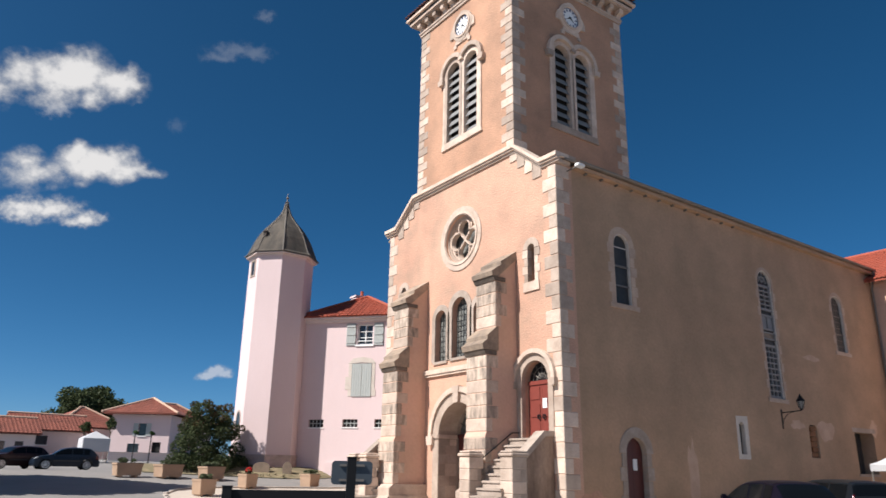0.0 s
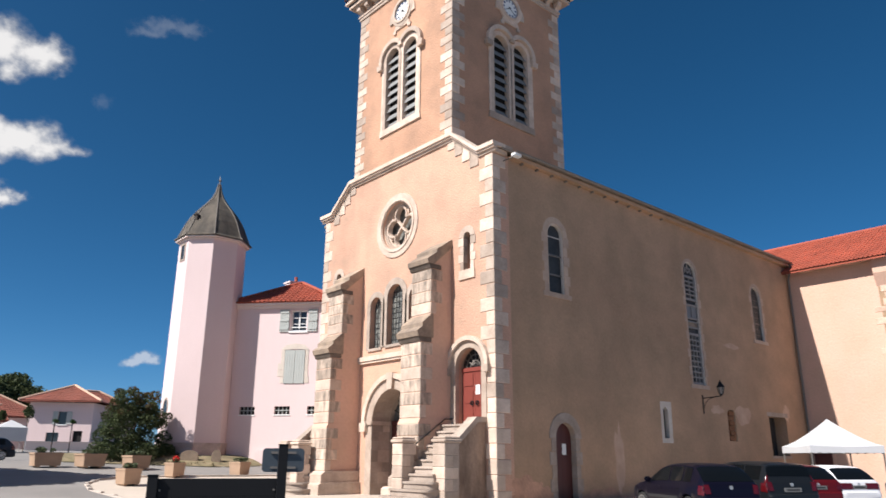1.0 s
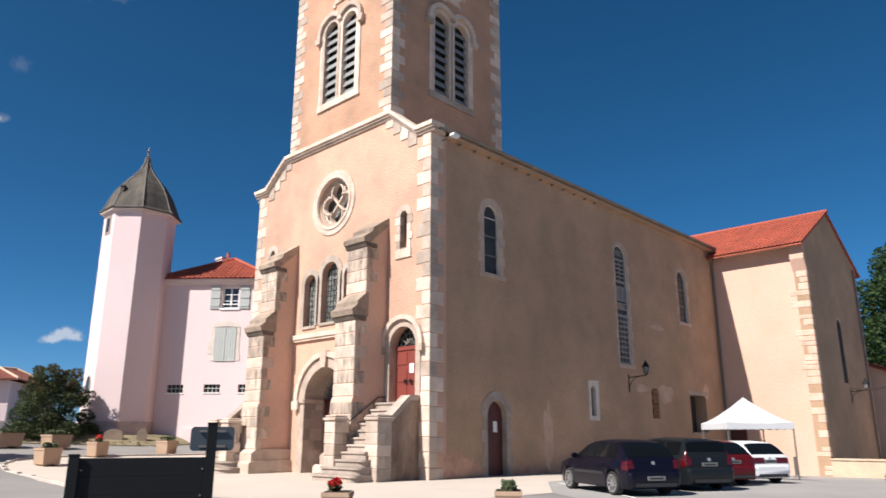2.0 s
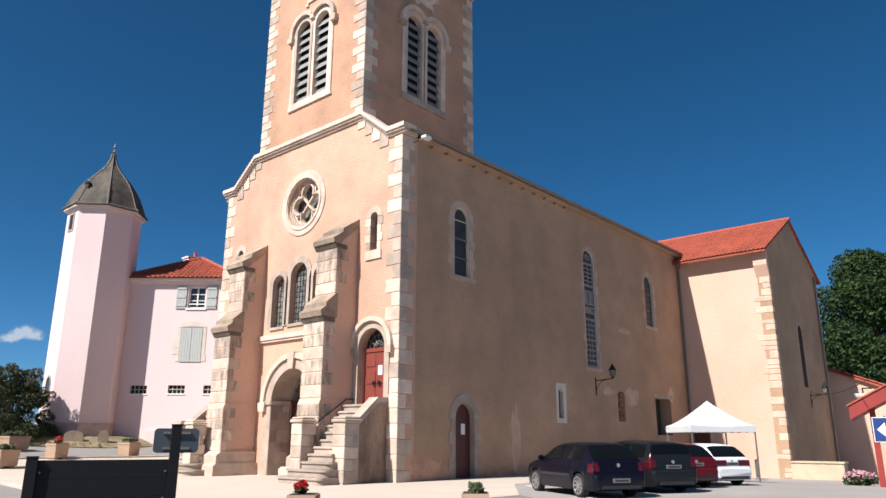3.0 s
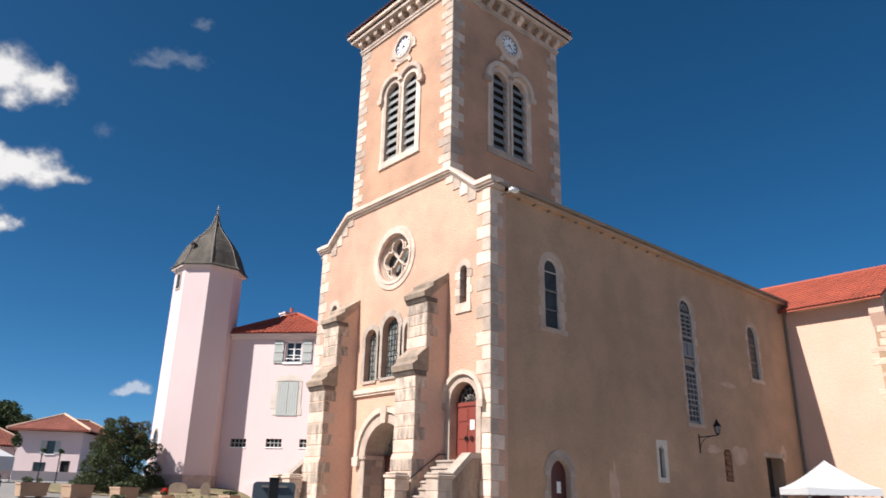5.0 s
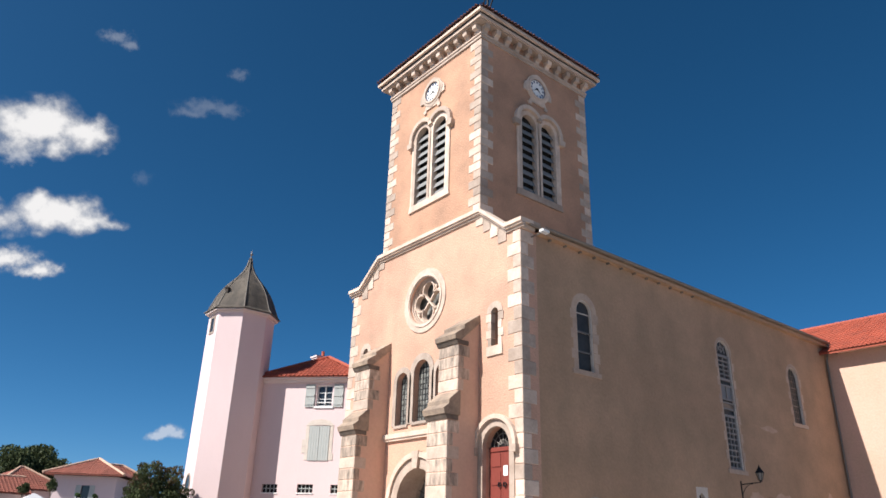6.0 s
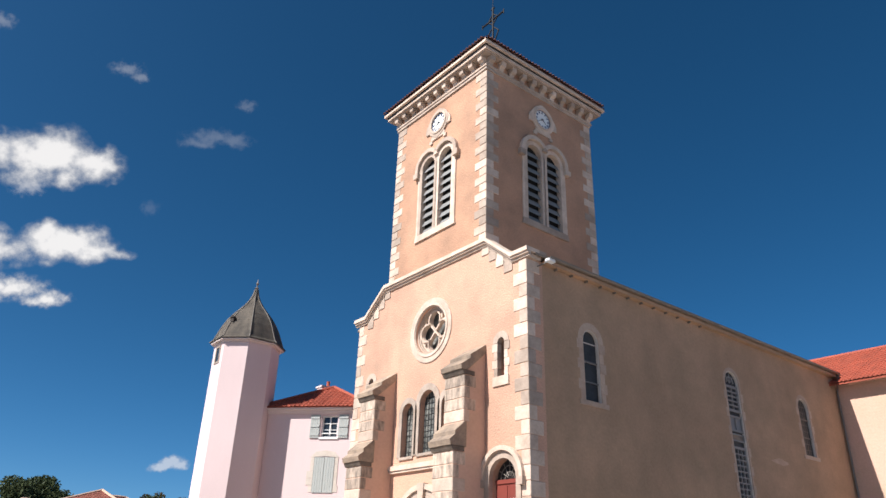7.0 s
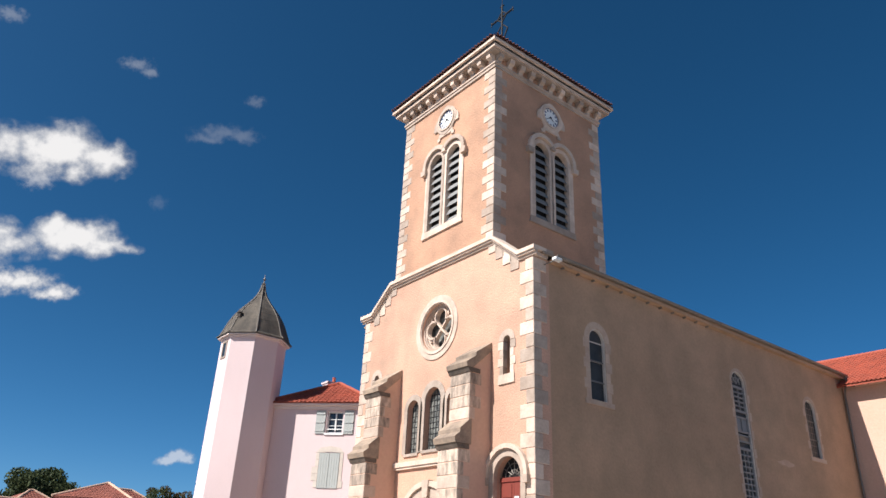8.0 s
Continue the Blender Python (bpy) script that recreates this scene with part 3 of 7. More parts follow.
# ---- openings ----
def hood(bm, c, zs, r, m, width=0.14, depth=0.14):
    """A round hood mould with label stops."""
    strip(bm, arc(c, zs, r + width, -4, 184, 14), arc(c, zs, r, -4, 184, 14), 0.0, depth, m)
    strip(bm, arc(c, zs, r + width * 0.45, -4, 184, 14), arc(c, zs, r - 0.05, -4, 184, 14), 0.0, depth * 0.55, m)
    for s in (-1, 1):
        u = c + s * (r + width / 2)
        prism(bm, [[(u - 0.12, zs - 0.3), (u + 0.12, zs - 0.3), (u + 0.13, zs - 0.02), (u - 0.13, zs - 0.02)]], 0.0, depth + 0.04, m)


def belfry_window(c, m, parent):
    win = new("belfry_window")
    win.parent = parent
    win["label"] = "paired round-headed belfry openings with grey slate louvres"
    z0, zs = 16.95, 20.75

    def piece(name, loop, d0, d1):
        bm = bmesh.new()
        prism(bm, [loop], d0, d1, m)
        part(name, bm, STONE, win)
    for s in (-1, 1):
        bm = bmesh.new()
        jamb_ring(bm, c + s * 0.69, 0.50, 0.72, z0, zs, -0.25, 0.06, m)
        part("arch_frame", bm, STONE, win)
        piece("jamb_edge", [(c + s * 1.41, z0), (c + s * 1.52, z0), (c + s * 1.52, zs - 0.3), (c + s * 1.41, zs)], 0.0, 0.06)
    piece("sill", [(c - 1.58, 16.62), (c + 1.58, 16.62), (c + 1.52, z0), (c - 1.52, z0)], -0.25, 0.09)
    piece("spandrel", [(c - 0.02, zs), (c + 0.02, zs), (c + 0.3, zs + 0.62), (c - 0.3, zs + 0.62)], 0.0, 0.058)
    for s in (-1, 1):
        a0, a1 = (-8, 139) if s > 0 else (41, 188)
        bm = bmesh.new()
        strip(bm, arc(c + s * 0.69, zs, 0.98, a0, a1, 12), arc(c + s * 0.69, zs, 0.76, a0, a1, 12), 0.0, 0.2, m)
        part("hood_mould", bm, STONE, win)
        u = c + s * 1.6
        piece("label_stop", [(u - 0.17, zs - 0.42), (u + 0.17, zs - 0.42), (u + 0.22, zs - 0.12), (u - 0.2, zs - 0.12)], 0.0, 0.22)
    piece("keystone", [(c - 0.16, zs + 0.36), (c + 0.16, zs + 0.36), (c + 0.06, zs + 0.68), (c - 0.06, zs + 0.68)], 0.0, 0.19)
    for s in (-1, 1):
        # Black sheet close behind the slats paints in the belfry's inner shade.
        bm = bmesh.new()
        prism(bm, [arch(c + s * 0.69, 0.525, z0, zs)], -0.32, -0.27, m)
        part("shade_back", bm, DARK, win)
    for s in (-1, 1):
        for k in range(9):
            zb = z0 + 0.05 + k * 0.45
            half = 0.502 if zb < zs - 0.1 else math.sqrt(max(0.02, 0.50 ** 2 - (zb + 0.1 - zs) ** 2))
            if half < 0.2:
                continue
            bm = bmesh.new()
            v = [m @ Vector(p) for p in ((c + s * 0.69 - half, zb, -0.07), (c + s * 0.69 + half, zb, -0.07), (c + s * 0.69 + half, zb + 0.29, -0.20), (c + s * 0.69 - half, zb + 0.29, -0.20))]
            up = [bm.verts.new(p + Vector((0, 0, 0.035))) for p in v]
            lo = [bm.verts.new(p) for p in v]
            bm.faces.new(up)
            bm.faces.new(list(reversed(lo)))
            for i in range(4):
                bm.faces.new((up[i], lo[i], lo[(i + 1) % 4], up[(i + 1) % 4]))
            part("slat", bm, LOUVRE, win)


belfry_window(MID, shift(FRONT, 0.012), church)
belfry_window(CS, shift(SIDE, 0, TW0), church)


def clock(c, z, m, parent):
    ck = new("clock")
    ck.parent = parent
    ck["label"] = "white enamel tower clock with blue numerals in a stone surround"
    bm = bmesh.new()
    pts = []
    for i in range(48):
        a = 2 * math.pi * i / 48
        r = 0.80 + 0.07 * max(0.0, math.cos(4 * a))
        pts.append((c + r * math.cos(a), z + r * math.sin(a) - 0.03))
    prism(bm, [pts, circle(c, z, 0.56, 32)], 0.0, 0.09, m)
    part_each("surround", bm, STONE, ck)
    bm = bmesh.new()
    prism(bm, [[(c - 0.62, z - 0.95), (c + 0.62, z - 0.95), (c + 0.5, z - 0.66), (c - 0.5, z - 0.66)]], 0.0, 0.07, m)
    for s in (-1, 1):
        prism(bm, [[(c + s * 0.72, z - 0.42), (c + s * 1.0, z - 0.40), (c + s * 1.0, z - 0.12), (c + s * 0.9, z + 0.12), (c + s * 0.72, z + 0.2)][::s]], 0.0, 0.08, m)
        prism(bm, [[(c + s * 0.45, z - 1.12), (c + s * 0.66, z - 1.12), (c + s * 0.7, z - 0.95), (c + s * 0.45, z - 0.95)][::s]], 0.0, 0.075, m)
    strip(bm, arc(c, z, 0.66, 0, 360, 32), arc(c, z, 0.55, 0, 360, 32), 0.0, 0.13, m)
    part_each("surround", bm, STONE, ck)
    bm = bmesh.new()
    prism(bm, [circle(c, z, 0.55, 32)], 0.0, 0.03, m)
    part("dial", bm, ENAMEL, ck)
    bm = bmesh.new()
    strip(bm, arc(c, z, 0.545, 0, 360, 32), arc(c, z, 0.515, 0, 360, 32), 0.03, 0.042, m)
    for k in range(12):
        a = math.pi / 6 * k
        for off in (-0.035, 0.0, 0.035):
            p0 = Vector((math.sin(a), math.cos(a)))
            q = Vector((p0.y, -p0.x)) * off
            lo, hi, wd = p0 * 0.36 + q, p0 * 0.48 + q, Vector((p0.y, -p0.x)) * 0.011
            prism(bm, [[(c + lo.x - wd.x, z + lo.y - wd.y), (c + lo.x + wd.x, z + lo.y + wd.y), (c + hi.x + wd.x, z + hi.y + wd.y), (c + hi.x - wd.x, z + hi.y - wd.y)]], 0.03, 0.04, m)
    part("numerals", bm, BLUE_RIM, ck)
    for ang, ln, wd in CLOCK_POINTERS:
        a = radians(ang)
        d = Vector((math.sin(a), math.cos(a)))
        q = Vector((d.y, -d.x)) * wd
        b, e_ = -d * 0.08, d * ln
        bm = bmesh.new()
        sx = -1 if m[1][0] == 1 else 1
        prism(bm, [[(c + sx * (b.x - q.x), z + b.y - q.y), (c + sx * (b.x + q.x), z + b.y + q.y), (c + sx * e_.x, z + e_.y)]], 0.045, 0.055, m)
        part("clock_pointer", bm, IRON, ck)


CLOCK_POINTERS = [(128, 0.36, 0.035), (238, 0.45, 0.025)]
clock(MID, 23.12, shift(FRONT, 0.012), church)
clock(CS, 23.12, shift(SIDE, 0, TW0), church)


def leaded_window(name, c, half, z0, zs, m, parent, recess=0.32, bars=(), grid=(0.14, 0.2), label="", glass=None, lead=None, thick=0.012):
    """A recessed round-headed window with glass and glazing bars."""
    win = new(name)
    win.parent = parent
    if label:
        win["label"] = label
    bm = bmesh.new()
    prism(bm, [arch(c, half + 0.02, z0 - 0.02, zs)], -recess - 0.03, -recess, m)
    part("pane", bm, glass or LEAD, win)
    bm = bmesh.new()
    u = c - half + grid[0]
    while u < c + half - 0.02:
        top = zs + math.sqrt(max(0, half ** 2 - (u - c) ** 2)) - 0.01
        prism(bm, [[(u - thick, z0), (u + thick, z0), (u + thick, top), (u - thick, top)]], -recess, -recess + 0.02, m)
        u += grid[0]
    v = z0 + grid[1]
    while v < zs + half - 0.05:
        hw = half if v < zs else math.sqrt(max(0.0, half ** 2 - (v - zs) ** 2))
        prism(bm, [[(c - hw, v - thick), (c + hw, v - thick), (c + hw, v + thick), (c - hw, v + thick)]], -recess, -recess + 0.018, m)
        v += grid[1]
        if grid[0] > 2 * half:
            part("glazing_bar", bm, lead or IRON, win)
            bm = bmesh.new()
    if len(bm.verts):
        part("leading", bm, lead or IRON, win)
    for v in bars:
        bm = bmesh.new()
        prism(bm, [[(c - half, v - 0.03), (c + half, v - 0.03), (c + half, v + 0.03), (c - half, v + 0.03)]], -recess + 0.02, -recess + 0.06, m)
        part("saddle_bar", bm, ZINC, win)
    return win


# facade windows
for c, h, zs in ((MID, 0.56, 8.42), (MID + 1.42, 0.42, 8.18), (MID - 1.42, 0.42, 8.18)):
    z0 = 6.3 if h > 0.5 else 6.25
    win = leaded_window("lancet_window", c, h, z0, zs, FRONT, church, 0.26, (), (0.2, 0.24), "leaded round-headed window with grey stone mullions")
    bm = bmesh.new()
    jamb_ring(bm, c, h, h + (0.3 if h > 0.5 else 0.26), z0, zs, 0.0, 0.045, FRONT)
    part("surround", bm, GREYSTONE, win)
    bm = bmesh.new()
    prism(bm, [[(c - h - 0.1, z0 - 0.12), (c + h + 0.1, z0 - 0.12), (c + h + 0.1, z0), (c - h - 0.1, z0)]], -0.4, 0.07, FRONT)
    part("sill", bm, GREYSTONE, win)
for c in (1.48, W - 1.48):
    win = new("slit_window")
    win.parent = church
    bm = bmesh.new()
    # The slit's dark depth is a near-black sheet.
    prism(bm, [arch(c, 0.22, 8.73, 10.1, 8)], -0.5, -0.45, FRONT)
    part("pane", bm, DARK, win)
    for k in range(4):
        for s in (-1, 1):
            bm = bmesh.new()
            w = 0.5 if (k % 2) else 0.4
            a, b_ = sorted((c + s * 0.2, c + s * w))
            prism(bm, [[(a, 8.75 + k * 0.34), (b_, 8.75 + k * 0.34), (b_, 8.75 + (k + 1) * 0.34 - 0.012), (a, 8.75 + (k + 1) * 0.34 - 0.012)]], -0.2, 0.03, FRONT)
            part("jamb_stone", bm, STONE, win)
    bm = bmesh.new()
    strip(bm, arc(c, 10.12, 0.46, 0, 180, 10), arc(c, 10.12, 0.2, 0, 180, 10), -0.2, 0.03, FRONT)
    part("arch_stone", bm, STONE, win)
    bm = bmesh.new()
    prism(bm, [[(c - 0.46, 8.36), (c + 0.46, 8.36), (c + 0.44, 8.74), (c - 0.44, 8.74)]], -0.2, 0.06, FRONT)
    part("sill", bm, STONE, win)

# rose window
rose = new("rose_window")
rose.parent = church
rose["label"] = "round stone window with a four-lobed tracery"
bm = bmesh.new()
for r1, r0, d0, d1 in ((1.52, 1.117, 0.0, 0.045), (1.26, 1.16, 0.045, 0.085), (1.12, 1.05, -0.35, -0.1), (1.05, 0.98, -0.4, -0.16)):
    strip(bm, arc(MID, 11.74, r1, 0, 360, 40), arc(MID, 11.74, r0, 0, 360, 40), d0, d1, FRONT)
part_each("outer_ring", bm, STONE, rose)
bm = bmesh.new()
ARMS = ((1, 0), (0, 1), (-1, 0), (0, -1))
lobes = []
for k in range(4):
    # each lobe is a round head that narrows to the crossing bars
    a0 = math.pi / 2 * k
    loop = [(MID + 0.06 * math.cos(a0), 11.74 + 0.06 * math.sin(a0))]
    for i in range(17):
        b0 = radians(-128 + 16 * i)
        ru, rv = 0.555 + 0.36 * math.cos(b0), 0.36 * math.sin(b0)
        loop.append((MID + ru * math.cos(a0) - rv * math.sin(a0), 11.74 + ru * math.sin(a0) + rv * math.cos(a0)))
    lobes.append(loop)
spandrels = []
for k in range(4):
    a0 = math.pi / 4 + math.pi / 2 * k
    spandrels.append([(MID + r * math.cos(a0 + t), 11.74 + r * math.sin(a0 + t)) for r, t in ((0.66, 0.0), (0.92, -0.17), (0.93, 0.0), (0.92, 0.17))])
prism(bm, [circle(MID, 11.74, 1.08, 40)] + lobes + spandrels, -0.42, -0.24, FRONT)
part("tracery", bm, STONE, rose)
bm = bmesh.new()
for dx, dz in ARMS:
    a0 = math.degrees(math.atan2(dz, dx))
    strip(bm, arc(MID + dx * 0.555, 11.74 + dz * 0.555, 0.44, a0 - 122, a0 + 122, 20), arc(MID + dx * 0.555, 11.74 + dz * 0.555, 0.37, a0 - 122, a0 + 122, 20), -0.27, -0.17, FRONT)
part_each("tracery_moulding", bm, STONE, rose)
bm = bmesh.new()
prism(bm, [circle(MID, 11.74, 1.12, 40)], -0.6, -0.55, FRONT)
part("pane", bm, LEAD, rose)

# string course under the windows
bm = bmesh.new()
prism(bm, [[(3.62, 5.6), (8.66, 5.6), (8.66, 5.7), (3.62, 5.7)]], 0.0, 0.12, FRONT)
prism(bm, [[(3.62, 5.7), (8.66, 5.7), (8.66, 5.9), (3.62, 5.9)]], 0.0, 0.18, FRONT)
part_each("string_course", bm, STONE, facade)

# main portal
portal = new("portal")
portal.parent = church
portal["label"] = "deep round-arched stone portal with keystone"
bm = bmesh.new()
jamb_ring(bm, MID, 1.36, 1.78, 0.0, 3.0, -0.9, 0.10, FRONT, 18)
part("arch_ring", bm, STONE, portal)
bm = bmesh.new()
strip(bm, arc(MID, 3.0, 2.02, 0, 180, 18), arc(MID, 3.0, 1.80, 0, 180, 18), 0.0, 0.2, FRONT)
for s in (-1, 1):
    u = MID + s * 1.88
    prism(bm, [[(u - 0.2, 2.62), (u + 0.2, 2.62), (u + 0.24, 3.0), (u - 0.24, 3.0)]], 0.0, 0.24, FRONT)
    u = MID + s * 1.57
    prism(bm, [[(u - 0.24, 2.9), (u + 0.24, 2.9), (u + 0.26, 3.06), (u - 0.26, 3.06)]], 0.0, 0.17, FRONT)
part_each("hood_mould", bm, STONE, portal)
bm = bmesh.new()
prism(bm, [[(MID - 0.16, 4.34), (MID + 0.16, 4.34), (MID + 0.23, 5.04), (MID - 0.23, 5.04)]], 0.0, 0.235, FRONT)
part("keystone", bm, STONE, portal)
bm = bmesh.new()
jamb_ring(bm, MID, 1.34, 1.7, -0.3, 3.0, -1.1, -0.902, FRONT, 18)
part("porch_vault", bm, GREYSTONE, portal)
bm = bmesh.new()
for k in range(8):
    a = MID - 1.34 + k * 0.335
    prism(bm, [[(a, 0.02), (a + 0.325, 0.02), (a + 0.325, 2.95), (a, 2.95)]], -1.06, -1.0, FRONT)
prism(bm, [[(MID - 1.36, 2.95), (MID + 1.36, 2.95), (MID + 1.36, 3.1), (MID - 1.36, 3.1)]], -1.06, -0.96, FRONT)
part("door_leaf", bm, DARKDOOR, portal, "dark red plank door")
bm = bmesh.new()
prism(bm, [arch(MID, 1.4, -0.2, 3.0, 16)], -1.2, -1.1, FRONT)
part("fanlight", bm, LEAD, portal)
bm = bmesh.new()
for k in range(1, 8):
    a = math.pi * k / 8
    rod(bm, FRONT @ Vector((MID + 0.3 * math.cos(a), 3.1 + 0.3 * math.sin(a), -1.02)), FRONT @ Vector((MID + 1.3 * math.cos(a), 3.1 + 1.25 * math.sin(a), -1.02)), 0.018, 5)
part("fan_grille", bm, IRON, portal)


# coursed stones of the portal's reveals
rv = random.Random(31)
for s in (-1, 1):
    z, row = 0.02, 0
    while z < 2.8:
        h = min(rv.uniform(0.36, 0.5), 2.88 - z)
        cutd = -0.42 + (0.14 if row % 2 else -0.1)
        for d0, d1 in ((-0.89, cutd - 0.006), (cutd + 0.006, 0.085)):
            a, b_ = sorted((MID + s * 1.345, MID + s * (1.375 + rv.uniform(0, 0.01))))
            bm = bmesh.new()
            prism(bm, [rect(a, b_, z, z + h - 0.014)], d0, d1, FRONT)
            part("reveal_stone", bm, GREYSTONE if rv.random() < 0.6 else STONE, portal)
        z += h
        row += 1
    a, b_ = sorted((MID + s * 1.29, MID + s * 1.37))
    bm = bmesh.new()
    prism(bm, [rect(a, b_, 2.9, 3.06)], -0.89, 0.13, FRONT)
    part("impost", bm, STONE, portal)


# upper red doors
def upper_door(c, parent):
    d = new("red_door")
    d.parent = parent
    d["label"] = "red painted double door under an iron fanlight"
    bm = bmesh.new()
    z0, zs = 2.75, 4.9
    jamb_ring(bm, c, 0.72, 0.98, z0, zs, -0.15, 0.05, FRONT, 14)
    part("surround", bm, STONE, d)
    bm = bmesh.new()
    hood(bm, c, zs, 1.0, FRONT, width=0.17, depth=0.17)
    part_each("hood_mould", bm, STONE, d)
    for s in (-1, 1):
        bm = bmesh.new()
        a, b_ = sorted((c + s * 0.005, c + s * 0.72))
        prism(bm, [[(a, z0), (b_, z0), (b_, 4.75), (a, 4.75)]], -0.4, -0.34, FRONT)
        for k in range(3):
            p, q = z0 + 0.15 + k * 0.65, z0 + 0.62 + k * 0.65
            prism(bm, [[(a + 0.1, p), (b_ - 0.1, p), (b_ - 0.1, q), (a + 0.1, q)]], -0.34, -0.315, FRONT)
        leaf = part("door_leaf", bm, REDWOOD, d)
        bm = bmesh.new()
        u = c + s * 0.14
        strip(bm, arc(u, 3.55, 0.09, 0, 360, 10), arc(u, 3.55, 0.06, 0, 360, 10), -0.31, -0.27, FRONT)
        part("ring_handle", bm, IRON, leaf)
    bm = bmesh.new()
    prism(bm, [[(c - 0.72, 4.75), (c + 0.72, 4.75), (c + 0.72, 4.9), (c - 0.72, 4.9)]], -0.4, -0.3, FRONT)
    part("transom", bm, REDWOOD, d)
    bm = bmesh.new()
    # Near-black sheet behind the grille: the unlit inside put into the colour.
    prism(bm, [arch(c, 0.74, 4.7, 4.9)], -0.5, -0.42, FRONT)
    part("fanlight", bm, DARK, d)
    bm = bmesh.new()
    for k in range(1, 6):
        a = math.pi * k / 6
        rod(bm, FRONT @ Vector((c + 0.12 * math.cos(a), 4.92 + 0.12 * math.sin(a), -0.36)), FRONT @ Vector((c + 0.68 * math.cos(a), 4.92 + 0.66 * math.sin(a), -0.36)), 0.016, 5)
    for r in (0.25, 0.48):
        strip(bm, arc(c, 4.92, r + 0.015, 0, 180, 12), arc(c, 4.92, r - 0.015, 0, 180, 12), -0.37, -0.35, FRONT)
    part("fan_grille", bm, ZINC, d)
    return d


right_door = upper_door(1.42, church)
upper_door(W - 1.42, church)
bm = bmesh.new()
prism(bm, [[(1.13, 3.86), (1.36, 3.86), (1.36, 4.22), (1.13, 4.22)]], -0.306, -0.3, FRONT)
part("notice", bm, WHITE, right_door, "white paper notice")

# nave windows and door
nave_door = new("side_door")
nave_door.parent = church
nave_door["label"] = "narrow maroon plank door in a stone arch"
bm = bmesh.new()
for k in range(4):
    a = 3.25 + k * 0.3
    prism(bm, [[(a, -0.15), (a + 0.292, -0.15), (a + 0.292, 2.95), (a, 2.95)]], -0.29, -0.22, SIDE)
part("door_leaf", bm, DARKDOOR, nave_door)
bm = bmesh.new()
prism(bm, [[(3.88, 1.68), (4.12, 1.68), (4.12, 2.1), (3.88, 2.1)]], -0.22, -0.212, SIDE)
part("notice", bm, WHITE, nave_door, "white paper notice")
bm = bmesh.new()
strip(bm, arc(3.85, 2.3, 0.98, 0, 180, 14), arc(3.85, 2.3, 0.6, 0, 180, 14), -0.3, 0.03, SIDE)
part("arch_ring", bm, GREYSTONE, nave_door)
for s in (-1, 1):
    for k in range(5):
        w = 0.98 if k % 2 else 0.86
        a, b_ = sorted((3.85 + s * 0.6, 3.85 + s * w))
        bm = bmesh.new()
        prism(bm, [[(a, -0.2 + 0.5 * k), (b_, -0.2 + 0.5 * k), (b_, 0.285 + 0.5 * k), (a, 0.285 + 0.5 * k)]], -0.3, 0.03, SIDE)
        part("jamb_stone", bm, GREYSTONE, nave_door)


def nave_window(c, half, z0, zs, outer, bars, grid):
    win = leaded_window("nave_window", c, half, z0, zs, SIDE, church, 0.15, bars, grid, "tall round-headed window with leaded panes and a stone frame", OLDGLASS, PALE if grid[0] > 0.4 else ZINC, 0.022 if grid[0] > 0.4 else 0.014)
    bm = bmesh.new()
    rim = [(c + half, z0)] + arc(c, zs, half, 0, 180, 14) + [(c - half, z0)]
    lip = [(c + half - 0.05, z0)] + arc(c, zs, half - 0.05, 0, 180, 14) + [(c - half + 0.05, z0)]
    strip(bm, rim, lip, -0.15, -0.03, SIDE)
    part("frame", bm, PALE, win)
    k = max(3, int((zs - z0) / 0.42))
    st = (zs - z0) / k
    for s in (-1, 1):
        for i in range(k):
            w = outer if i % 2 else outer - 0.12
            a, b_ = sorted((c + s * half, c + s * w))
            bm = bmesh.new()
            prism(bm, [[(a, z0 + st * i), (b_, z0 + st * i), (b_, z0 + st * (i + 1) - 0.012), (a, z0 + st * (i + 1) - 0.012)]], -0.25, 0.006, SIDE)
            part("jamb_stone", bm, FADED, win)
    bm = bmesh.new()
    strip(bm, arc(c, zs, outer - 0.08, 0, 180, 12), arc(c, zs, half, 0, 180, 12), -0.25, 0.006, SIDE)
    part("arch_ring", bm, FADED, win)
    bm = bmesh.new()
    prism(bm, [[(c - outer, z0 - 0.2), (c + outer, z0 - 0.2), (c + outer, z0), (c - outer, z0)]], -0.3, 0.05, SIDE)
    part("sill", bm, FADED, win)
    return win


nave_window(3.72, 0.5, 8.1, 10.63, 0.88, (8.9, 9.75), (1.1, 0.82))
tall = nave_window(14.5, 0.62, 5.1, 10.85, 0.86, (), (3.0, 9.0))
GREYFRAME = material("grey_painted_casement", (0.25, 0.235, 0.225), 0.7, 0.08, 3.0, 20.0, 0.1)


def casement(z0, z1, cols, rows_, pane=None, rim=0.09):
    """A framed light with small panes in the tall window."""
    a, b = 14.5 - 0.57, 14.5 + 0.57
    pw, ph = (b - a - 2 * rim) / cols, (z1 - z0 - 2 * rim) / rows_
    bm = bmesh.new()
    lights = [rect(a + rim + pw * i + 0.025, a + rim + pw * (i + 1) - 0.025, z0 + rim + ph * j + 0.03, z0 + rim + ph * (j + 1) - 0.03) for i in range(cols) for j in range(rows_)]
    prism(bm, [rect(a, b, z0, z1)] + lights, -0.148, -0.07, SIDE)
    fr = part("casement", bm, GREYFRAME, tall)
    if pane:
        bm = bmesh.new()
        prism(bm, [rect(a + 0.02, b - 0.02, z0 + 0.02, z1 - 0.02)], -0.149, -0.125, SIDE)
        part("pane", bm, pane, fr)


casement(5.12, 7.7, 3, 9)
casement(7.95, 8.32, 1, 1, WEATHERED, 0.04)
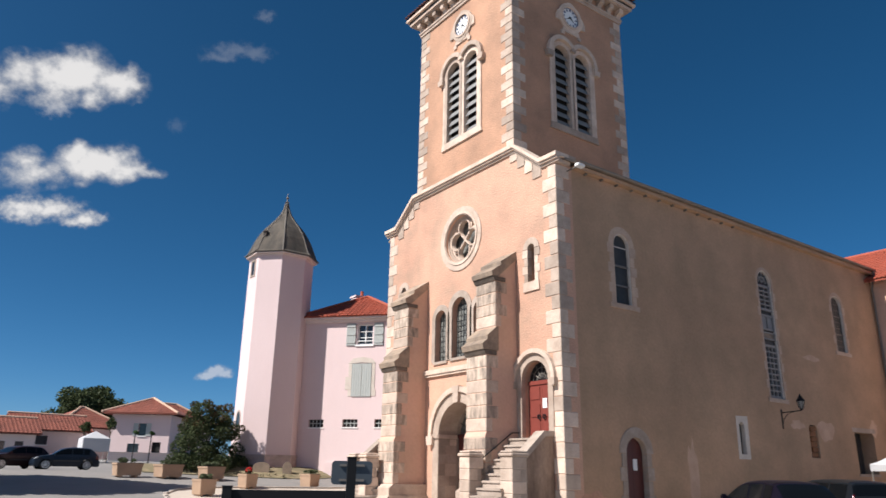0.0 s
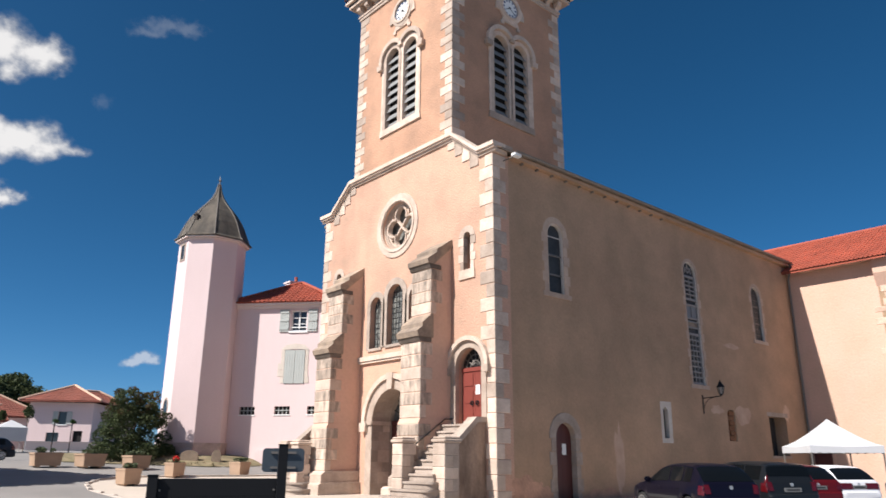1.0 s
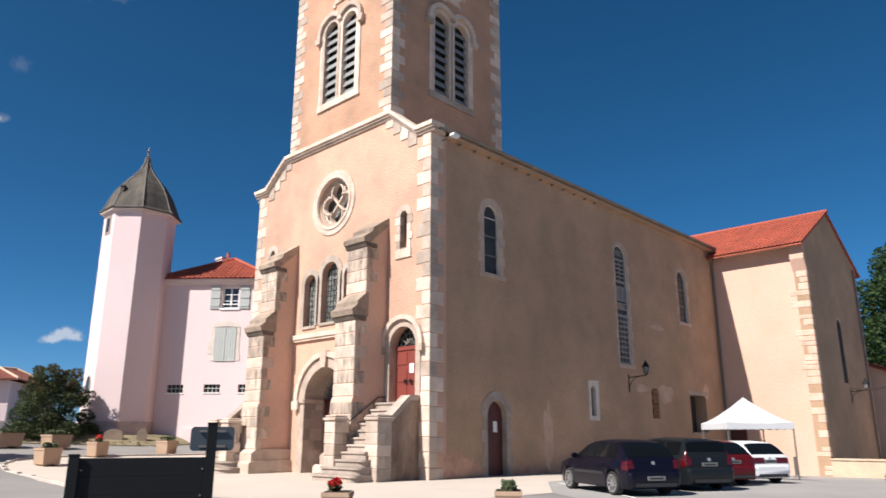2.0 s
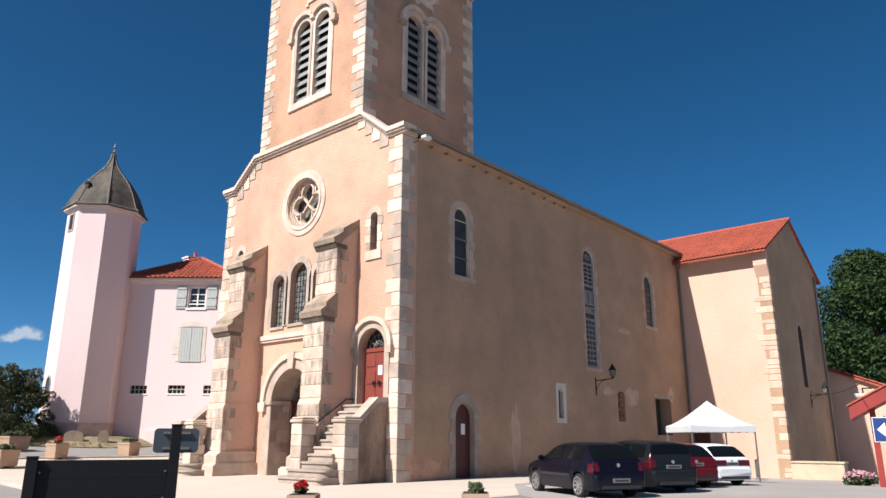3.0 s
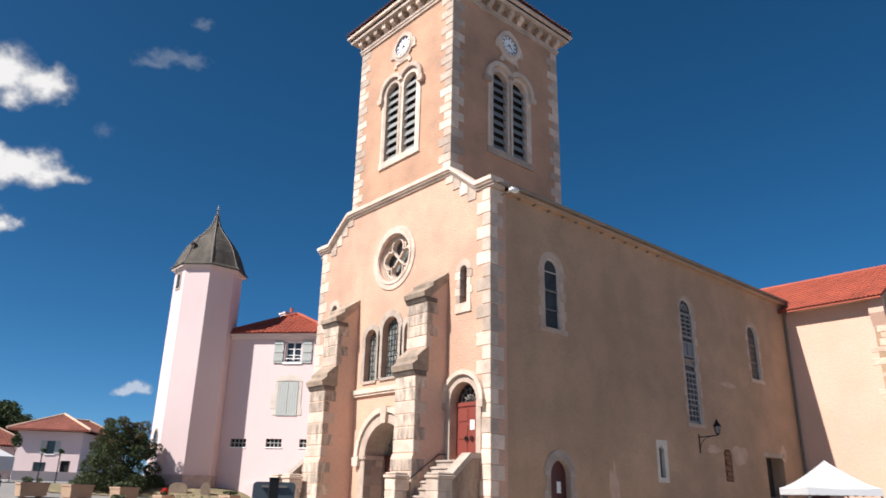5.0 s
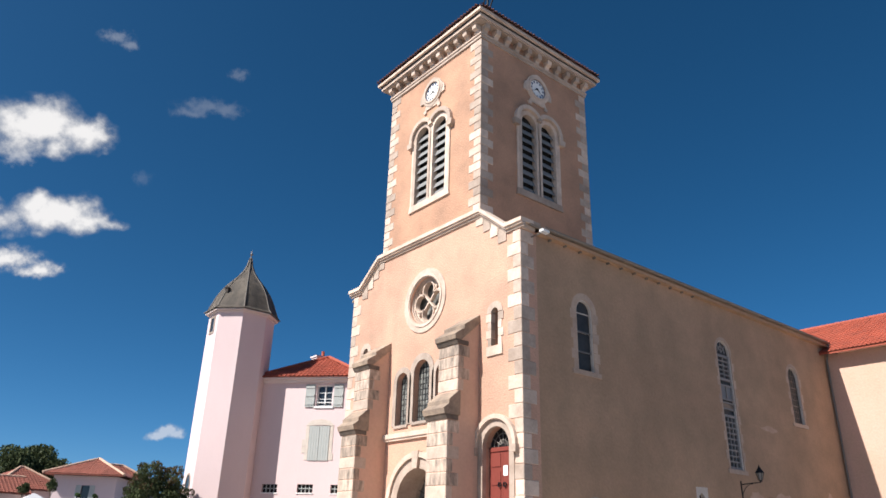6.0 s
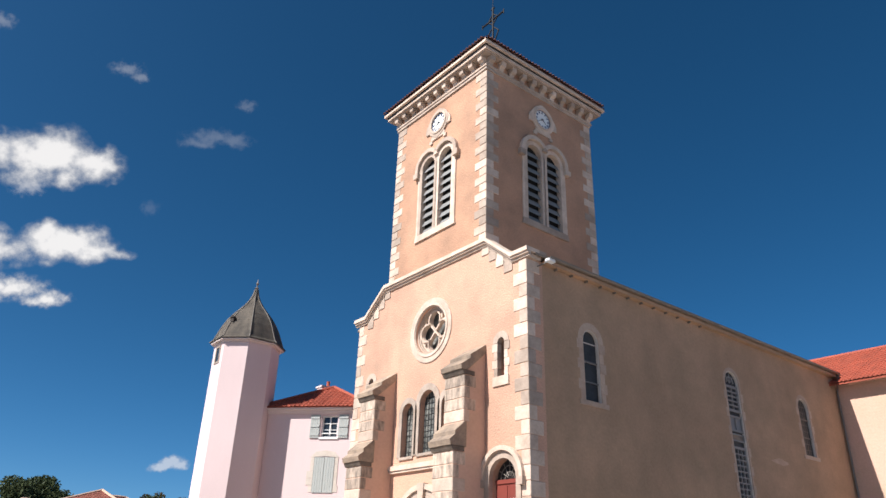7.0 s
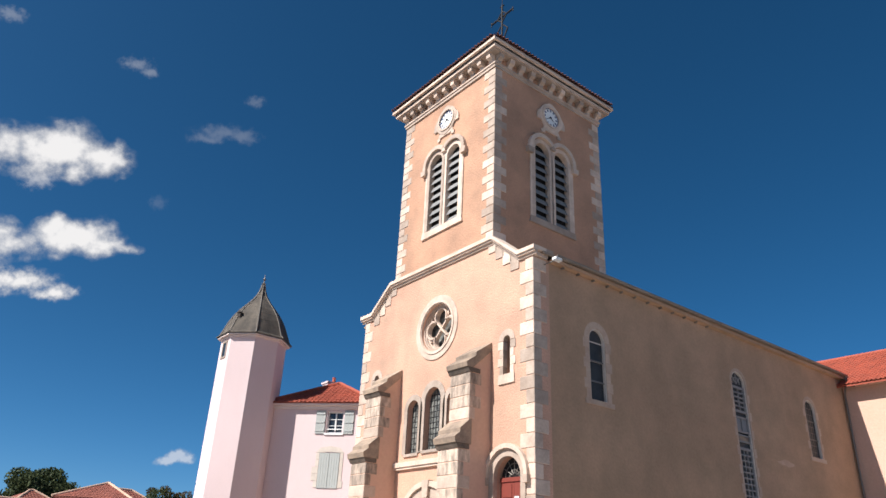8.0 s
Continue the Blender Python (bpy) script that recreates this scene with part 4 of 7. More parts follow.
casement(8.42, 9.2, 2, 1, material("whitened_glass", (0.20, 0.20, 0.20), 0.4, 0.1, 2.0, 15.0, 0.1), 0.06)
casement(9.4, 10.72, 2, 5)
bm = bmesh.new()
for k in range(1, 4):
    a = math.pi * k / 4
    rod(bm, SIDE @ Vector((14.5, 10.86, -0.12)), SIDE @ Vector((14.5 + 0.58 * math.cos(a), 10.86 + 0.58 * math.sin(a), -0.12)), 0.03, 5)
strip(bm, arc(14.5, 10.86, 0.34, 0, 180, 10), arc(14.5, 10.86, 0.28, 0, 180, 10), -0.148, -0.1, SIDE)
part("fan_bars", bm, GREYFRAME, tall)
nave_window(21.75, 0.58, 8.1, 10.7, 0.85, (9.1, 10.1), (0.22, 0.34))
slit = new("slit_window")
slit.parent = church
bm = bmesh.new()
prism(bm, [[(10.9, 2.4), (11.4, 2.4), (11.4, 3.92), (10.9, 3.92)]], -0.3, -0.2, SIDE)
part("pane", bm, DARK, slit)
bm = bmesh.new()
prism(bm, [[(10.72, 2.25), (11.62, 2.25), (11.66, 4.12), (10.75, 4.1)], [(11.15 + (u - 11.15) * 0.95, 3.15 + (v - 3.15) * 0.98) for u, v in side_holes[4]]], -0.18, 0.008, SIDE)
part("surround", bm, PALE, slit)
# bricked-up narrow window
niche = new("blocked_window")
niche.parent = church
for k in range(6):
    bm = bmesh.new()
    off = 0.12 if k % 2 else 0.0
    prism(bm, [[(17.10 + off, 2.48 + 0.25 * k), (17.66 + off * 0.5, 2.48 + 0.25 * k), (17.66 + off * 0.5, 2.70 + 0.25 * k), (17.10 + off, 2.70 + 0.25 * k)]], -0.35, -0.05, SIDE)
    part("brick_infill", bm, material("niche_brick", (0.25, 0.11, 0.05), 0.9, 0.2, 4.0, 20.0, 0.4) if k == 0 else bpy.data.materials["niche_brick"], niche)
# Shade between the bricks, put in as a near-black sheet.
bm = bmesh.new()
prism(bm, [[(16.85, 2.4), (17.85, 2.4), (17.85, 4.05), (16.85, 4.05)]], -0.55, -0.4, SIDE)
part("shade_back", bm, DARK, niche)
square = new("square_window")
square.parent = church
bm = bmesh.new()
prism(bm, [[(21.5, 1.7), (23.8, 1.7), (23.8, 3.95), (21.5, 3.95)]], -0.78, -0.7, SIDE)
part("panel", bm, DARKWOOD_SHADE, square, "dark boarded panel")
bm = bmesh.new()
for k in range(1, 7):
    u = 21.55 + 0.33 * k
    prism(bm, [rect(u - 0.02, u + 0.02, 1.75, 3.88)], -0.7, -0.67, SIDE)
part_each("batten", bm, DARKWOOD_SHADE, square)
bm = bmesh.new()
prism(bm, [[(21.4, 3.872), (23.95, 3.872), (23.95, 4.1), (21.4, 4.1)]], -0.3, 0.015, SIDE)
prism(bm, [rect(21.5, 23.85, 1.62, 1.746)], -0.69, 0.03, SIDE)
part_each("surround", bm, GREYSTONE, square)
tslit = new("slit_window")
tslit.parent = church
bm = bmesh.new()
prism(bm, [arch(31.85, 0.495, 4.805, 8.35, 8)], -0.12, -0.03, shift(SIDE, 0, TY))
part("pane", bm, DARK, tslit)
bm = bmesh.new()
jamb_ring(bm, 31.85, 0.5, 0.6, 4.8, 8.35, 0.0, 0.012, shift(SIDE, 0, TY))
part("surround", bm, CREAM, tslit)


# buttresses
def buttress(y0, y1, parent):
    b = new("buttress")
    b.parent = parent
    b["label"] = "stepped buttress of peach render faced with stone blocks"
    m = Matrix(((-1, 0, 0, 0), (0, 0, 1, 0), (0, 1, 0, 0), (0, 0, 0, 1)))   # (outwards, up, along y)
    bm = bmesh.new()
    prism(bm, [[(0.003, 2.952), (1.58, 2.952), (1.58, 6.1), (1.10, 6.5), (1.10, 9.0), (0.003, 9.95)]], y0, y1, m)
    prism(bm, [[(0.003, 0.9), (1.66, 0.9), (1.66, 2.78), (1.58, 2.95), (0.003, 2.95)]], y0 - 0.03, y1 + 0.03, m)
    part_each("core", bm, CREAM, b)
    bm = bmesh.new()
    prism(bm, [[(0.0, 9.86), (0.98, 8.98), (1.28, 8.98), (1.32, 9.16), (0.84, 9.5), (0.84, 9.64), (0.02, 10.2)]], y0 - 0.06, y1 + 0.06, m)
    part("upper_cap", bm, WEATHERED, b)
    bm = bmesh.new()
    prism(bm, [[(1.0, 6.0), (1.76, 6.0), (1.82, 6.2), (1.56, 6.4), (1.56, 6.55), (1.08, 6.95), (1.0, 6.95)]], y0 - 0.07, y1 + 0.07, m)
    part("lower_cap", bm, WEATHERED, b)
    bm = bmesh.new()
    prism(bm, [[(0.003, 0.5), (1.92, 0.5), (1.92, 0.82), (1.72, 0.97), (0.003, 0.97)]], y0 - 0.2, y1 + 0.2, m)
    prism(bm, [[(0.003, -0.5), (2.12, -0.5), (2.12, 0.42), (2.0, 0.5), (0.003, 0.5)]], y0 - 0.36, y1 + 0.36, m)
    part_each("base", bm, STONE, b)
    for x, z in ((1.10, 8.80), (1.58, 5.82)):
        bm = bmesh.new()
        prism(bm, [[(x - 0.5, z), (x + 0.05, z), (x + 0.15, z + 0.17), (x - 0.5, z + 0.17)]], y0 - 0.05, y1 + 0.05, m)
        part("drip_mould", bm, SOOTY, b)
    for x, z0, z1, grow in ((1.10, 6.97, 8.79, 0.0), (1.58, 2.97, 5.81, 0.0), (1.66, 0.98, 2.76, 0.03)):
        k = int(round((z1 - z0) / 0.48))
        st = (z1 - z0) / k
        for i in range(k):
            deep = 0.62 if i % 2 else 0.32
            mesh = block_mesh("face_stone", deep, y1 - y0 + 2 * grow + 0.04, st - 0.012, STREAKED if i % 3 or i == k - 1 else STONE, 0.025)
            place_pieces("face_stone", mesh, [Matrix.Translation((-x - 0.02, y0 - grow - 0.02, z0 + st * i))], b)
    return b


buttress(2.42, 3.6, church)
buttress(W - 3.6, W - 2.42, church)


# outside stairs to the upper doors
def outer_stair(flip, parent):
    s = new("stair")
    s.parent = parent
    s["label"] = "steep outside stone stair with parapet and capped piers"
    m = Matrix(((1, 0, 0, 0), (0, -1, 0, W), (0, 0, 1, 0), (0, 0, 0, 1))) if flip else Matrix.Identity(4)
    for k in range(11):
        bm = bmesh.new()
        x = -2.95 + 0.235 * k
        y1 = 2.38 if k > 2 else 3.35 - 0.22 * k
        y0 = 0.87 if k > 2 else 0.62 + 0.05 * k
        xb = x + 1.2 if k < 8 else -0.004
        top = 0.25 * (k + 1) - (0.006 if k < 3 else 0.006 * (k % 3))
        low = (-0.4 if k == 0 else 0.25 * k) if k < 3 else 0.25 * k - 0.5
        for inset, z0, z1 in ((0.05, low, top - 0.075), (0.0, top - 0.074, top)):
            if k < 3:
                n_, r_ = 10, 0.6
                pts = [(x + 1.6, y0 + inset)] + [(x + inset + 0.25 - 0.25 * math.sin(math.pi / 2 * i / 4), y0 + inset + 0.25 - 0.25 * math.cos(math.pi / 2 * i / 4)) for i in range(5)]
                pts += [(x + inset + r_ - r_ * math.cos(math.pi / 2 * i / n_), y1 - inset - r_ + r_ * math.sin(math.pi / 2 * i / n_)) for i in range(n_ + 1)] + [(x + 1.6, y1 - inset)]
            else:
                pts = [(x + inset, y0), (x + inset, y1), (min(xb, -0.004), y1), (min(xb, -0.004), y0)]
            prism(bm, [pts], z0, z1, m)
        bmesh.ops.bevel(bm, geom=[e for e in bm.edges if min(e.verts[0].co.z, e.verts[1].co.z) > top - 0.01], offset=0.025, segments=2, affect="EDGES")
        part("step", bm, GREYSTONE, s)
    bm = bmesh.new()
    box(bm, -1.4, -0.03, 0.5, 0.85, -0.4, 2.0, m)
    prism(bm, [[(-1.4, 2.0), (-0.03, 2.0), (-0.03, 2.8), (-0.45, 2.8), (-1.36, 2.05)]], 0.5, 0.85, m @ Matrix(((1, 0, 0, 0), (0, 0, 1, 0), (0, 1, 0, 0), (0, 0, 0, 1))))
    part("parapet_wall", bm, STAINWALL, s, "stained rubble parapet")
    bm = bmesh.new()
    mm = m @ Matrix(((1, 0, 0, 0), (0, 0, 1, 0), (0, 1, 0, 0), (0, 0, 0, 1)))
    prism(bm, [[(-1.42, 2.0), (-1.36, 2.03), (-0.47, 2.78), (-0.03, 2.78), (-0.03, 2.97), (-0.53, 2.97), (-1.42, 2.22)]], 0.44, 0.91, mm)
    part("coping", bm, GREYSTONE, s)
    for (x0, x1, y0, y1) in ((-2.07, -1.41, 0.44, 1.05), (-2.5, -1.95, 2.24, 2.8)):
        bm = bmesh.new()
        box(bm, x0, x1, y0, y1, -0.4, 2.05, m)
        pier = part("pier", bm, GREYSTONE, s)
        bm = bmesh.new()
        box(bm, x0 - 0.07, x1 + 0.07, y0 - 0.07, y1 + 0.07, 2.05, 2.17, m)
        box(bm, x0 - 0.02, x1 + 0.02, y0 - 0.02, y1 + 0.02, 2.17, 2.25, m)
        bmesh.ops.bevel(bm, geom=bm.edges[:], offset=0.03, segments=1, affect="EDGES")
        part("pier_cap", bm, STONE, pier)
        for k in range(5):
            w = 0.40 if k % 2 else 0.66
            mesh = block_mesh("pier_stone", w, y1 - y0 + 0.03, 0.385, STONE, 0.02)
            mm2 = m @ Matrix.Translation((x0 - 0.02, y0 - 0.015, 0.06 + 0.395 * k))
            place_pieces("pier_stone", mesh, [mm2], s)
    bm = bmesh.new()
    yr = 2.32
    rod(bm, m @ Vector((-2.0, yr, 1.9)), m @ Vector((-0.4, yr, 2.95)), 0.022, 6)
    rod(bm, m @ Vector((-0.4, yr, 2.95)), m @ Vector((-0.02, yr, 2.97)), 0.022, 6)
    part("handrail", bm, IRON, s)
    return s


outer_stair(False, church)
outer_stair(True, church)

# ---- ground surfaces ----
KERB = [(-7.2, -6.0), (-10.3, 3.0), (-9.7, 7.0), (-9.3, 10.8), (-9.55, 13.2), (-9.2, 15.0), (-8.3, 16.6), (-7.0, 17.7), (-5.2, 17.8), (-3.1, 17.75), (-1.0, 17.5), (1.2, 17.6), (3.0, 19.0), (7.0, 19.5)]
outline_sheet("pavement", KERB + [(12, 24), (50, 24), (50, 13.5), (41, 13.5), (41, -3.4), (2.4, -3.4), (-1.6, -6.4)],
              PAVING, 0.012, "pale sunlit paving of the church forecourt", "pavement", step=2.0)
kerb = tagged(new("kerb"), "pale stone kerb round the church forecourt", "kerb", kind="structure")
stone = block_mesh("kerb_stone", 0.985, 0.16, 0.22, material("kerb_limestone", (0.50, 0.43, 0.37), 0.88, 0.1, 2.0, 16.0, 0.3, second=(0.38, 0.32, 0.27), per_piece=0.08), 0.015)
spots = []
for (x0, y0), (x1, y1) in zip(KERB[1:], KERB[2:]):
    run = math.hypot(x1 - x0, y1 - y0)
    k = max(1, round(run))
    for i in range(k):
        x, y = x0 + (x1 - x0) * i / k, y0 + (y1 - y0) * i / k
        spots.append(pose(x, y, ground_z(x, y) - 0.12, 0, 0, math.degrees(math.atan2(y1 - y0, x1 - x0))) @ Matrix.Diagonal((run / k, 1, 1, 1)))
place_pieces("kerb_stone", stone, spots, kerb)
# South part runs on unseen to bounce light onto the nave wall.
outline_sheet("road", [(-7.0, -14), (-1.6, -6.43), (2.4, -3.43), (41, -3.43), (60, -6), (60, -70), (-8, -70)], TARMAC, 0.008, "worn grey tarmac of the parking area, extended unseen to bounce light", "road", step=2.0)
VERGE = [(-7.5, 26.4), (-5.0, 24.7), (-2.6, 23.7), (-0.4, 22.9), (1.5, 22.7), (3.3, 23.6)]
verge = outline_sheet("verge", VERGE + [(3.0, 26), (0, 30), (-8, 32)], GRASS, 0.04, "strip of dry grass at the foot of the round tower", "verge", step=0.5)
for v in verge.data.vertices:   # the verge rises as a low bank towards the tower
    edge = float(np.interp(v.co.x, [p[0] for p in VERGE], [p[1] for p in VERGE]))
    v.co.z += 0.1 * smooth((v.co.y - edge) / 0.3) + 0.33 * smooth((v.co.y - edge) / 2.4)


def line(x0, y0, x1, y1, w=0.11):
    d = Vector((x1 - x0, y1 - y0)).normalized()
    q = Vector((-d.y, d.x)) * w / 2
    return outline_sheet("marking", [(x0 + q.x, y0 + q.y), (x1 + q.x, y1 + q.y), (x1 - q.x, y1 - q.y), (x0 - q.x, y0 - q.y)], PAINT_LINE, 0.02, "painted white parking line", "marking")


for k in range(5):
    x = 2.05 + 2.85 * k
    line(x, -4.1, x - 3.6, -8.9)
line(0.4, 22.7, -3.2, 25.4)
line(4.4, 22.0, 2.2, 24.6)

# ---- pink house and tower ----
HN = Vector((-0.757, -0.653, 0))
HF = Vector((15.16, 10.82, 0))
HOUSE = Matrix(((0.653, 0, -0.757, HF.x), (-0.757, 0, -0.653, HF.y), (0, 1, 0, 0), (0, 0, 0, 1)))   # (along, up, outwards)
house = thing("pink_house", *(HOUSE @ Vector((-15.6, 1.2, 0))), "pale pink rendered house with red hipped tile roof", "house")
U0, U1, HZ, HB = -20.4, -13.5, 11.35, 6.0
slots = [(-19.06, 4.4), (-16.7, 4.42), (-14.5, 4.42)]
hh = [[(u - 0.52, z - 0.25), (u + 0.52, z - 0.25), (u + 0.52, z + 0.25), (u - 0.52, z + 0.25)] for u, z in slots]
hh.append([(-16.5, 9.55), (-15.4, 9.55), (-15.4, 10.95), (-16.5, 10.95)])
hh.append([(-16.75, 6.15), (-15.35, 6.15), (-15.35, 8.3), (-16.75, 8.3)])
bm = bmesh.new()
prism(bm, [[(U0, 0.0), (U1, 0.0), (U1, HZ), (U0, HZ)]] + hh, -0.5, 0.0, HOUSE)
part("wall", bm, PINK, house)
for a, b, d0, d1 in ((U0, U0 + 0.5, -HB, -0.502), (U1 - 0.5, U1, -HB, -0.502), (U0 + 0.502, U1 - 0.502, -HB, -HB + 0.5)):
    bm = bmesh.new()
    prism(bm, [[(a, 0.0), (b, 0.0), (b, HZ), (a, HZ)]], d0, d1, HOUSE)
    part("wall", bm, PINK, house)
bm = bmesh.new()
prism(bm, [[(U0 - 0.1, 11.1), (U1 + 0.1, 11.1), (U1 + 0.1, 11.3), (U0 - 0.1, 11.3)]], 0.0, 0.14, HOUSE)
prism(bm, [[(U0 - 0.3, 11.3), (U1 + 0.3, 11.3), (U1 + 0.3, 11.42), (U0 - 0.3, 11.42)]], 0.0, 0.36, HOUSE)
part_each("cornice", bm, PALEWALL, house)
o = 0.45
e0 = [HOUSE @ Vector(p) for p in ((U0 - o, HZ + 0.08, o), (U1 + o, HZ + 0.08, o), (U1 + o, HZ + 0.08, -HB - o), (U0 - o, HZ + 0.08, -HB - o))]
ra, rb = HOUSE @ Vector((-17.0, 13.5, -HB / 2)), HOUSE @ Vector((-16.9, 13.5, -HB / 2))
bm = bmesh.new()
v = [bm.verts.new(p) for p in e0] + [bm.verts.new(ra), bm.verts.new(rb)]
bm.faces.new((v[0], v[1], v[5], v[4]))
bm.faces.new((v[1], v[2], v[5]))
bm.faces.new((v[2], v[3], v[4], v[5]))
bm.faces.new((v[3], v[0], v[4]))
bm.faces.new((v[3], v[2], v[1], v[0]))
roof = part("roof", bm, TILE, house)
bm = bmesh.new()
al = (e0[1] - e0[0]).normalized()
upv = ((ra + rb) / 2 - (e0[0] + e0[1]) / 2)
ln, sl = (e0[1] - e0[0]).length, upv.length
tile_slope(bm, e0[0] + Vector((0, 0, 0.03)), al, upv, ln, sl, cut=lambda u: (0.0, sl * min(1.0, u / (ln / 2 - 0.05), (ln - u) / (ln / 2 - 0.05))), pitch=0.3, course=0.4, amp=0.07)
part("roof_tiles", bm, TILE, roof, "red barrel tiles")
bm = bmesh.new()
for a, b in ((e0[0], ra), (e0[1], rb), (ra, rb)):
    rod(bm, a + Vector((0, 0, 0.06)), b + Vector((0, 0, 0.08)), 0.12, 8)
part("hip_tiles", bm, TILE, roof)
bm = bmesh.new()
c = HOUSE @ Vector((-18.0, 12.75, -4.6))
box(bm, -0.7, 0.7, -0.4, 0.4, 0, 1.1, Matrix.Translation(c))
box(bm, -0.77, 0.77, -0.47, 0.47, 1.1, 1.22, Matrix.Translation(c))
chim = part("chimney", bm, PINK, roof)
bm = bmesh.new()
lathe(bm, [(0.14, 0), (0.11, 0.3), (0.13, 0.45)], 10, (c.x, c.y, c.z + 1.22))
part("chimney_pot", bm, TILE, house)
for u, z in slots:
    win = new("cellar_window")
    win.parent = house
    win.matrix_parent_inverse = house.matrix_basis.inverted()
    bm = bmesh.new()
    prism(bm, [[(u - 0.55, z - 0.3), (u + 0.55, z - 0.3), (u + 0.55, z + 0.3), (u - 0.55, z + 0.3)]], -0.3, -0.22, HOUSE)
    p_ = new("pane", mesh_of("pane", finish(bm), DARK))
    p_.parent = win
    p_.matrix_parent_inverse = Matrix.Identity(4)
    bm = bmesh.new()
    for k in range(1, 4):
        a = u - 0.52 + k * 0.26
        prism(bm, [[(a - 0.025, z - 0.25), (a + 0.025, z - 0.25), (a + 0.025, z + 0.25), (a - 0.025, z + 0.25)]], -0.14, -0.10, HOUSE)
    prism(bm, [[(u - 0.52, z - 0.025), (u + 0.52, z - 0.025), (u + 0.52, z + 0.025), (u - 0.52, z + 0.025)]], -0.10, -0.06, HOUSE)
    p_ = new("iron_grille", mesh_of("iron_grille", finish(bm), SHUTTER))
    p_.parent = win
    bm = bmesh.new()
    prism(bm, [[(u - 0.56, z - 0.33), (u + 0.56, z - 0.33), (u + 0.56, z - 0.26), (u - 0.56, z - 0.26)]], -0.1, 0.04, HOUSE)
    p_ = new("sill", mesh_of("sill", finish(bm), WHITE))
    p_.parent = win


def hpart(name, bm, mat, label=""):
    return part(name, bm, mat, house, label)


bm = bmesh.new()
prism(bm, [rect(-16.5, -15.4, 9.55, 10.95)], -0.3, -0.25, HOUSE)
hpart("pane", bm, GLASS)
bm = bmesh.new()
prism(bm, [rect(-16.5, -15.4, 9.55, 10.95), rect(-16.42, -15.99, 9.64, 10.87), rect(-15.91, -15.48, 9.64, 10.87)], -0.24, -0.16, HOUSE)
for z in (10.05, 10.46):
    prism(bm, [rect(-16.42, -15.99, z - 0.02, z + 0.02)], -0.23, -0.18, HOUSE)
    prism(bm, [rect(-15.91, -15.48, z - 0.02, z + 0.02)], -0.23, -0.18, HOUSE)
prism(bm, [rect(-16.5, -15.4, 9.78, 9.84)], -0.1, -0.05, HOUSE)
hpart("window_frame", bm, WHITE, "white casement window frame")
bm = bmesh.new()
prism(bm, [rect(-16.6, -15.3, 9.43, 9.55)], -0.2, 0.07, HOUSE)
hpart("sill", bm, WHITE)


def shutter_leaf(a, b, z0, z1):
    bm = bmesh.new()
    n_ = 4
    for k in range(n_):
        p, q = a + (b - a) * k / n_, a + (b - a) * (k + 1) / n_
        prism(bm, [rect(p + 0.004, q - 0.004, z0, z1)], 0.03, 0.07, HOUSE)
    for z in (z0 + 0.2, (z0 + z1) / 2, z1 - 0.2):
        prism(bm, [rect(a + 0.03, b - 0.03, z - 0.06, z + 0.06)], 0.07, 0.1, HOUSE)
    return hpart("shutter", bm, SHUTTER, "grey painted plank shutter")


shutter_leaf(-17.25, -16.6, 9.5, 11.0)
shutter_leaf(-15.3, -14.65, 9.5, 11.0)
for a, b in ((-16.73, -16.06), (-16.04, -15.37)):
    bm = bmesh.new()
    for k in range(4):
        p, q = a + (b - a) * k / 4, a + (b - a) * (k + 1) / 4
        prism(bm, [rect(p + 0.004, q - 0.004, 6.12, 8.28)], 0.0, 0.05, HOUSE)
    hpart("closed_shutter", bm, SHUTTER, "closed grey plank shutter")
rr = random.Random(8)
for s in (-1, 1):
    for k in range(5):
        a = -16.05 + s * 0.7
        b = a + s * rr.choice((0.22, 0.42, 0.3))
        a, b = sorted((a, b))
        bm = bmesh.new()
        prism(bm, [rect(a, b, 6.15 + 0.43 * k, 6.15 + 0.43 * (k + 1) - 0.02)], -0.2, 0.025, HOUSE)
        hpart("jamb_stone", bm, PALE)
bm = bmesh.new()
strip(bm, [(-17.0, 8.3), (-16.7, 8.62), (-16.05, 8.72), (-15.4, 8.62), (-15.1, 8.3)], [(-16.76, 8.3), (-16.6, 8.32), (-16.05, 8.36), (-15.5, 8.32), (-15.34, 8.3)], -0.2, 0.03, HOUSE)
hpart("arch_stone", bm, PALE)
bm = bmesh.new()
prism(bm, [rect(-18.3, U1, 0.0, 1.95)], 0.0, 0.12, HOUSE)
hpart("plinth", bm, PINK)

# old carved stones set up on the verge
def old_stone(az, d, w, h, label):
    x, y = EYE[0] - d * math.sin(radians(az)), EYE[1] + d * math.cos(radians(az))
    z = ground_z(x, y) + 0.22
    t = thing("old_stone", x, y, z, label, "stone")
    bm = bmesh.new()
    prism(bm, [[(-w / 2, -0.2), (w / 2, -0.2), (w / 2, h * 0.55)] + [(w / 2 * math.cos(math.pi * i / 10), h * 0.55 + h * 0.45 * math.sin(math.pi * i / 10)) for i in range(1, 10)] + [(-w / 2, h * 0.55)]], -0.14, 0.14, pose(x, y, z, 90, 0, az))
    bmesh.ops.bevel(bm, geom=bm.edges[:], offset=0.03, segments=2, affect="EDGES")
    part("slab", bm, WEATHERED, t)


old_stone(-22.3, 46.1, 1.0, 0.62, "round-topped weathered stone standing on the verge")
old_stone(-24.2, 46.2, 0.55, 0.7, "narrow weathered stone leaning by the tower foot")

# octagonal tower
TC = (0.29, 27.46)
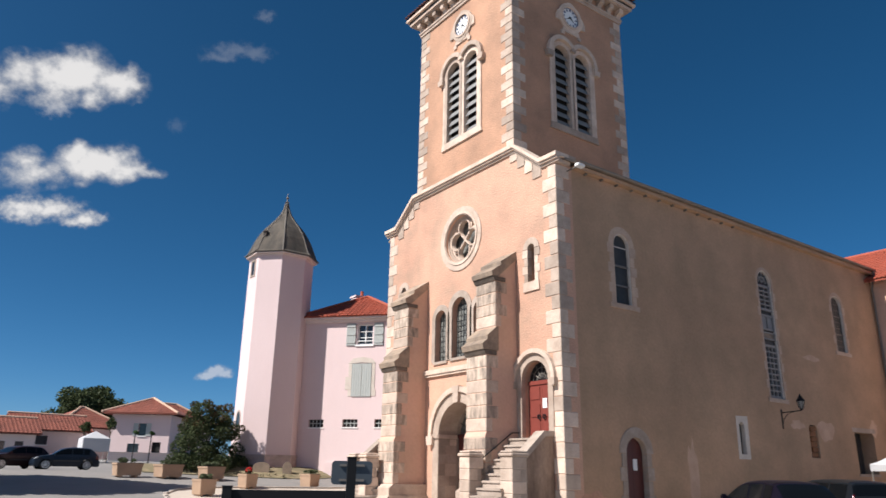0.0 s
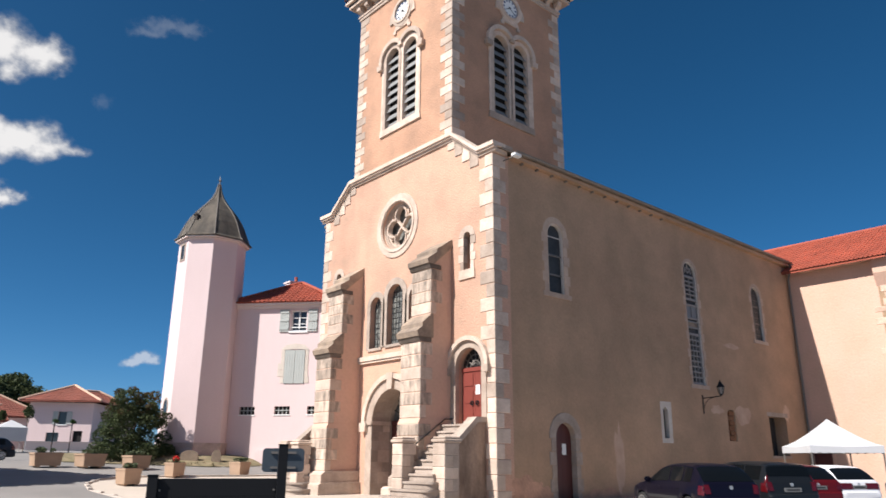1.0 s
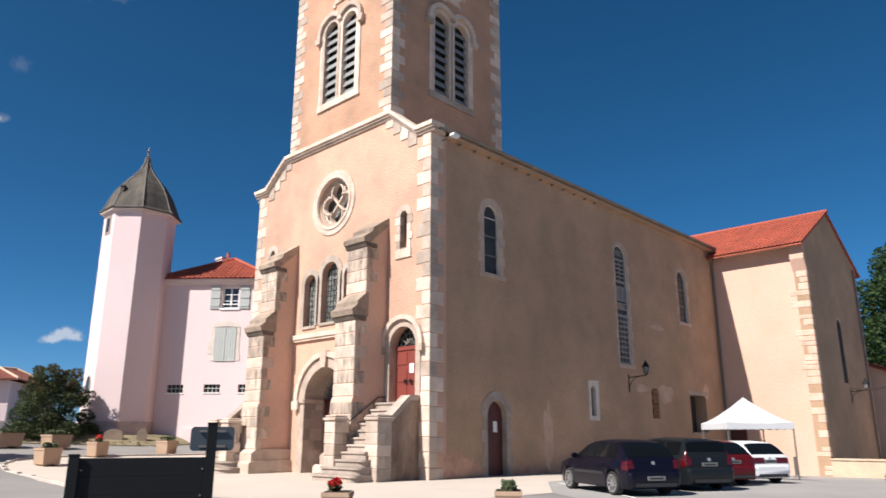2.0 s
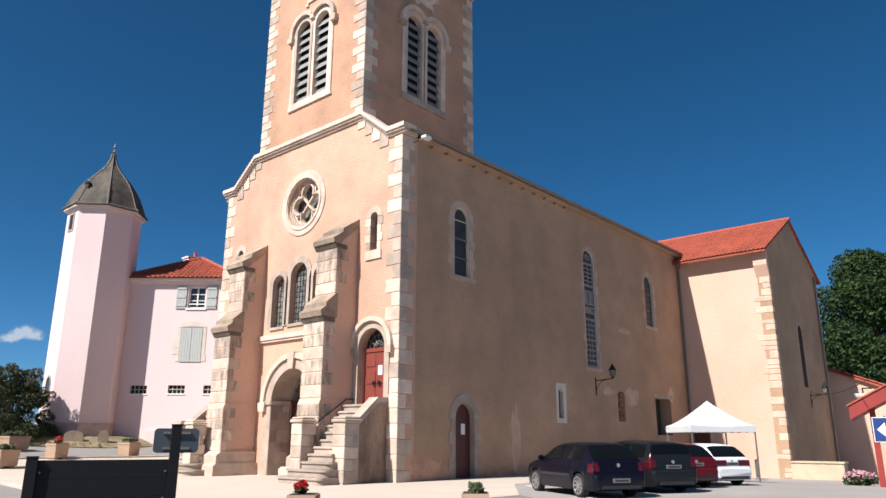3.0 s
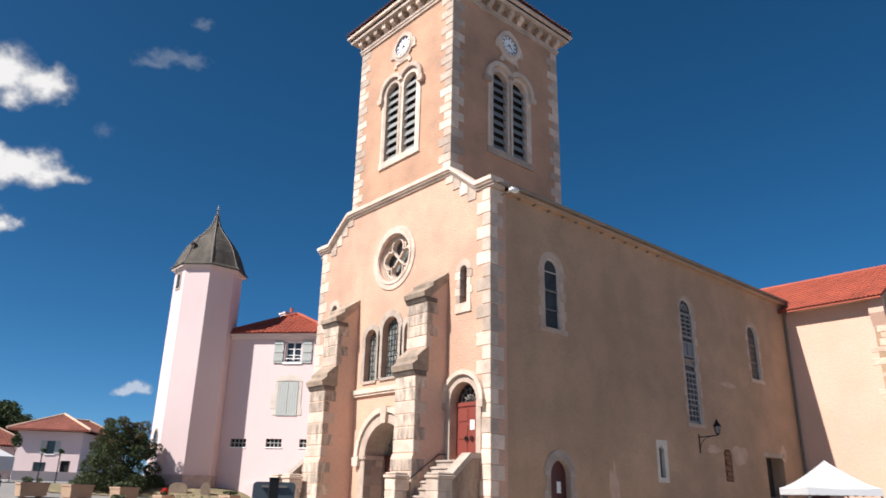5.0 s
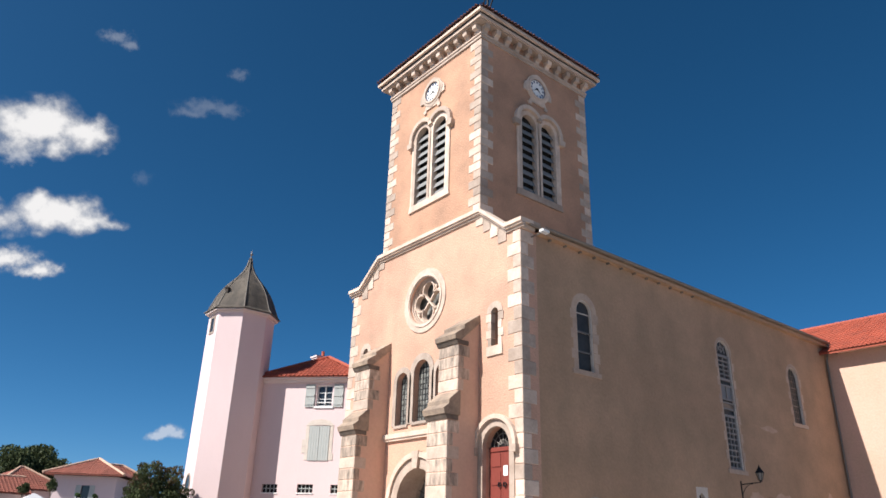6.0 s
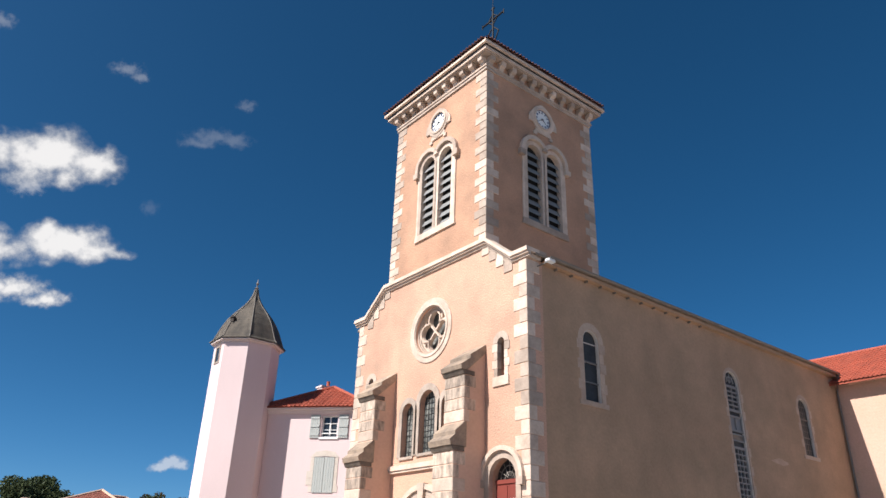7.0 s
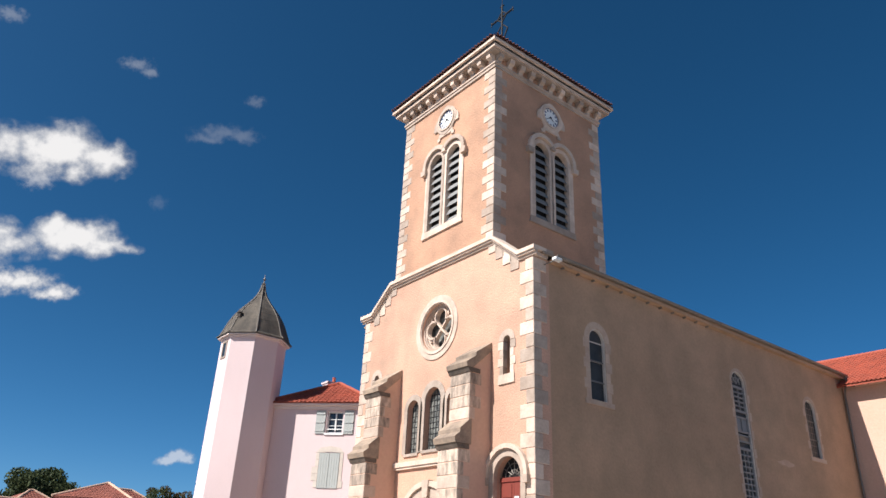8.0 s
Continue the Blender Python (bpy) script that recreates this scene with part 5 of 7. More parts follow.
ptower = thing("pink_tower", TC[0], TC[1], 1.2, "tall octagonal pink rendered stair tower with bell-shaped slate roof", "tower")
R8 = 2.2


def octagon(r):
    return [(TC[0] + r * math.cos(radians(22.5 + 45 * i)), TC[1] + r * math.sin(radians(22.5 + 45 * i))) for i in range(8)]


bm = bmesh.new()
prism(bm, [octagon(R8)], 2.35, 15.62, Matrix.Identity(4))
part("wall", bm, PINK, ptower)
bm = bmesh.new()
prism(bm, [octagon(R8 + 0.06)], 0.6, 2.2, Matrix.Identity(4))
prism(bm, [octagon(R8 + 0.12)], 2.2, 2.35, Matrix.Identity(4))
part("plinth", bm, STAINED, ptower, "stained damp foot of the tower")
bm = bmesh.new()
prism(bm, [octagon(R8 + 0.07)], 15.42, 15.53, Matrix.Identity(4))
part("cornice", bm, PALEWALL, ptower)
bm = bmesh.new()
prof = [(2.56, 15.66), (2.36, 15.84), (2.17, 16.3), (1.92, 16.92), (1.66, 17.4), (1.34, 17.86), (1.00, 18.25), (0.67, 18.62), (0.36, 19.07), (0.17, 19.53), (0.09, 19.95)]
rings = [[bm.verts.new((TC[0] + r * math.cos(radians(22.5 + 45 * i)), TC[1] + r * math.sin(radians(22.5 + 45 * i)), z)) for i in range(8)] for r, z in [(2.50, 15.6)] + prof]
for a, b in zip(rings, rings[1:]):
    for i in range(8):
        bm.faces.new((a[i], a[(i + 1) % 8], b[(i + 1) % 8], b[i]))
bm.faces.new(list(reversed(rings[0])))
bm.faces.new(rings[-1])
troof = part("roof", bm, SLATE, ptower)
# slate courses stand a little proud of one another
bm = bmesh.new()
rs = random.Random(12)
for k in range(28):
    z = 15.7 + k * 0.155
    for j in range(len(prof) - 1):
        if prof[j][1] <= z < prof[j + 1][1]:
            f_ = (z - prof[j][1]) / (prof[j + 1][1] - prof[j][1])
            r0 = prof[j][0] + (prof[j + 1][0] - prof[j][0]) * f_ + 0.02
            r1 = r0 + (prof[j + 1][0] - prof[j][0]) / (prof[j + 1][1] - prof[j][1]) * 0.155 - 0.012
    for i in range(8):
        a0, a1 = radians(22.5 + 45 * i), radians(67.5 + 45 * i)
        nn = max(2, int(r0 / 0.3))
        for q in range(nn):
            g0, g1 = q / nn + 0.003, (q + 1) / nn - 0.003
            jig = rs.uniform(0, 0.008)

            def at(r, g, zz):
                return bm.verts.new((TC[0] + (r + jig) * (math.cos(a0) * (1 - g) + math.cos(a1) * g), TC[1] + (r + jig) * (math.sin(a0) * (1 - g) + math.sin(a1) * g), zz))
            bm.faces.new((at(r0, g0, z), at(r0, g1, z), at(r1, g1, z + 0.155), at(r1, g0, z + 0.155)))
part("slate_covering", bm, SLATE, troof)["kind"] = "stuff"
for i in range(8):
    bm = bmesh.new()
    ca, sa = math.cos(radians(22.5 + 45 * i)), math.sin(radians(22.5 + 45 * i))
    for (r0, z0), (r1, z1) in zip(prof, prof[1:]):
        rod(bm, (TC[0] + (r0 + 0.03) * ca, TC[1] + (r0 + 0.03) * sa, z0), (TC[0] + (r1 + 0.03) * ca, TC[1] + (r1 + 0.03) * sa, z1), 0.036, 6)
    part("hip_roll", bm, HIPLEAD, troof, "pale weathered lead hip")
bm = bmesh.new()
prism(bm, [octagon(2.48), octagon(R8 - 0.1)], 15.54, 15.6, Matrix.Identity(4))
part("eaves_soffit", bm, PALEWALL, troof)
bm = bmesh.new()
lathe(bm, [(0.12, 19.7), (0.07, 19.95), (0.15, 20.05), (0.05, 20.15), (0.04, 20.3), (0.12, 20.4), (0.04, 20.5), (0.015, 20.75)], 10, (TC[0], TC[1], 0))
part("finial", bm, ZINC, ptower, "zinc finial", smooth=True)
bm = bmesh.new()
dx, dy = math.cos(radians(205)), math.sin(radians(205))
M = Matrix.Translation((TC[0] + 1.84 * dx, TC[1] + 1.84 * dy, 17.05)) @ pose(0, 0, 0, 0, 0, 205)
box(bm, -0.4, 0.12, -0.13, 0.13, -0.15, 0.16, M)
prism(bm, [[(-0.18, 0.16), (0.18, 0.16), (0.0, 0.32)]], -0.45, 0.18, M @ Matrix(((0, 0, 1, 0), (1, 0, 0, 0), (0, 1, 0, 0), (0, 0, 0, 1))))
part("roof_vent", bm, DARKWOOD_SHADE, troof)
# small windows on the faces
for ang, z0, w, h in ((180, 14.2, 0.5, 0.95), (180, 3.95, 0.6, 1.05)):
    M = Matrix.Translation((TC[0], TC[1], 0)) @ pose(0, 0, 0, 0, 0, ang)
    ap = R8 * math.cos(radians(22.5))
    FM = M @ Matrix(((0, 0, 1, ap), (1, 0, 0, 0), (0, 1, 0, 0), (0, 0, 0, 1)))
    if z0 < 5:
        hole, rim = ([(f * w / 2 * math.cos(math.pi * i / 12), z0 + h / 2 + f * h / 2 * math.sin(math.pi * i / 12)) for i in range(24)] for f in (1.0, 1.22))
    else:
        hole, rim = rect(-w / 2, w / 2, z0, z0 + h), rect(-w / 2 - 0.14, w / 2 + 0.14, z0 - 0.14, z0 + h + 0.14)
    bm = bmesh.new()
    prism(bm, [rim, hole], -0.05, 0.04, FM)
    part("window_surround", bm, GREYSTONE, ptower)
    bm = bmesh.new()
    prism(bm, [hole], 0.0, 0.008, FM)
    part("pane", bm, GLASS, ptower)


# ---- trees and shrubs ----
def leaf_material(name, c0, c1):
    m = bpy.data.materials.new(name)
    m.use_nodes = True
    n, l = m.node_tree.nodes, m.node_tree.links
    geo = n.new("ShaderNodeNewGeometry")
    ramp = n.new("ShaderNodeMix")
    ramp.data_type = "RGBA"
    ramp.inputs["A"].default_value = (*c0, 1)
    ramp.inputs["B"].default_value = (*c1, 1)
    l.new(geo.outputs["Random Per Island"], ramp.inputs["Factor"])
    b = n["Principled BSDF"]
    l.new(ramp.outputs["Result"], b.inputs["Base Color"])
    b.inputs["Roughness"].default_value = 0.6
    b.inputs["Specular IOR Level"].default_value = 0.12
    tr = n.new("ShaderNodeBsdfTranslucent")
    l.new(ramp.outputs["Result"], tr.inputs["Color"])
    mx = n.new("ShaderNodeMixShader")
    mx.inputs["Fac"].default_value = 0.25
    l.new(b.outputs["BSDF"], mx.inputs[1])
    l.new(tr.outputs["BSDF"], mx.inputs[2])
    l.new(mx.outputs["Shader"], n["Material Output"].inputs["Surface"])
    return m


LEAF = leaf_material("green_leaves", (0.025, 0.055, 0.018), (0.075, 0.13, 0.035))
LEAF_DARK = leaf_material("dark_leaves", (0.018, 0.035, 0.014), (0.05, 0.085, 0.028))
LEAF_DUSK = leaf_material("dusky_leaves", (0.03, 0.045, 0.022), (0.095, 0.115, 0.05))
LEAF_RED = leaf_material("reddish_leaves", (0.10, 0.05, 0.03), (0.07, 0.085, 0.03))
PETAL_RED = leaf_material("red_petals", (0.45, 0.02, 0.02), (0.6, 0.05, 0.04))
PETAL_PINK = leaf_material("pink_petals", (0.55, 0.25, 0.32), (0.7, 0.45, 0.5))
LEAF_LIGHT = leaf_material("grey_green_leaves", (0.07, 0.09, 0.045), (0.14, 0.16, 0.09))
BARK = material("bark", (0.09, 0.065, 0.045), 0.95, 0.2, 3.0, 15.0, 0.6)


def leaf_cloud(name, blobs, count, size, mat, seed, parent, z_min=None):
    """Many small leaves on and in a set of lumps (x, y, z, radius)."""
    rnd = np.random.RandomState(seed)
    w = np.array([b[3] ** 2 for b in blobs])
    pick = rnd.choice(len(blobs), count, p=w / w.sum())
    bl = np.array(blobs)[pick]
    d = rnd.normal(size=(count, 3))
    d /= np.linalg.norm(d, axis=1)[:, None]
    r = bl[:, 3] * (0.62 + 0.42 * rnd.rand(count) ** 0.7)
    p = bl[:, :3] + d * r[:, None] * np.array([1, 1, 0.85])
    if z_min is not None:
        p[:, 2] = np.maximum(p[:, 2], z_min + rnd.rand(count) * 0.2)
    a = rnd.normal(size=(count, 3)) * 0.7 + d * 0.2
    a /= np.linalg.norm(a, axis=1)[:, None]
    b = np.cross(a, rnd.normal(size=(count, 3)))
    b /= np.linalg.norm(b, axis=1)[:, None]
    s = size * (0.6 + 0.8 * rnd.rand(count))[:, None]
    v = np.stack([p - a * s, p + b * s * 0.5, p + a * s, p - b * s * 0.5], 1).reshape(-1, 3)
    me = bpy.data.meshes.new(name)
    me.from_pydata(v.tolist(), [], [(4 * i, 4 * i + 1, 4 * i + 2, 4 * i + 3) for i in range(count)])
    me.materials.append(mat)
    ob = new(name, me)
    ob.parent = parent
    ob.matrix_parent_inverse = parent.matrix_basis.inverted()
    return ob


def tree(name, x, y, height, spread_, trunk, label, mat, seed, leaves=6000, size=0.3, low=0.35):
    z = ground_z(x, y)
    t = thing(name, x, y, z, label, "tree")
    rnd = random.Random(seed)
    bm = bmesh.new()
    top = Vector((x + rnd.uniform(-0.3, 0.3), y + rnd.uniform(-0.3, 0.3), z + height * 0.7))
    rod(bm, (x, y, z - 0.3), (x, y, z + height * low), trunk, 9, trunk * 0.75)
    rod(bm, (x, y, z + height * low), top, trunk * 0.75, 8, trunk * 0.2)
    blobs = [(top.x, top.y, z + height * 0.82, spread_ * 0.42)]
    for k in range(26):
        a = 2 * math.pi * k / 26 * 4.4 + rnd.uniform(-0.3, 0.3)
        f = rnd.uniform(0.0, 1.0)
        zz = z + height * (low + 0.08 + (0.86 - low) * f)
        rr_ = spread_ * (0.78 * math.sin(math.pi * min(0.95, 0.25 + 0.7 * f)) ** 0.8) * rnd.uniform(0.55, 0.95)
        end = Vector((x + rr_ * math.cos(a), y + rr_ * math.sin(a), zz))
        rod(bm, (x, y, z + height * (low * 0.8 + 0.3 * f)), end, trunk * 0.2, 6, trunk * 0.05)
        blobs.append((end.x, end.y, end.z, spread_ * rnd.uniform(0.24, 0.44)))
    part("trunk", bm, BARK, t)
    leaf_cloud("crown", blobs, leaves, size, mat, seed, t)
    return t


def shrub(name, x, y, blobs, count, size, mat, label, seed, extra=None, category="shrub"):
    z = ground_z(x, y)
    t = thing(name, x, y, z, label, category)
    rnd = random.Random(seed)
    bm = bmesh.new()
    for bx, by, bz, br in blobs:
        rod(bm, (x + rnd.uniform(-0.2, 0.2), y + rnd.uniform(-0.2, 0.2), z - 0.1), (x + bx, y + by, z + bz), 0.05, 6, 0.015)
    part("stems", bm, BARK, t)
    leaf_cloud("foliage", [(x + a, y + b, z + c_, r) for a, b, c_, r in blobs], count, size, mat, seed, t, z)
    if extra:
        leaf_cloud("young_growth", [(x + a, y + b, z + c_, r) for a, b, c_, r in extra[0]], extra[1], size, extra[2], seed + 1, t, z)
    return t


def polar(az, d):
    """A spot by its bearing from the viewpoint."""
    return EYE[0] - d * math.sin(radians(az)), EYE[1] + d * math.cos(radians(az))


bx, by = polar(-18.4, 47.0)
lumps, shoots = [], []
rb_ = random.Random(52)
for k in range(34):
    a = k * 2.4
    f = (k + 0.5) / 34
    r = 2.3 * (1 - 0.5 * f ** 1.8) * math.sqrt(rb_.uniform(0.1, 1.0))
    lumps.append((r * math.cos(a), 0.7 * r * math.sin(a), 0.45 + 3.0 * f + rb_.uniform(-0.25, 0.25), rb_.uniform(0.32, 0.72)))
for k in range(12):
    a = 2 * math.pi * k / 12
    lumps.append((2.0 * math.cos(a), 1.2 * math.sin(a), rb_.uniform(0.35, 0.8), rb_.uniform(0.45, 0.65)))
for k in range(26):
    a = k * 2.4
    r = rb_.uniform(0.1, 2.1)
    shoots.append((r * math.cos(a), 0.7 * r * math.sin(a), 4.3 - 0.6 * r + rb_.uniform(-0.5, 0.35), rb_.uniform(0.14, 0.34)))
shrub("bush", bx, by, lumps, 27000, 0.065, LEAF_DUSK, "large unkempt dark green bush with reddish shoots beside the pink tower", 5, (shoots, 2600, LEAF_RED))
x, y = polar(-8.9, 128)
tree("tree", x, y, 10.3, 4.6, 0.4, "broad dark green tree behind the low houses", LEAF_DUSK, 21, 7000, 0.26)
x, y = polar(-10.5, 132)
tree("tree", x, y, 11.3, 5.0, 0.4, "tall dark green tree behind the red roofs", LEAF_DUSK, 22, 7500, 0.26)
x, y = polar(-80.6, 86)
tree("tree", x, y, 22.0, 7.6, 0.6, "tall leafy green tree behind the transept", LEAF_DARK, 31, 42000, 0.22, 0.1)
x, y = polar(-85.0, 92)
tree("tree", x, y, 19.5, 7.6, 0.6, "tall leafy green tree behind the low roofs", LEAF, 32, 20000, 0.22, 0.1)
x, y = polar(-78.4, 92)
tree("tree", x, y, 15.0, 6.5, 0.5, "leafy dark green tree in the shade of taller ones", LEAF_DARK, 33, 16000, 0.22, 0.06)
for az, d, h in ((-9.9, 82, 3.9), (-11.55, 80, 4.4)):
    x, y = polar(az, d)
    tree("street_tree", x, y, h, 0.6, 0.05, "small clipped street tree with a round crown", LEAF_DUSK, int(-az * 7), 600, 0.11, 0.66)


# an unseen dense tree added west of the square to cast the road's shade
cxn, cyn = -23.9, 20.6
zc = ground_z(cxn, cyn)
con = thing("shade_tree", cxn, cyn, zc, "tall dense green tree added out of view to shade the road", "tree")
bm = bmesh.new()
rod(bm, (cxn, cyn, zc - 0.3), (cxn, cyn, zc + 15.5), 0.4, 9, 0.04)
rc = random.Random(77)
crown = []
for k in range(220):
    f = (k + 0.5) / 220
    r = 4.7 * min(1.0, 0.30 + 1.55 * (1 - f))
    a = k * 2.399
    q = rc.uniform(0.0, 1.0) ** 0.5 * 0.82 * r
    crown.append((cxn + q * math.cos(a), cyn + q * math.sin(a), zc + 2.6 + 13.6 * f, max(0.5, 0.26 * r)))
    if k % 9 == 0:
        rod(bm, (cxn, cyn, zc + 1.8 + 12 * f), crown[-1][:3], 0.09, 6, 0.02)
part("trunk", bm, BARK, con)
leaf_cloud("crown", crown, 36000, 0.32, LEAF_DARK, 78, con)

tufts = thing("grass_tufts", -1.5, 23.6, ground_z(-1.5, 23.6), "ragged dry grass and weeds along the verge", "grass", kind="stuff")
rg_ = random.Random(63)
spots = []
for k in range(80):
    gx = rg_.uniform(-5.2, 2.6)
    gy = float(np.interp(gx, [p[0] for p in VERGE], [p[1] for p in VERGE])) + rg_.uniform(0.1, 2.0)
    spots.append((gx, gy, ground_z(gx, gy) + 0.12, rg_.uniform(0.06, 0.15)))
leaf_cloud("blades", spots, 1100, 0.06, GRASS, 64, tufts, 0.9)

# ---- distant houses ----
def far_house(az, d, width, depth, base, eave, ridge, turn, label, hip=True, openings=(), wall=PALEWALL, over=0.5):
    """A house with a tiled roof; openings (u, z, w, h, material, name) on its front."""
    x, y = polar(az, d)
    h = thing("house", x, y, base, label, "house", turn=turn)
    M = pose(x, y, base, 0, 0, turn)
    FM = M @ Matrix(((1, 0, 0, 0), (0, 0, -1, 0), (0, 1, 0, 0), (0, 0, 0, 1)))
    e, r = eave - base, ridge - base
    bm = bmesh.new()
    hol = [rect(u - w / 2, u + w / 2, z, z + hh_) for u, z, w, hh_, _, _ in openings]
    prism(bm, [rect(-width / 2, width / 2, -1.5, e)] + hol, -0.4, 0.0, FM)
    box(bm, -width / 2, -width / 2 + 0.4, 0.402, depth, -1.5, e, M)
    box(bm, width / 2 - 0.4, width / 2, 0.402, depth, -1.5, e, M)
    box(bm, -width / 2 + 0.402, width / 2 - 0.402, depth - 0.4, depth, -1.5, e, M)
    if not hip:
        for s in (-1, 1):
            prism(bm, [[(0.0, e), (depth, e), (depth / 2, r - 0.15)]], -0.2, 0.2, M @ Matrix(((0, 0, 1, s * (width / 2 - 0.2)), (1, 0, 0, 0), (0, 1, 0, 0), (0, 0, 0, 1))))
    part("wall", bm, wall, h)
    o = over
    inset = depth / 2 if hip else -o
    c4 = [M @ Vector(p) for p in ((-width / 2 - o, -o, e), (width / 2 + o, -o, e), (width / 2 + o, depth + o, e), (-width / 2 - o, depth + o, e))]
    a = M @ Vector((max(-width / 2 + inset, -width / 2 - o) if width / 2 > inset else -0.05, depth / 2, r))
    b = M @ Vector((min(width / 2 - inset, width / 2 + o) if width / 2 > inset else 0.05, depth / 2, r))
    bm = bmesh.new()
    for pts in ([c4[0], c4[1], b, a], [c4[1], c4[2], b], [c4[2], c4[3], a, b], [c4[3], c4[0], a]):
        slab(bm, [p + Vector((0, 0, 0.14)) for p in pts], 0.12)
    rf = part("roof", bm, FARTILE, h)
    bm = bmesh.new()
    lines = [(a, b)] + ([(c4[0], a), (c4[1], b)] if hip else [])
    for p, q in lines:
        rod(bm, p + Vector((0, 0, 0.2)), q + Vector((0, 0, 0.2)), 0.15, 7)
    part_each("ridge_tiles", bm, REPAIR, rf, "pale mortared ridge tiles")
    bm = bmesh.new()
    upv = (a + b) / 2 - (c4[0] + c4[1]) / 2
    ln, sl = (c4[1] - c4[0]).length, upv.length
    run = max(0.01, (a - c4[0]).dot((c4[1] - c4[0]).normalized()))
    tile_slope(bm, c4[0] + Vector((0, 0, 0.16)), c4[1] - c4[0], upv, ln, sl, cut=(lambda u: (0.0, sl * min(1.0, u / run, (ln - u) / run))) if hip else None, pitch=0.4, course=0.5, amp=0.045, per=4)
    part("roof_tiles", bm, FARTILE, rf)
    for u, z, w, hh_, mat, nm in openings:
        bm = bmesh.new()
        prism(bm, [rect(u - w / 2, u + w / 2, z, z + hh_)], -0.3, -0.2, FM)
        wn_ = part(nm, bm, mat, h)
        bm = bmesh.new()
        prism(bm, [rect(u - w / 2 - 0.08, u + w / 2 + 0.08, z - 0.12, z)], -0.1, 0.08, FM)
        part("sill", bm, WHITE, wn_)
        if nm == "window" and w < 1.3:
            for s in (-1, 1):
                bm = bmesh.new()
                q0, q1 = sorted((u + s * w / 2, u + s * (w / 2 + 0.55)))
                prism(bm, [rect(q0, q1, z, z + hh_)], 0.02, 0.06, FM)
                part("shutter", bm, SHUTTER, wn_)
    return h


far_house(-13.5, 92, 6.7, 6.8, 2.2, 7.3, 9.3, -31, "two-storey pale pink house with red hipped roof", True,
          [(0.2, 2.7, 0.9, 1.4, GLASS, "window"), (-0.6, 0.1, 1.3, 1.7, GLASS, "window"), (2.0, 0.1, 1.0, 1.9, DARK, "door")], PINK, 0.95)
far_house(-16.2, 97, 8.6, 7.0, 2.3, 6.6, 9.1, 10, "pale pink house wing with red tile roof behind the bush", True,
          [(-1.2, 0.2, 1.3, 2.1, DARK, "door"), (0.8, 3.0, 1.0, 1.1, GLASS, "window")], PINK)
far_house(-10.4, 104, 8.5, 8.0, 2.4, 6.0, 8.7, 14, "low house with a steep red tile roof", True, [(1.2, 1.9, 0.9, 0.6, GLASS, "hatch"), (-2.2, 0.1, 1.0, 2.0, DARK, "door")])
far_house(-7.9, 96, 7.6, 7.0, 2.0, 5.2, 7.1, 5, "low white house with orange red gabled roof", False, [(-1.4, 1.7, 2.0, 1.0, GLASS, "hatch")])
far_house(-3.9, 88, 9.5, 7.0, 1.9, 4.5, 6.2, 4, "long low building with red tile roof and dark windows", False,
          [(3.3, 0.3, 0.8, 1.6, GLASS, "hatch"), (1.6, 0.3, 0.8, 1.6, GLASS, "hatch"), (-0.4, 0.3, 0.8, 1.6, GLASS, "hatch")])
far_house(-0.5, 95, 9.0, 7.0, 1.9, 4.6, 6.4, 0, "low building with red tile roof", False, [(1.5, 0.4, 0.9, 1.5, GLASS, "hatch")])

# a low garden wall before the houses
x0, y0 = polar(-11.6, 86)
x1, y1 = polar(-18.0, 88)
gw = Vector((x1 - x0, y1 - y0, 0))
bm = bmesh.new()
M = Matrix.Translation((x0, y0, 1.6)) @ pose(0, 0, 0, 0, 0, math.degrees(math.atan2(gw.y, gw.x)))
box(bm, 0, gw.length, -0.15, 0.15, 0, 1.25, M)
box(bm, -0.05, gw.length + 0.05, -0.2, 0.2, 1.25, 1.35, M)
ob = new("garden_wall", mesh_of("garden_wall", finish(bm), PALEWALL))
tagged(ob, "low pale rendered garden wall with coping", "wall", kind="structure")

# flower-basket posts
for az, d in ((-13.2, 74), (-14.3, 74), (-16.75, 60)):
    x, y = polar(az, d)
    z = ground_z(x, y)
    t = thing("flower_post", x, y, z, "slender dark post carrying a flower basket", "post", "flower posts")
    bm = bmesh.new()
    rod(bm, (x, y, z - 0.2), (x, y, z + 3.0), 0.05)
    part("pole", bm, IRON, t)
    leaf_cloud("flower_basket", [(x, y, z + 2.95, 0.17), (x + 0.16, y, z + 2.85, 0.14)], 150, 0.08, LEAF, int(-az * 10), t)

# white market parasol and stall far off
x, y = polar(-10.6, 78)
z = ground_z(x, y)
t = thing("stall_tent", x, y, z, "white stall tent in front of the far houses", "tent")
bm = bmesh.new()
v = [bm.verts.new((x + a, y + b, z + 2.2)) for a, b in ((-1.2, -1.2), (1.2, -1.2), (1.2, 1.2), (-1.2, 1.2))] + [bm.verts.new((x, y, z + 2.9))]
for i in range(4):
    bm.faces.new((v[i], v[(i + 1) % 4], v[4]))
for i in range(4):
    a, b = v[i].co, v[(i + 1) % 4].co
    bm.faces.new([bm.verts.new(p) for p in (a, b, b - Vector((0, 0, 1.2)), a - Vector((0, 0, 1.2)))])
part("canopy", bm, CANVAS, t)
for a, b in ((-1.2, -1.2), (1.2, -1.2), (1.2, 1.2), (-1.2, 1.2)):
    bm = bmesh.new()
    rod(bm, (x + a * 0.98, y + b * 0.98, z), (x + a * 0.98, y + b * 0.98, z + 2.2), 0.03)
    part("leg", bm, WHITE, t)


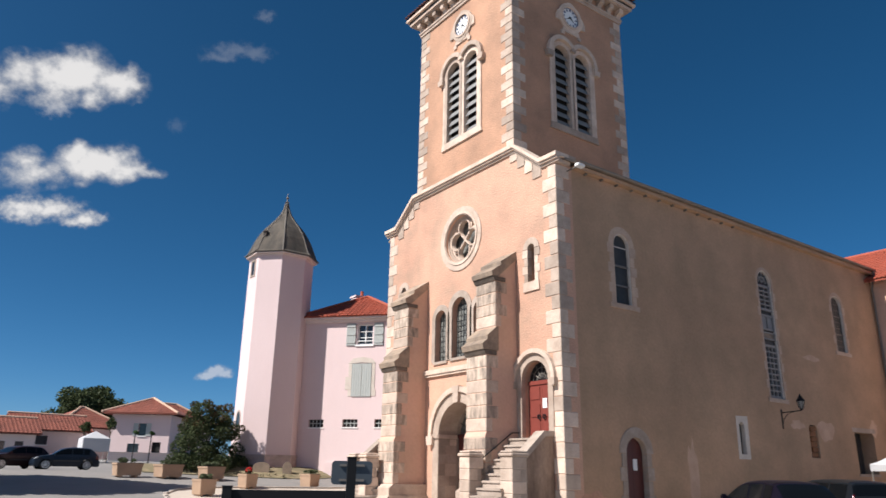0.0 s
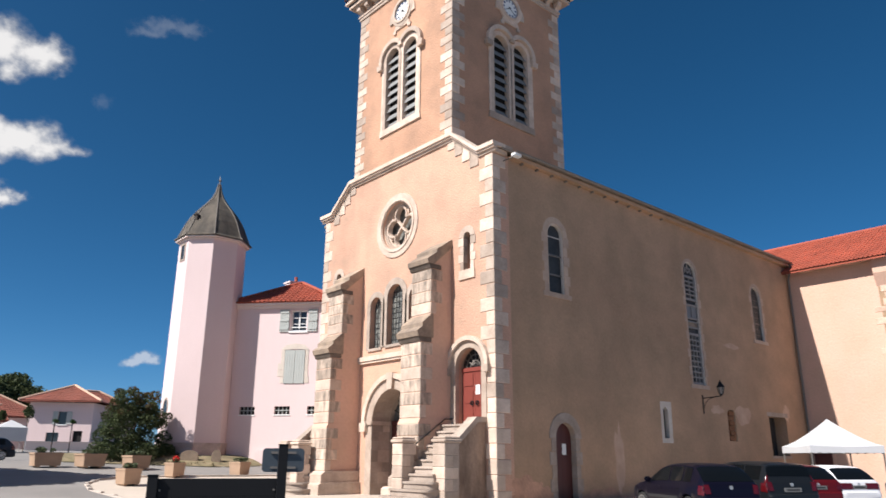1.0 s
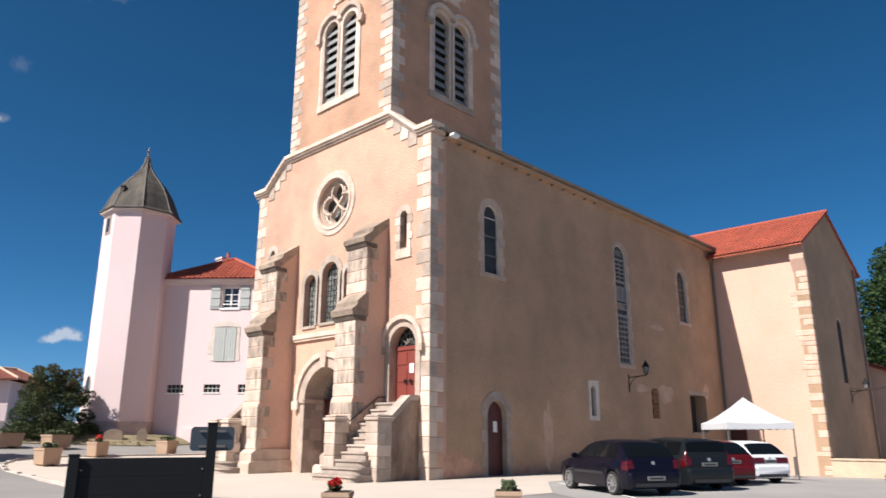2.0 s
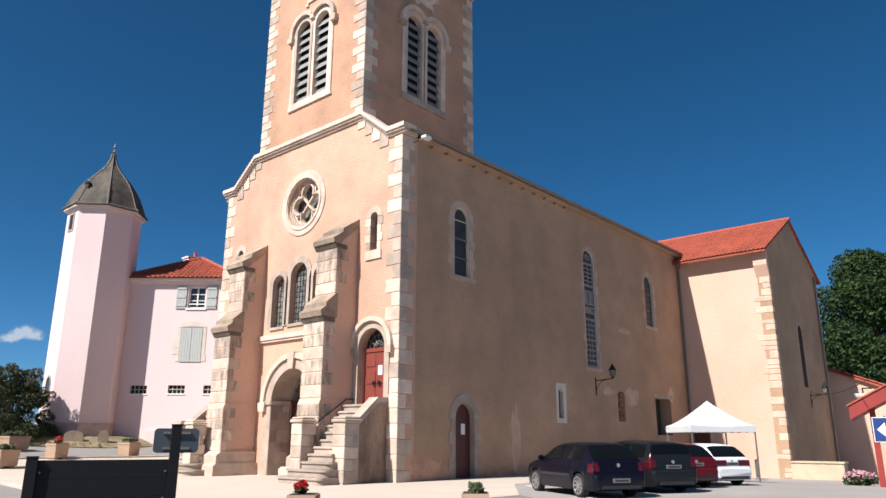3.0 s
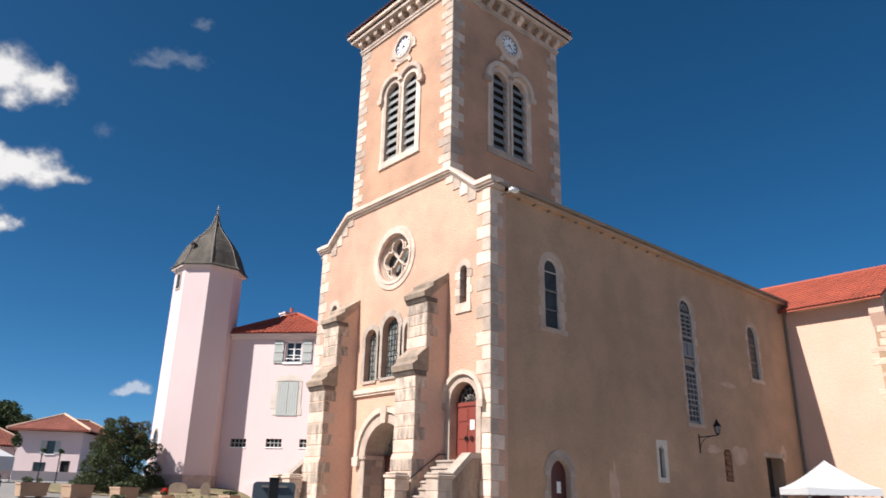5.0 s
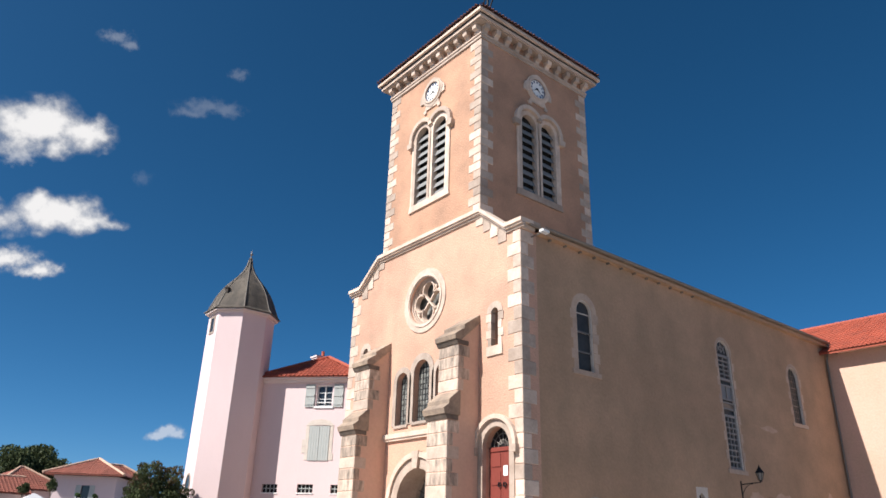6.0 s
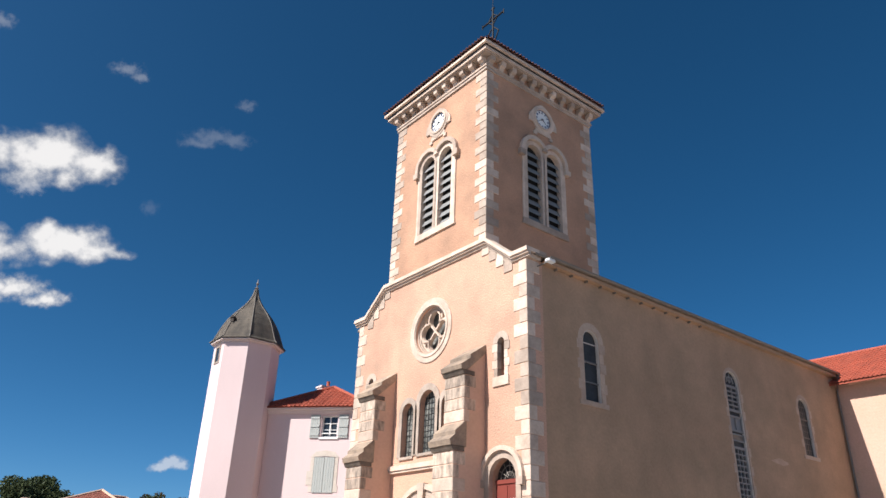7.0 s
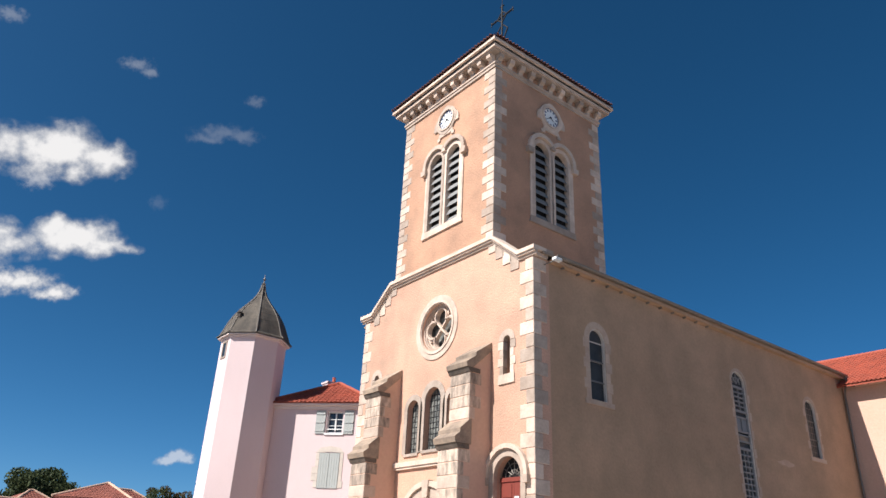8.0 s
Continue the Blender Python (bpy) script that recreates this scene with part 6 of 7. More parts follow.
# ---- cars ----
RUBBER = plain("tyre_rubber", (0.012, 0.012, 0.012), 0.85)
RIM = plain("alloy_rim", (0.55, 0.55, 0.56), 0.3, 0.9)
CARGLASS = plain("car_glass", (0.004, 0.005, 0.006), 0.06, 0.0, 0.16)
TAIL = plain("red_lens", (0.07, 0.003, 0.005), 0.25, 0.0, 0.6)
LENS = plain("clear_lens", (0.6, 0.6, 0.6), 0.1, 0.2, 0.6)
BLACKPLASTIC = plain("black_plastic", (0.02, 0.02, 0.022), 0.6)
PLATE = plain("plate_white", (0.14, 0.14, 0.137), 0.4)


def paint(name, c):
    return plain(name, c, 0.28, 0.0, 0.2, 0.1)


def car(x, y, turn, color, label, length=4.15, height=1.45, width=1.74, roof_back=0.62, low_mount=False, low_plate=False):
    """A parked car lofted from cross-sections: x forward, wheels on the ground. roof_back: how far the roof ends before the tail."""
    z = ground_z(x, y)
    c = thing("car", x, y, z, label, "car", "parked cars", turn=turn)
    M = pose(x, y, z, 0, 0, turn)
    half, L0, L1 = width / 2, -length / 2, length / 2
    wb, wr = length * 0.302, 0.31
    belt = 0.635 * height
    SM = M @ Matrix(((1, 0, 0, 0), (0, 0, 1, 0), (0, 1, 0, 0), (0, 0, 0, 1)))     # (forward, up, across)
    fr = roof_back / length
    estate = roof_back < 0.4
    up_line = [(0.0, 0.33), (0.003, 0.41), (0.016, 0.43), (0.020, 0.455), (0.026, 0.56), (0.034, 0.64), (0.04, 0.665), (0.04 + (fr - 0.04) * 0.5, 0.83), (fr - 0.005, 0.945), (fr + 0.03, 0.975), (0.30, 0.998), (0.40, 1.0), (0.48, 0.985), (0.54, 0.955), (0.57, 0.925),
               (0.65, 0.79), (0.725, 0.665), (0.745, 0.648), (0.84, 0.61), (0.91, 0.565), (0.955, 0.51), (0.98, 0.45), (0.995, 0.37), (1.0, 0.30)]
    plan = [(0.0, 0.80), (0.006, 0.86), (0.03, 0.93), (0.08, 0.975), (0.2, 1.0), (0.8, 1.0), (0.9, 0.965), (0.955, 0.89), (0.985, 0.78), (1.0, 0.64)]

    def along(table, f):
        return float(np.interp(f, [p[0] for p in table], [p[1] for p in table]))

    def floor_line(f):
        u = L0 + f * length
        for w in (-wb, wb):
            if abs(u - w) < 0.36:
                return wr + math.sqrt(0.36 ** 2 - (u - w) ** 2) * 0.98
        return 0.2 + 0.1 * max(0.0, (0.03 - f) / 0.03) + 0.08 * max(0.0, (f - 0.96) / 0.04)

    def section(f):
        """Half a cross-section from sill to roof, as (across, up)."""
        W, zt, zb = half * along(plan, f), height * along(up_line, f), floor_line(f)
        zb = min(zb, zt - 0.10)
        g = min(1.0, max(0.0, (zt - belt) / (height - belt)))
        z1 = max(zb + 0.02, min(0.42 * height, zt - 0.07))
        z2 = max(z1 + 0.015, min(0.56 * height, zt - 0.04))
        z3 = max(z2 + 0.01, min(belt, zt - 0.015))
        return [(W * 0.955, zb), (W, z1), (W * 0.985, z2), (W * (0.945 - 0.02 * g), z3), (W * (0.90 - 0.17 * g), z3 + (zt - z3) * 0.87), (W * (0.78 - 0.17 * g), z3 + (zt - z3) * 0.965), (W * (0.42 - 0.08 * g), z3 + (zt - z3) * 0.992), (0.0, zt)]

    def at(f, k, side):
        """The body's surface at level k (may be fractional) on one side."""
        sec = section(f)
        i = min(int(k), len(sec) - 2)
        q = k - i
        return Vector((L0 + f * length, sec[i][1] * (1 - q) + sec[i + 1][1] * q, side * (sec[i][0] * (1 - q) + sec[i + 1][0] * q)))

    fs = {p[0] for p in up_line} | {p[0] for p in plan} | {i / 40 for i in range(41)}
    for w in (-wb, wb):
        fs |= {(w + 0.362 * math.cos(math.pi * i / 12) - L0) / length for i in range(13)} | {(w + s * 0.366 - L0) / length for s in (-1, 1)}
    fs = sorted(fs)
    bm = bmesh.new()
    rows = []
    for f in fs:
        sec = section(f)
        rows.append([bm.verts.new(SM @ Vector((L0 + f * length, v, -w))) for w, v in sec] + [bm.verts.new(SM @ Vector((L0 + f * length, v, w))) for w, v in reversed(sec[:-1])])
    k = len(rows[0])
    for a, b in zip(rows, rows[1:]):
        for i in range(k):
            bm.faces.new((a[i], a[(i + 1) % k], b[(i + 1) % k], b[i]))
    bm.faces.new(rows[0])
    bm.faces.new(list(reversed(rows[-1])))
    body = part("body", bm, color, c, "", True)

    def patch(bm, f0, f1, k0, k1, side, nf=8, nk=3, lift=0.007):
        """A piece laid on the body's surface between two stations and two levels."""
        grid = []
        for i in range(nf + 1):
            f = f0 + (f1 - f0) * i / nf
            row = []
            for j in range(nk + 1):
                kk = k0 + (k1 - k0) * j / nk
                p = at(f, kk, side)
                df = at(min(1, f + 0.004), kk, side) - at(max(0, f - 0.004), kk, side)
                dk = at(f, min(6.99, kk + 0.05), side) - at(f, max(0, kk - 0.05), side)
                nrm = df.cross(dk)
                nrm = nrm.normalized() if nrm.length > 1e-9 else Vector((0, 1, 0))
                if nrm.z * side < 0 or (abs(nrm.z) < 0.05 and nrm.y < 0):
                    nrm = -nrm
                row.append(bm.verts.new(SM @ (p + nrm * lift)))
            grid.append(row)
        for i in range(nf):
            for j in range(nk):
                bm.faces.new((grid[i][j], grid[i + 1][j], grid[i + 1][j + 1], grid[i][j + 1]))

    for s in (-1, 1):
        for f0, f1 in ((max(fr + 0.02, 0.10), 0.26), (0.275, 0.425), (0.44, 0.665)):
            bm = bmesh.new()
            patch(bm, f0, f1, 3.12, 3.93, s)
            part("side_window", bm, CARGLASS, c, "dark tinted side window", True)
    for name, f0, f1 in (("rear_window", 0.047, fr - 0.008), ("windscreen", 0.58, 0.72)):
        bm = bmesh.new()
        for s in (-1, 1):
            patch(bm, f0, f1, 4.1, 7.0, s, 6, 6)
        bmesh.ops.remove_doubles(bm, verts=bm.verts[:], dist=0.02)
        part(name, bm, CARGLASS, c, "dark car glass", True)
    # wheels
    for wx in (-wb, wb):
        for s in (-1, 1):
            WM = SM @ Matrix.Translation((wx, wr, s * (half - 0.115)))
            bm = bmesh.new()
            ring_r = [(0.2, -0.1), (0.29, -0.1), (wr, -0.07), (wr, 0.07), (0.29, 0.1), (0.2, 0.1)]
            n_ = 24
            rr2 = [[bm.verts.new(WM @ Vector((r * math.cos(2 * math.pi * i / n_), r * math.sin(2 * math.pi * i / n_), d * s))) for i in range(n_)] for r, d in ring_r]
            for a, b in zip(rr2, rr2[1:]):
                for i in range(n_):
                    bm.faces.new((a[i], a[(i + 1) % n_], b[(i + 1) % n_], b[i]))
            tyre = part("wheel", bm, RUBBER, c)
            bm = bmesh.new()
            prism(bm, [circle(0, 0, 0.205, 20)], -0.02 * s, 0.03 * s, WM)
            part("rim_back", bm, BLACKPLASTIC, tyre)
            bm = bmesh.new()
            strip(bm, arc(0, 0, 0.235, 0, 360, 20), arc(0, 0, 0.2, 0, 360, 20), 0.03 * s, 0.102 * s, WM)
            prism(bm, [circle(0, 0, 0.05, 10)], 0.03 * s, 0.095 * s, WM)
            for q in range(9):
                a = 2 * math.pi * q / 9
                d = Vector((math.cos(a), math.sin(a)))
                w_ = Vector((-d.y, d.x)) * 0.02
                prism(bm, [[(d.x * 0.03 - w_.x, d.y * 0.03 - w_.y), (d.x * 0.03 + w_.x, d.y * 0.03 + w_.y), (d.x * 0.21 + w_.x, d.y * 0.21 + w_.y), (d.x * 0.21 - w_.x, d.y * 0.21 - w_.y)]], 0.035 * s, 0.09 * s, WM)
            part("rim", bm, RIM, tyre, "silver alloy rim")
    # lamps, mirrors, handles
    for s in (-1, 1):
        bm = bmesh.new()
        if low_mount:
            patch(bm, 0.0215, 0.031, 3.2, 6.25, s, 3, 5, 0.012)
            patch(bm, 0.0315, 0.075, 1.75, 2.6, s, 4, 2, 0.012)
        else:
            patch(bm, 0.0215, 0.0335, 3.0, 5.05, s, 3, 4, 0.012)
            patch(bm, 0.024, 0.072, 1.3, 2.75, s, 4, 3, 0.012)
        if estate:
            patch(bm, 0.034, 0.05, 2.6, 4.3, s, 4, 4, 0.012)
        part("tail_lamp", bm, TAIL, c)
        bm = bmesh.new()
        patch(bm, 0.925, 0.972, 2.2, 4.4, s, 5, 4, 0.01)
        part("headlamp", bm, LENS, c)
        bm = bmesh.new()
        lo_, hi_ = sorted((s * (half - 0.08), s * (half + 0.12)))
        box(bm, length * 0.17, length * 0.17 + 0.1, lo_, hi_, belt + 0.0, belt + 0.14, M)
        bmesh.ops.bevel(bm, geom=bm.edges[:], offset=0.035, segments=2, affect="EDGES")
        part("wing_mirror", bm, color, c)
        for u in (0.02, -length * 0.215):
            bm = bmesh.new()
            lo_, hi_ = sorted((s * (half - 0.04), s * (half + 0.012)))
            box(bm, u + 0.02, u + 0.2, lo_, hi_, belt - 0.14, belt - 0.11, M)
            part("door_handle", bm, color, c)
        bm = bmesh.new()
        patch(bm, 0.5 + (-wb + 0.42) / length, 0.5 + (wb - 0.42) / length, 0.80, 0.98, s, 8, 1, 0.012)
        part("rub_strip", bm, BLACKPLASTIC, c)
        for f in (0.268, 0.432, 0.70):
            bm = bmesh.new()
            patch(bm, f, f + 0.0018, 0.15, 2.95, s, 1, 8, 0.002)
            part("door_seam", bm, BLACKPLASTIC, c)
    bm = bmesh.new()
    box(bm, L0 - 0.012, L0 + 0.1, -half * 0.72, half * 0.72, 0.24, 0.36, M)
    bmesh.ops.bevel(bm, geom=bm.edges[:], offset=0.02, segments=2, affect="EDGES")
    part("bumper_valance", bm, BLACKPLASTIC, c)
    px0, pz = (L0 - 0.02, 0.41) if low_plate else (L0 + 0.075, 0.69)
    bm = bmesh.new()
    box(bm, px0, px0 + 0.06, -0.26, 0.26, pz, pz + 0.11, M)
    pl = part("number_plate", bm, PLATE, c)
    bm = bmesh.new()
    box(bm, px0 - 0.004, px0 - 0.001, -0.2, 0.2, pz + 0.035, pz + 0.075, M)
    part("plate_bar", bm, BLACKPLASTIC, pl)
    bm = bmesh.new()
    prism(bm, [circle(0, 0, 0.05, 12)], 0.0, 0.03, M @ Matrix(((0, 0, -1, L0 + 0.135), (1, 0, 0, 0), (0, 1, 0, belt - 0.07), (0, 0, 0, 1))))
    part("badge", bm, RIM, c)
    return c


HEAD = 60.6


def parked(wx, wy, turn, color, label, **kw):
    """A car whose right rear wheel stands at (wx, wy)."""
    ln = kw.get("length", 4.15)
    d = pose(0, 0, 0, 0, 0, turn) @ Vector((ln * 0.302, 0.78, 0))
    return car(wx + d.x, wy + d.y, turn, color, label, **kw)


parked(0.35, -8.75, HEAD, paint("midnight_blue_paint", (0.004, 0.0035, 0.009)), "dark blue hatchback parked at an angle to the wall", low_plate=True)
parked(3.2, -9.0, HEAD, paint("slate_grey_paint", (0.009, 0.0105, 0.0125)), "dark grey estate car with tall red rear lamps", length=4.45, height=1.5, roof_back=0.32)
parked(5.75, -8.75, HEAD, paint("dark_red_paint", (0.075, 0.005, 0.007)), "dark red hatchback between two parked cars", length=3.9, height=1.42)
parked(8.25, -8.95, HEAD + 2, paint("white_car_paint", (0.62, 0.62, 0.64)), "white hatchback with wide red rear lamps", length=3.95, height=1.42, low_mount=True)
x, y = polar(-8.95, 56)
car(x, y, 180, paint("navy_paint", (0.009, 0.015, 0.026)), "dark blue hatchback parked across the square", length=4.1, height=1.45)
x, y = polar(-5.9, 57)
car(x, y, 205, paint("wine_paint", (0.02, 0.008, 0.009)), "very dark red car parked across the square", length=4.2, height=1.5)
x, y = polar(-1.6, 58)
car(x, y, 190, paint("grey_paint", (0.1, 0.1, 0.11)), "dark grey car parked across the square", length=4.2, height=1.48)

# ---- pop-up tent by the nave ----
tx, ty = polar(-69.15, 34.5)
tz = ground_z(tx, ty)
tent = thing("gazebo", tx, ty, tz, "white pop-up gazebo with peaked canvas roof", "tent", turn=10)
M = pose(tx, ty, tz, 0, 0, -69.15 + 90 + 23.8)
S = 1.42
TE, TP = 2.32, 3.42
bm = bmesh.new()
corners = [(-S, -S), (S, -S), (S, S), (-S, S)]
for i in range(4):
    a, b = corners[i], corners[(i + 1) % 4]
    n_ = 8
    grid = []
    for r in range(n_ + 1):
        f = r / n_
        zc = TE + (TP - TE) * (f ** 1.35)
        row = []
        for q in range(n_ + 1):
            g = q / n_
            px, py = a[0] * (1 - g) + b[0] * g, a[1] * (1 - g) + b[1] * g
            sag = -0.05 * math.sin(math.pi * g) * (1 - f)
            row.append(bm.verts.new(M @ Vector((px * (1 - f), py * (1 - f), zc + sag))))
        grid.append(row)
    for r in range(n_):
        for q in range(n_):
            bm.faces.new((grid[r][q], grid[r][q + 1], grid[r + 1][q + 1], grid[r + 1][q]))
bmesh.ops.remove_doubles(bm, verts=bm.verts[:], dist=0.003)
part("canopy", bm, CANVAS, tent)
for i in range(4):
    a, b = corners[i], corners[(i + 1) % 4]
    bm = bmesh.new()
    top, low = [], []
    for q in range(17):
        g = q / 16
        px, py = a[0] * (1 - g) + b[0] * g, a[1] * (1 - g) + b[1] * g
        top.append(bm.verts.new(M @ Vector((px, py, TE - 0.05 * math.sin(math.pi * g)))))
        low.append(bm.verts.new(M @ Vector((px * 1.005, py * 1.005, TE - 0.27 - (0.02 if q % 2 else 0.0)))))
    for q in range(16):
        bm.faces.new((top[q], top[q + 1], low[q + 1], low[q]))
    part("valance", bm, CANVAS, tent)
for a in corners:
    bm = bmesh.new()
    box(bm, a[0] * 0.975 - 0.025, a[0] * 0.975 + 0.025, a[1] * 0.975 - 0.025, a[1] * 0.975 + 0.025, 0, TE, M)
    part("leg", bm, ZINC, tent)
for i in range(4):
    a, b = corners[i], corners[(i + 1) % 4]
    bm = bmesh.new()
    for q in range(4):
        g0, g1 = q / 4, (q + 1) / 4
        p0 = [a[k] * (1 - g0) + b[k] * g0 for k in (0, 1)]
        p1 = [a[k] * (1 - g1) + b[k] * g1 for k in (0, 1)]
        rod(bm, M @ Vector((p0[0] * 0.96, p0[1] * 0.96, TE - 0.05)), M @ Vector((p1[0] * 0.96, p1[1] * 0.96, TE - 0.3)), 0.014, 5)
        rod(bm, M @ Vector((p0[0] * 0.96, p0[1] * 0.96, TE - 0.3)), M @ Vector((p1[0] * 0.96, p1[1] * 0.96, TE - 0.05)), 0.014, 5)
    part("truss", bm, ZINC, tent)

# steel crowd barrier by the transept
bx, by = polar(-72.1, 43.5)
bz = ground_z(bx, by)
bar = thing("crowd_barrier", bx, by, bz, "galvanised steel crowd barrier standing by the transept", "barrier")
M = pose(bx, by, bz, 0, 0, 15)
bm = bmesh.new()
for a, b in (((-1, 0, 0.15), (1, 0, 0.15)), ((-1, 0, 1.05), (1, 0, 1.05)), ((-1, 0, 0.0), (-1, 0, 1.05)), ((1, 0, 0.0), (1, 0, 1.05)), ((-1, -0.3, 0.02), (-1, 0.3, 0.02)), ((1, -0.3, 0.02), (1, 0.3, 0.02))):
    rod(bm, M @ Vector(a), M @ Vector(b), 0.022, 6)
part("frame", bm, ZINC, bar)
for k in range(1, 15):
    bm = bmesh.new()
    rod(bm, M @ Vector((-1 + k / 7.5, 0, 0.15)), M @ Vector((-1 + k / 7.5, 0, 1.05)), 0.009, 5)
    part("upright", bm, ZINC, bar)


# ---- planters ----
def planter(x, y, w, d, h, turn, plant, label, seed):
    z = ground_z(x, y) + 0.012
    t = thing("planter", x, y, z, label, "planter", "planters", turn=turn)
    M = pose(x, y, z, 0, 0, turn)
    bm = bmesh.new()
    b0, b1 = 0.92, 1.0
    for (r0, r1, z0, z1) in ((b0, b1, 0.06, h - 0.09), (b1 + 0.05, b1 + 0.05, h - 0.09, h)):
        lo = [bm.verts.new(M @ Vector((sx * w / 2 * r0, sy * d / 2 * r0, z0))) for sx, sy in ((-1, -1), (1, -1), (1, 1), (-1, 1))]
        hi = [bm.verts.new(M @ Vector((sx * w / 2 * r1, sy * d / 2 * r1, z1))) for sx, sy in ((-1, -1), (1, -1), (1, 1), (-1, 1))]
        for i in range(4):
            bm.faces.new((lo[i], lo[(i + 1) % 4], hi[(i + 1) % 4], hi[i]))
        bm.faces.new(list(reversed(lo)))
        bm.faces.new(hi)
    part("box", bm, PLANTERWOOD, t)
    for s in (-1, 1):
        bm = bmesh.new()
        box(bm, s * w * 0.3 - 0.07, s * w * 0.3 + 0.07, -d * 0.4, d * 0.4, -0.01, 0.07, M)
        part("foot", bm, PLANTERWOOD, t)
    bm = bmesh.new()
    box(bm, -w / 2 * 0.93, w / 2 * 0.93, -d / 2 * 0.93, d / 2 * 0.93, h - 0.02, h + 0.012, M)
    part("soil", bm, SOIL, t)
    rnd = random.Random(seed)
    lumps = []
    for k in range(max(4, int(w * 5))):
        p = M @ Vector((rnd.uniform(-w * 0.36, w * 0.36), rnd.uniform(-d * 0.3, d * 0.3), h + rnd.uniform(0.0, 0.16) * min(1.0, w)))
        lumps.append((p.x, p.y, p.z, rnd.uniform(0.09, 0.19) * min(1.0, 0.35 + 0.6 * w)))
    leaf_cloud("leaves", lumps, int(240 * w) + 80, 0.06, LEAF_LIGHT, seed, t, z + h)
    if plant in ("red", "pink"):
        ups = [(a, b, c_ + 0.1, r) for a, b, c_, r in lumps]
        leaf_cloud("flowers", ups, int(260 * w) + 60, 0.06, PETAL_RED if plant == "red" else PETAL_PINK, seed + 1, t, z + h)
    return t


for az, dd, w, turn, plant, seed in ((-25.95, 40.6, 0.82, 25, "green", 1), (-21.4, 38.6, 0.74, 20, "red", 2), (-18.35, 34.5, 0.8, 15, "green", 3), (-13.0, 42.7, 1.35, 8, "green", 4), (-15.75, 42.8, 1.2, 12, "green", 5), (-18.75, 42.6, 1.1, 14, "green", 6)):
    x, y = polar(az, dd)
    planter(x, y, w, 0.7 if w > 1.2 else w * 0.85, 0.7, turn, plant, {"red": "tan planter box with red flowers", "green": "tan planter box with green plants"}[plant] + " on the forecourt", seed)
x, y = polar(-38.55, 15.6)
planter(x, y, 0.55, 0.55, 0.40, 40, "red", "tan planter box overflowing with red flowers", 11)
x, y = polar(-51.6, 15.9)
planter(x, y, 0.62, 0.55, 0.40, 38, "grass", "tan planter box with pale green grassy plants", 12)

# ---- dark boarded screen and road sign ----
P0, P1 = polar(-20.0, 9.3), polar(-29.05, 9.3)
scr = thing("screen_fence", (P0[0] + P1[0]) / 2, (P0[1] + P1[1]) / 2, 0.0, "low anthracite board screen between two dark posts", "fence")
dv = Vector((P1[0] - P0[0], P1[1] - P0[1], 0))
ln = dv.length
M = Matrix.Translation((P0[0], P0[1], 0)) @ pose(0, 0, 0, 0, 0, math.degrees(math.atan2(dv.y, dv.x)))
for k in range(6):
    bm = bmesh.new()
    box(bm, 0.05, ln - 0.04, -0.015, 0.015, 0.06 + 0.203 * k, 0.06 + 0.203 * (k + 1) + 0.003, M)
    bmesh.ops.bevel(bm, geom=bm.edges[:], offset=0.005, segments=1, affect="EDGES")
    part("board", bm, DARKBOARD, scr)
for u, top in ((0.0, 1.31), (ln, 1.67)):
    bm = bmesh.new()
    box(bm, u - 0.055, u + 0.055, -0.055, 0.055, 0, top, M)
    box(bm, u - 0.06, u + 0.06, -0.06, 0.06, top, top + 0.015, M)
    post = part("post", bm, DARKBOARD, scr)
    for k in range(4):
        bm = bmesh.new()
        rod(bm, M @ Vector((u + (0.085 if u < 1 else -0.085), -0.016, 0.25 + 0.3 * k)), M @ Vector((u + (0.085 if u < 1 else -0.085), -0.03, 0.25 + 0.3 * k)), 0.012, 8)
        part("screw", bm, ZINC, post)
sx, sy = polar(-29.1, 9.75)
sign = thing("road_sign", sx, sy, 0, "grey back of a rounded road sign on a steel post", "sign")
M = pose(sx, sy, 0, 0, 0, -29.1)
bm = bmesh.new()
w, z0, z1, r = 0.265, 1.345, 1.64, 0.05
pts = []
for cx_, cz_, a0 in ((w - r, z0 + r, -90), (w - r, z1 - r, 0), (-w + r, z1 - r, 90), (-w + r, z0 + r, 180)):
    pts += [(cx_ + r * math.cos(radians(a0 + 90 * i / 5)), cz_ + r * math.sin(radians(a0 + 90 * i / 5))) for i in range(6)]
SGM = M @ Matrix(((1, 0, 0, 0), (0, 0, -1, 0), (0, 1, 0, 0), (0, 0, 0, 1)))
prism(bm, [pts], -0.012, 0.012, SGM)
part("plate", bm, material("sign_back", (0.07, 0.085, 0.10), 0.4, 0.06, 3.0, 30.0, 0.05, metal=0.4), sign)
for z in (1.40, 1.585):
    bm = bmesh.new()
    box(bm, -0.16, 0.16, -0.045, -0.013, z - 0.014, z + 0.014, M)
    part("bracket", bm, ZINC, sign)
bm = bmesh.new()
rod(bm, (sx, sy, 0.0), (sx, sy, 1.66), 0.028, 10)
part("post", bm, ZINC, sign)


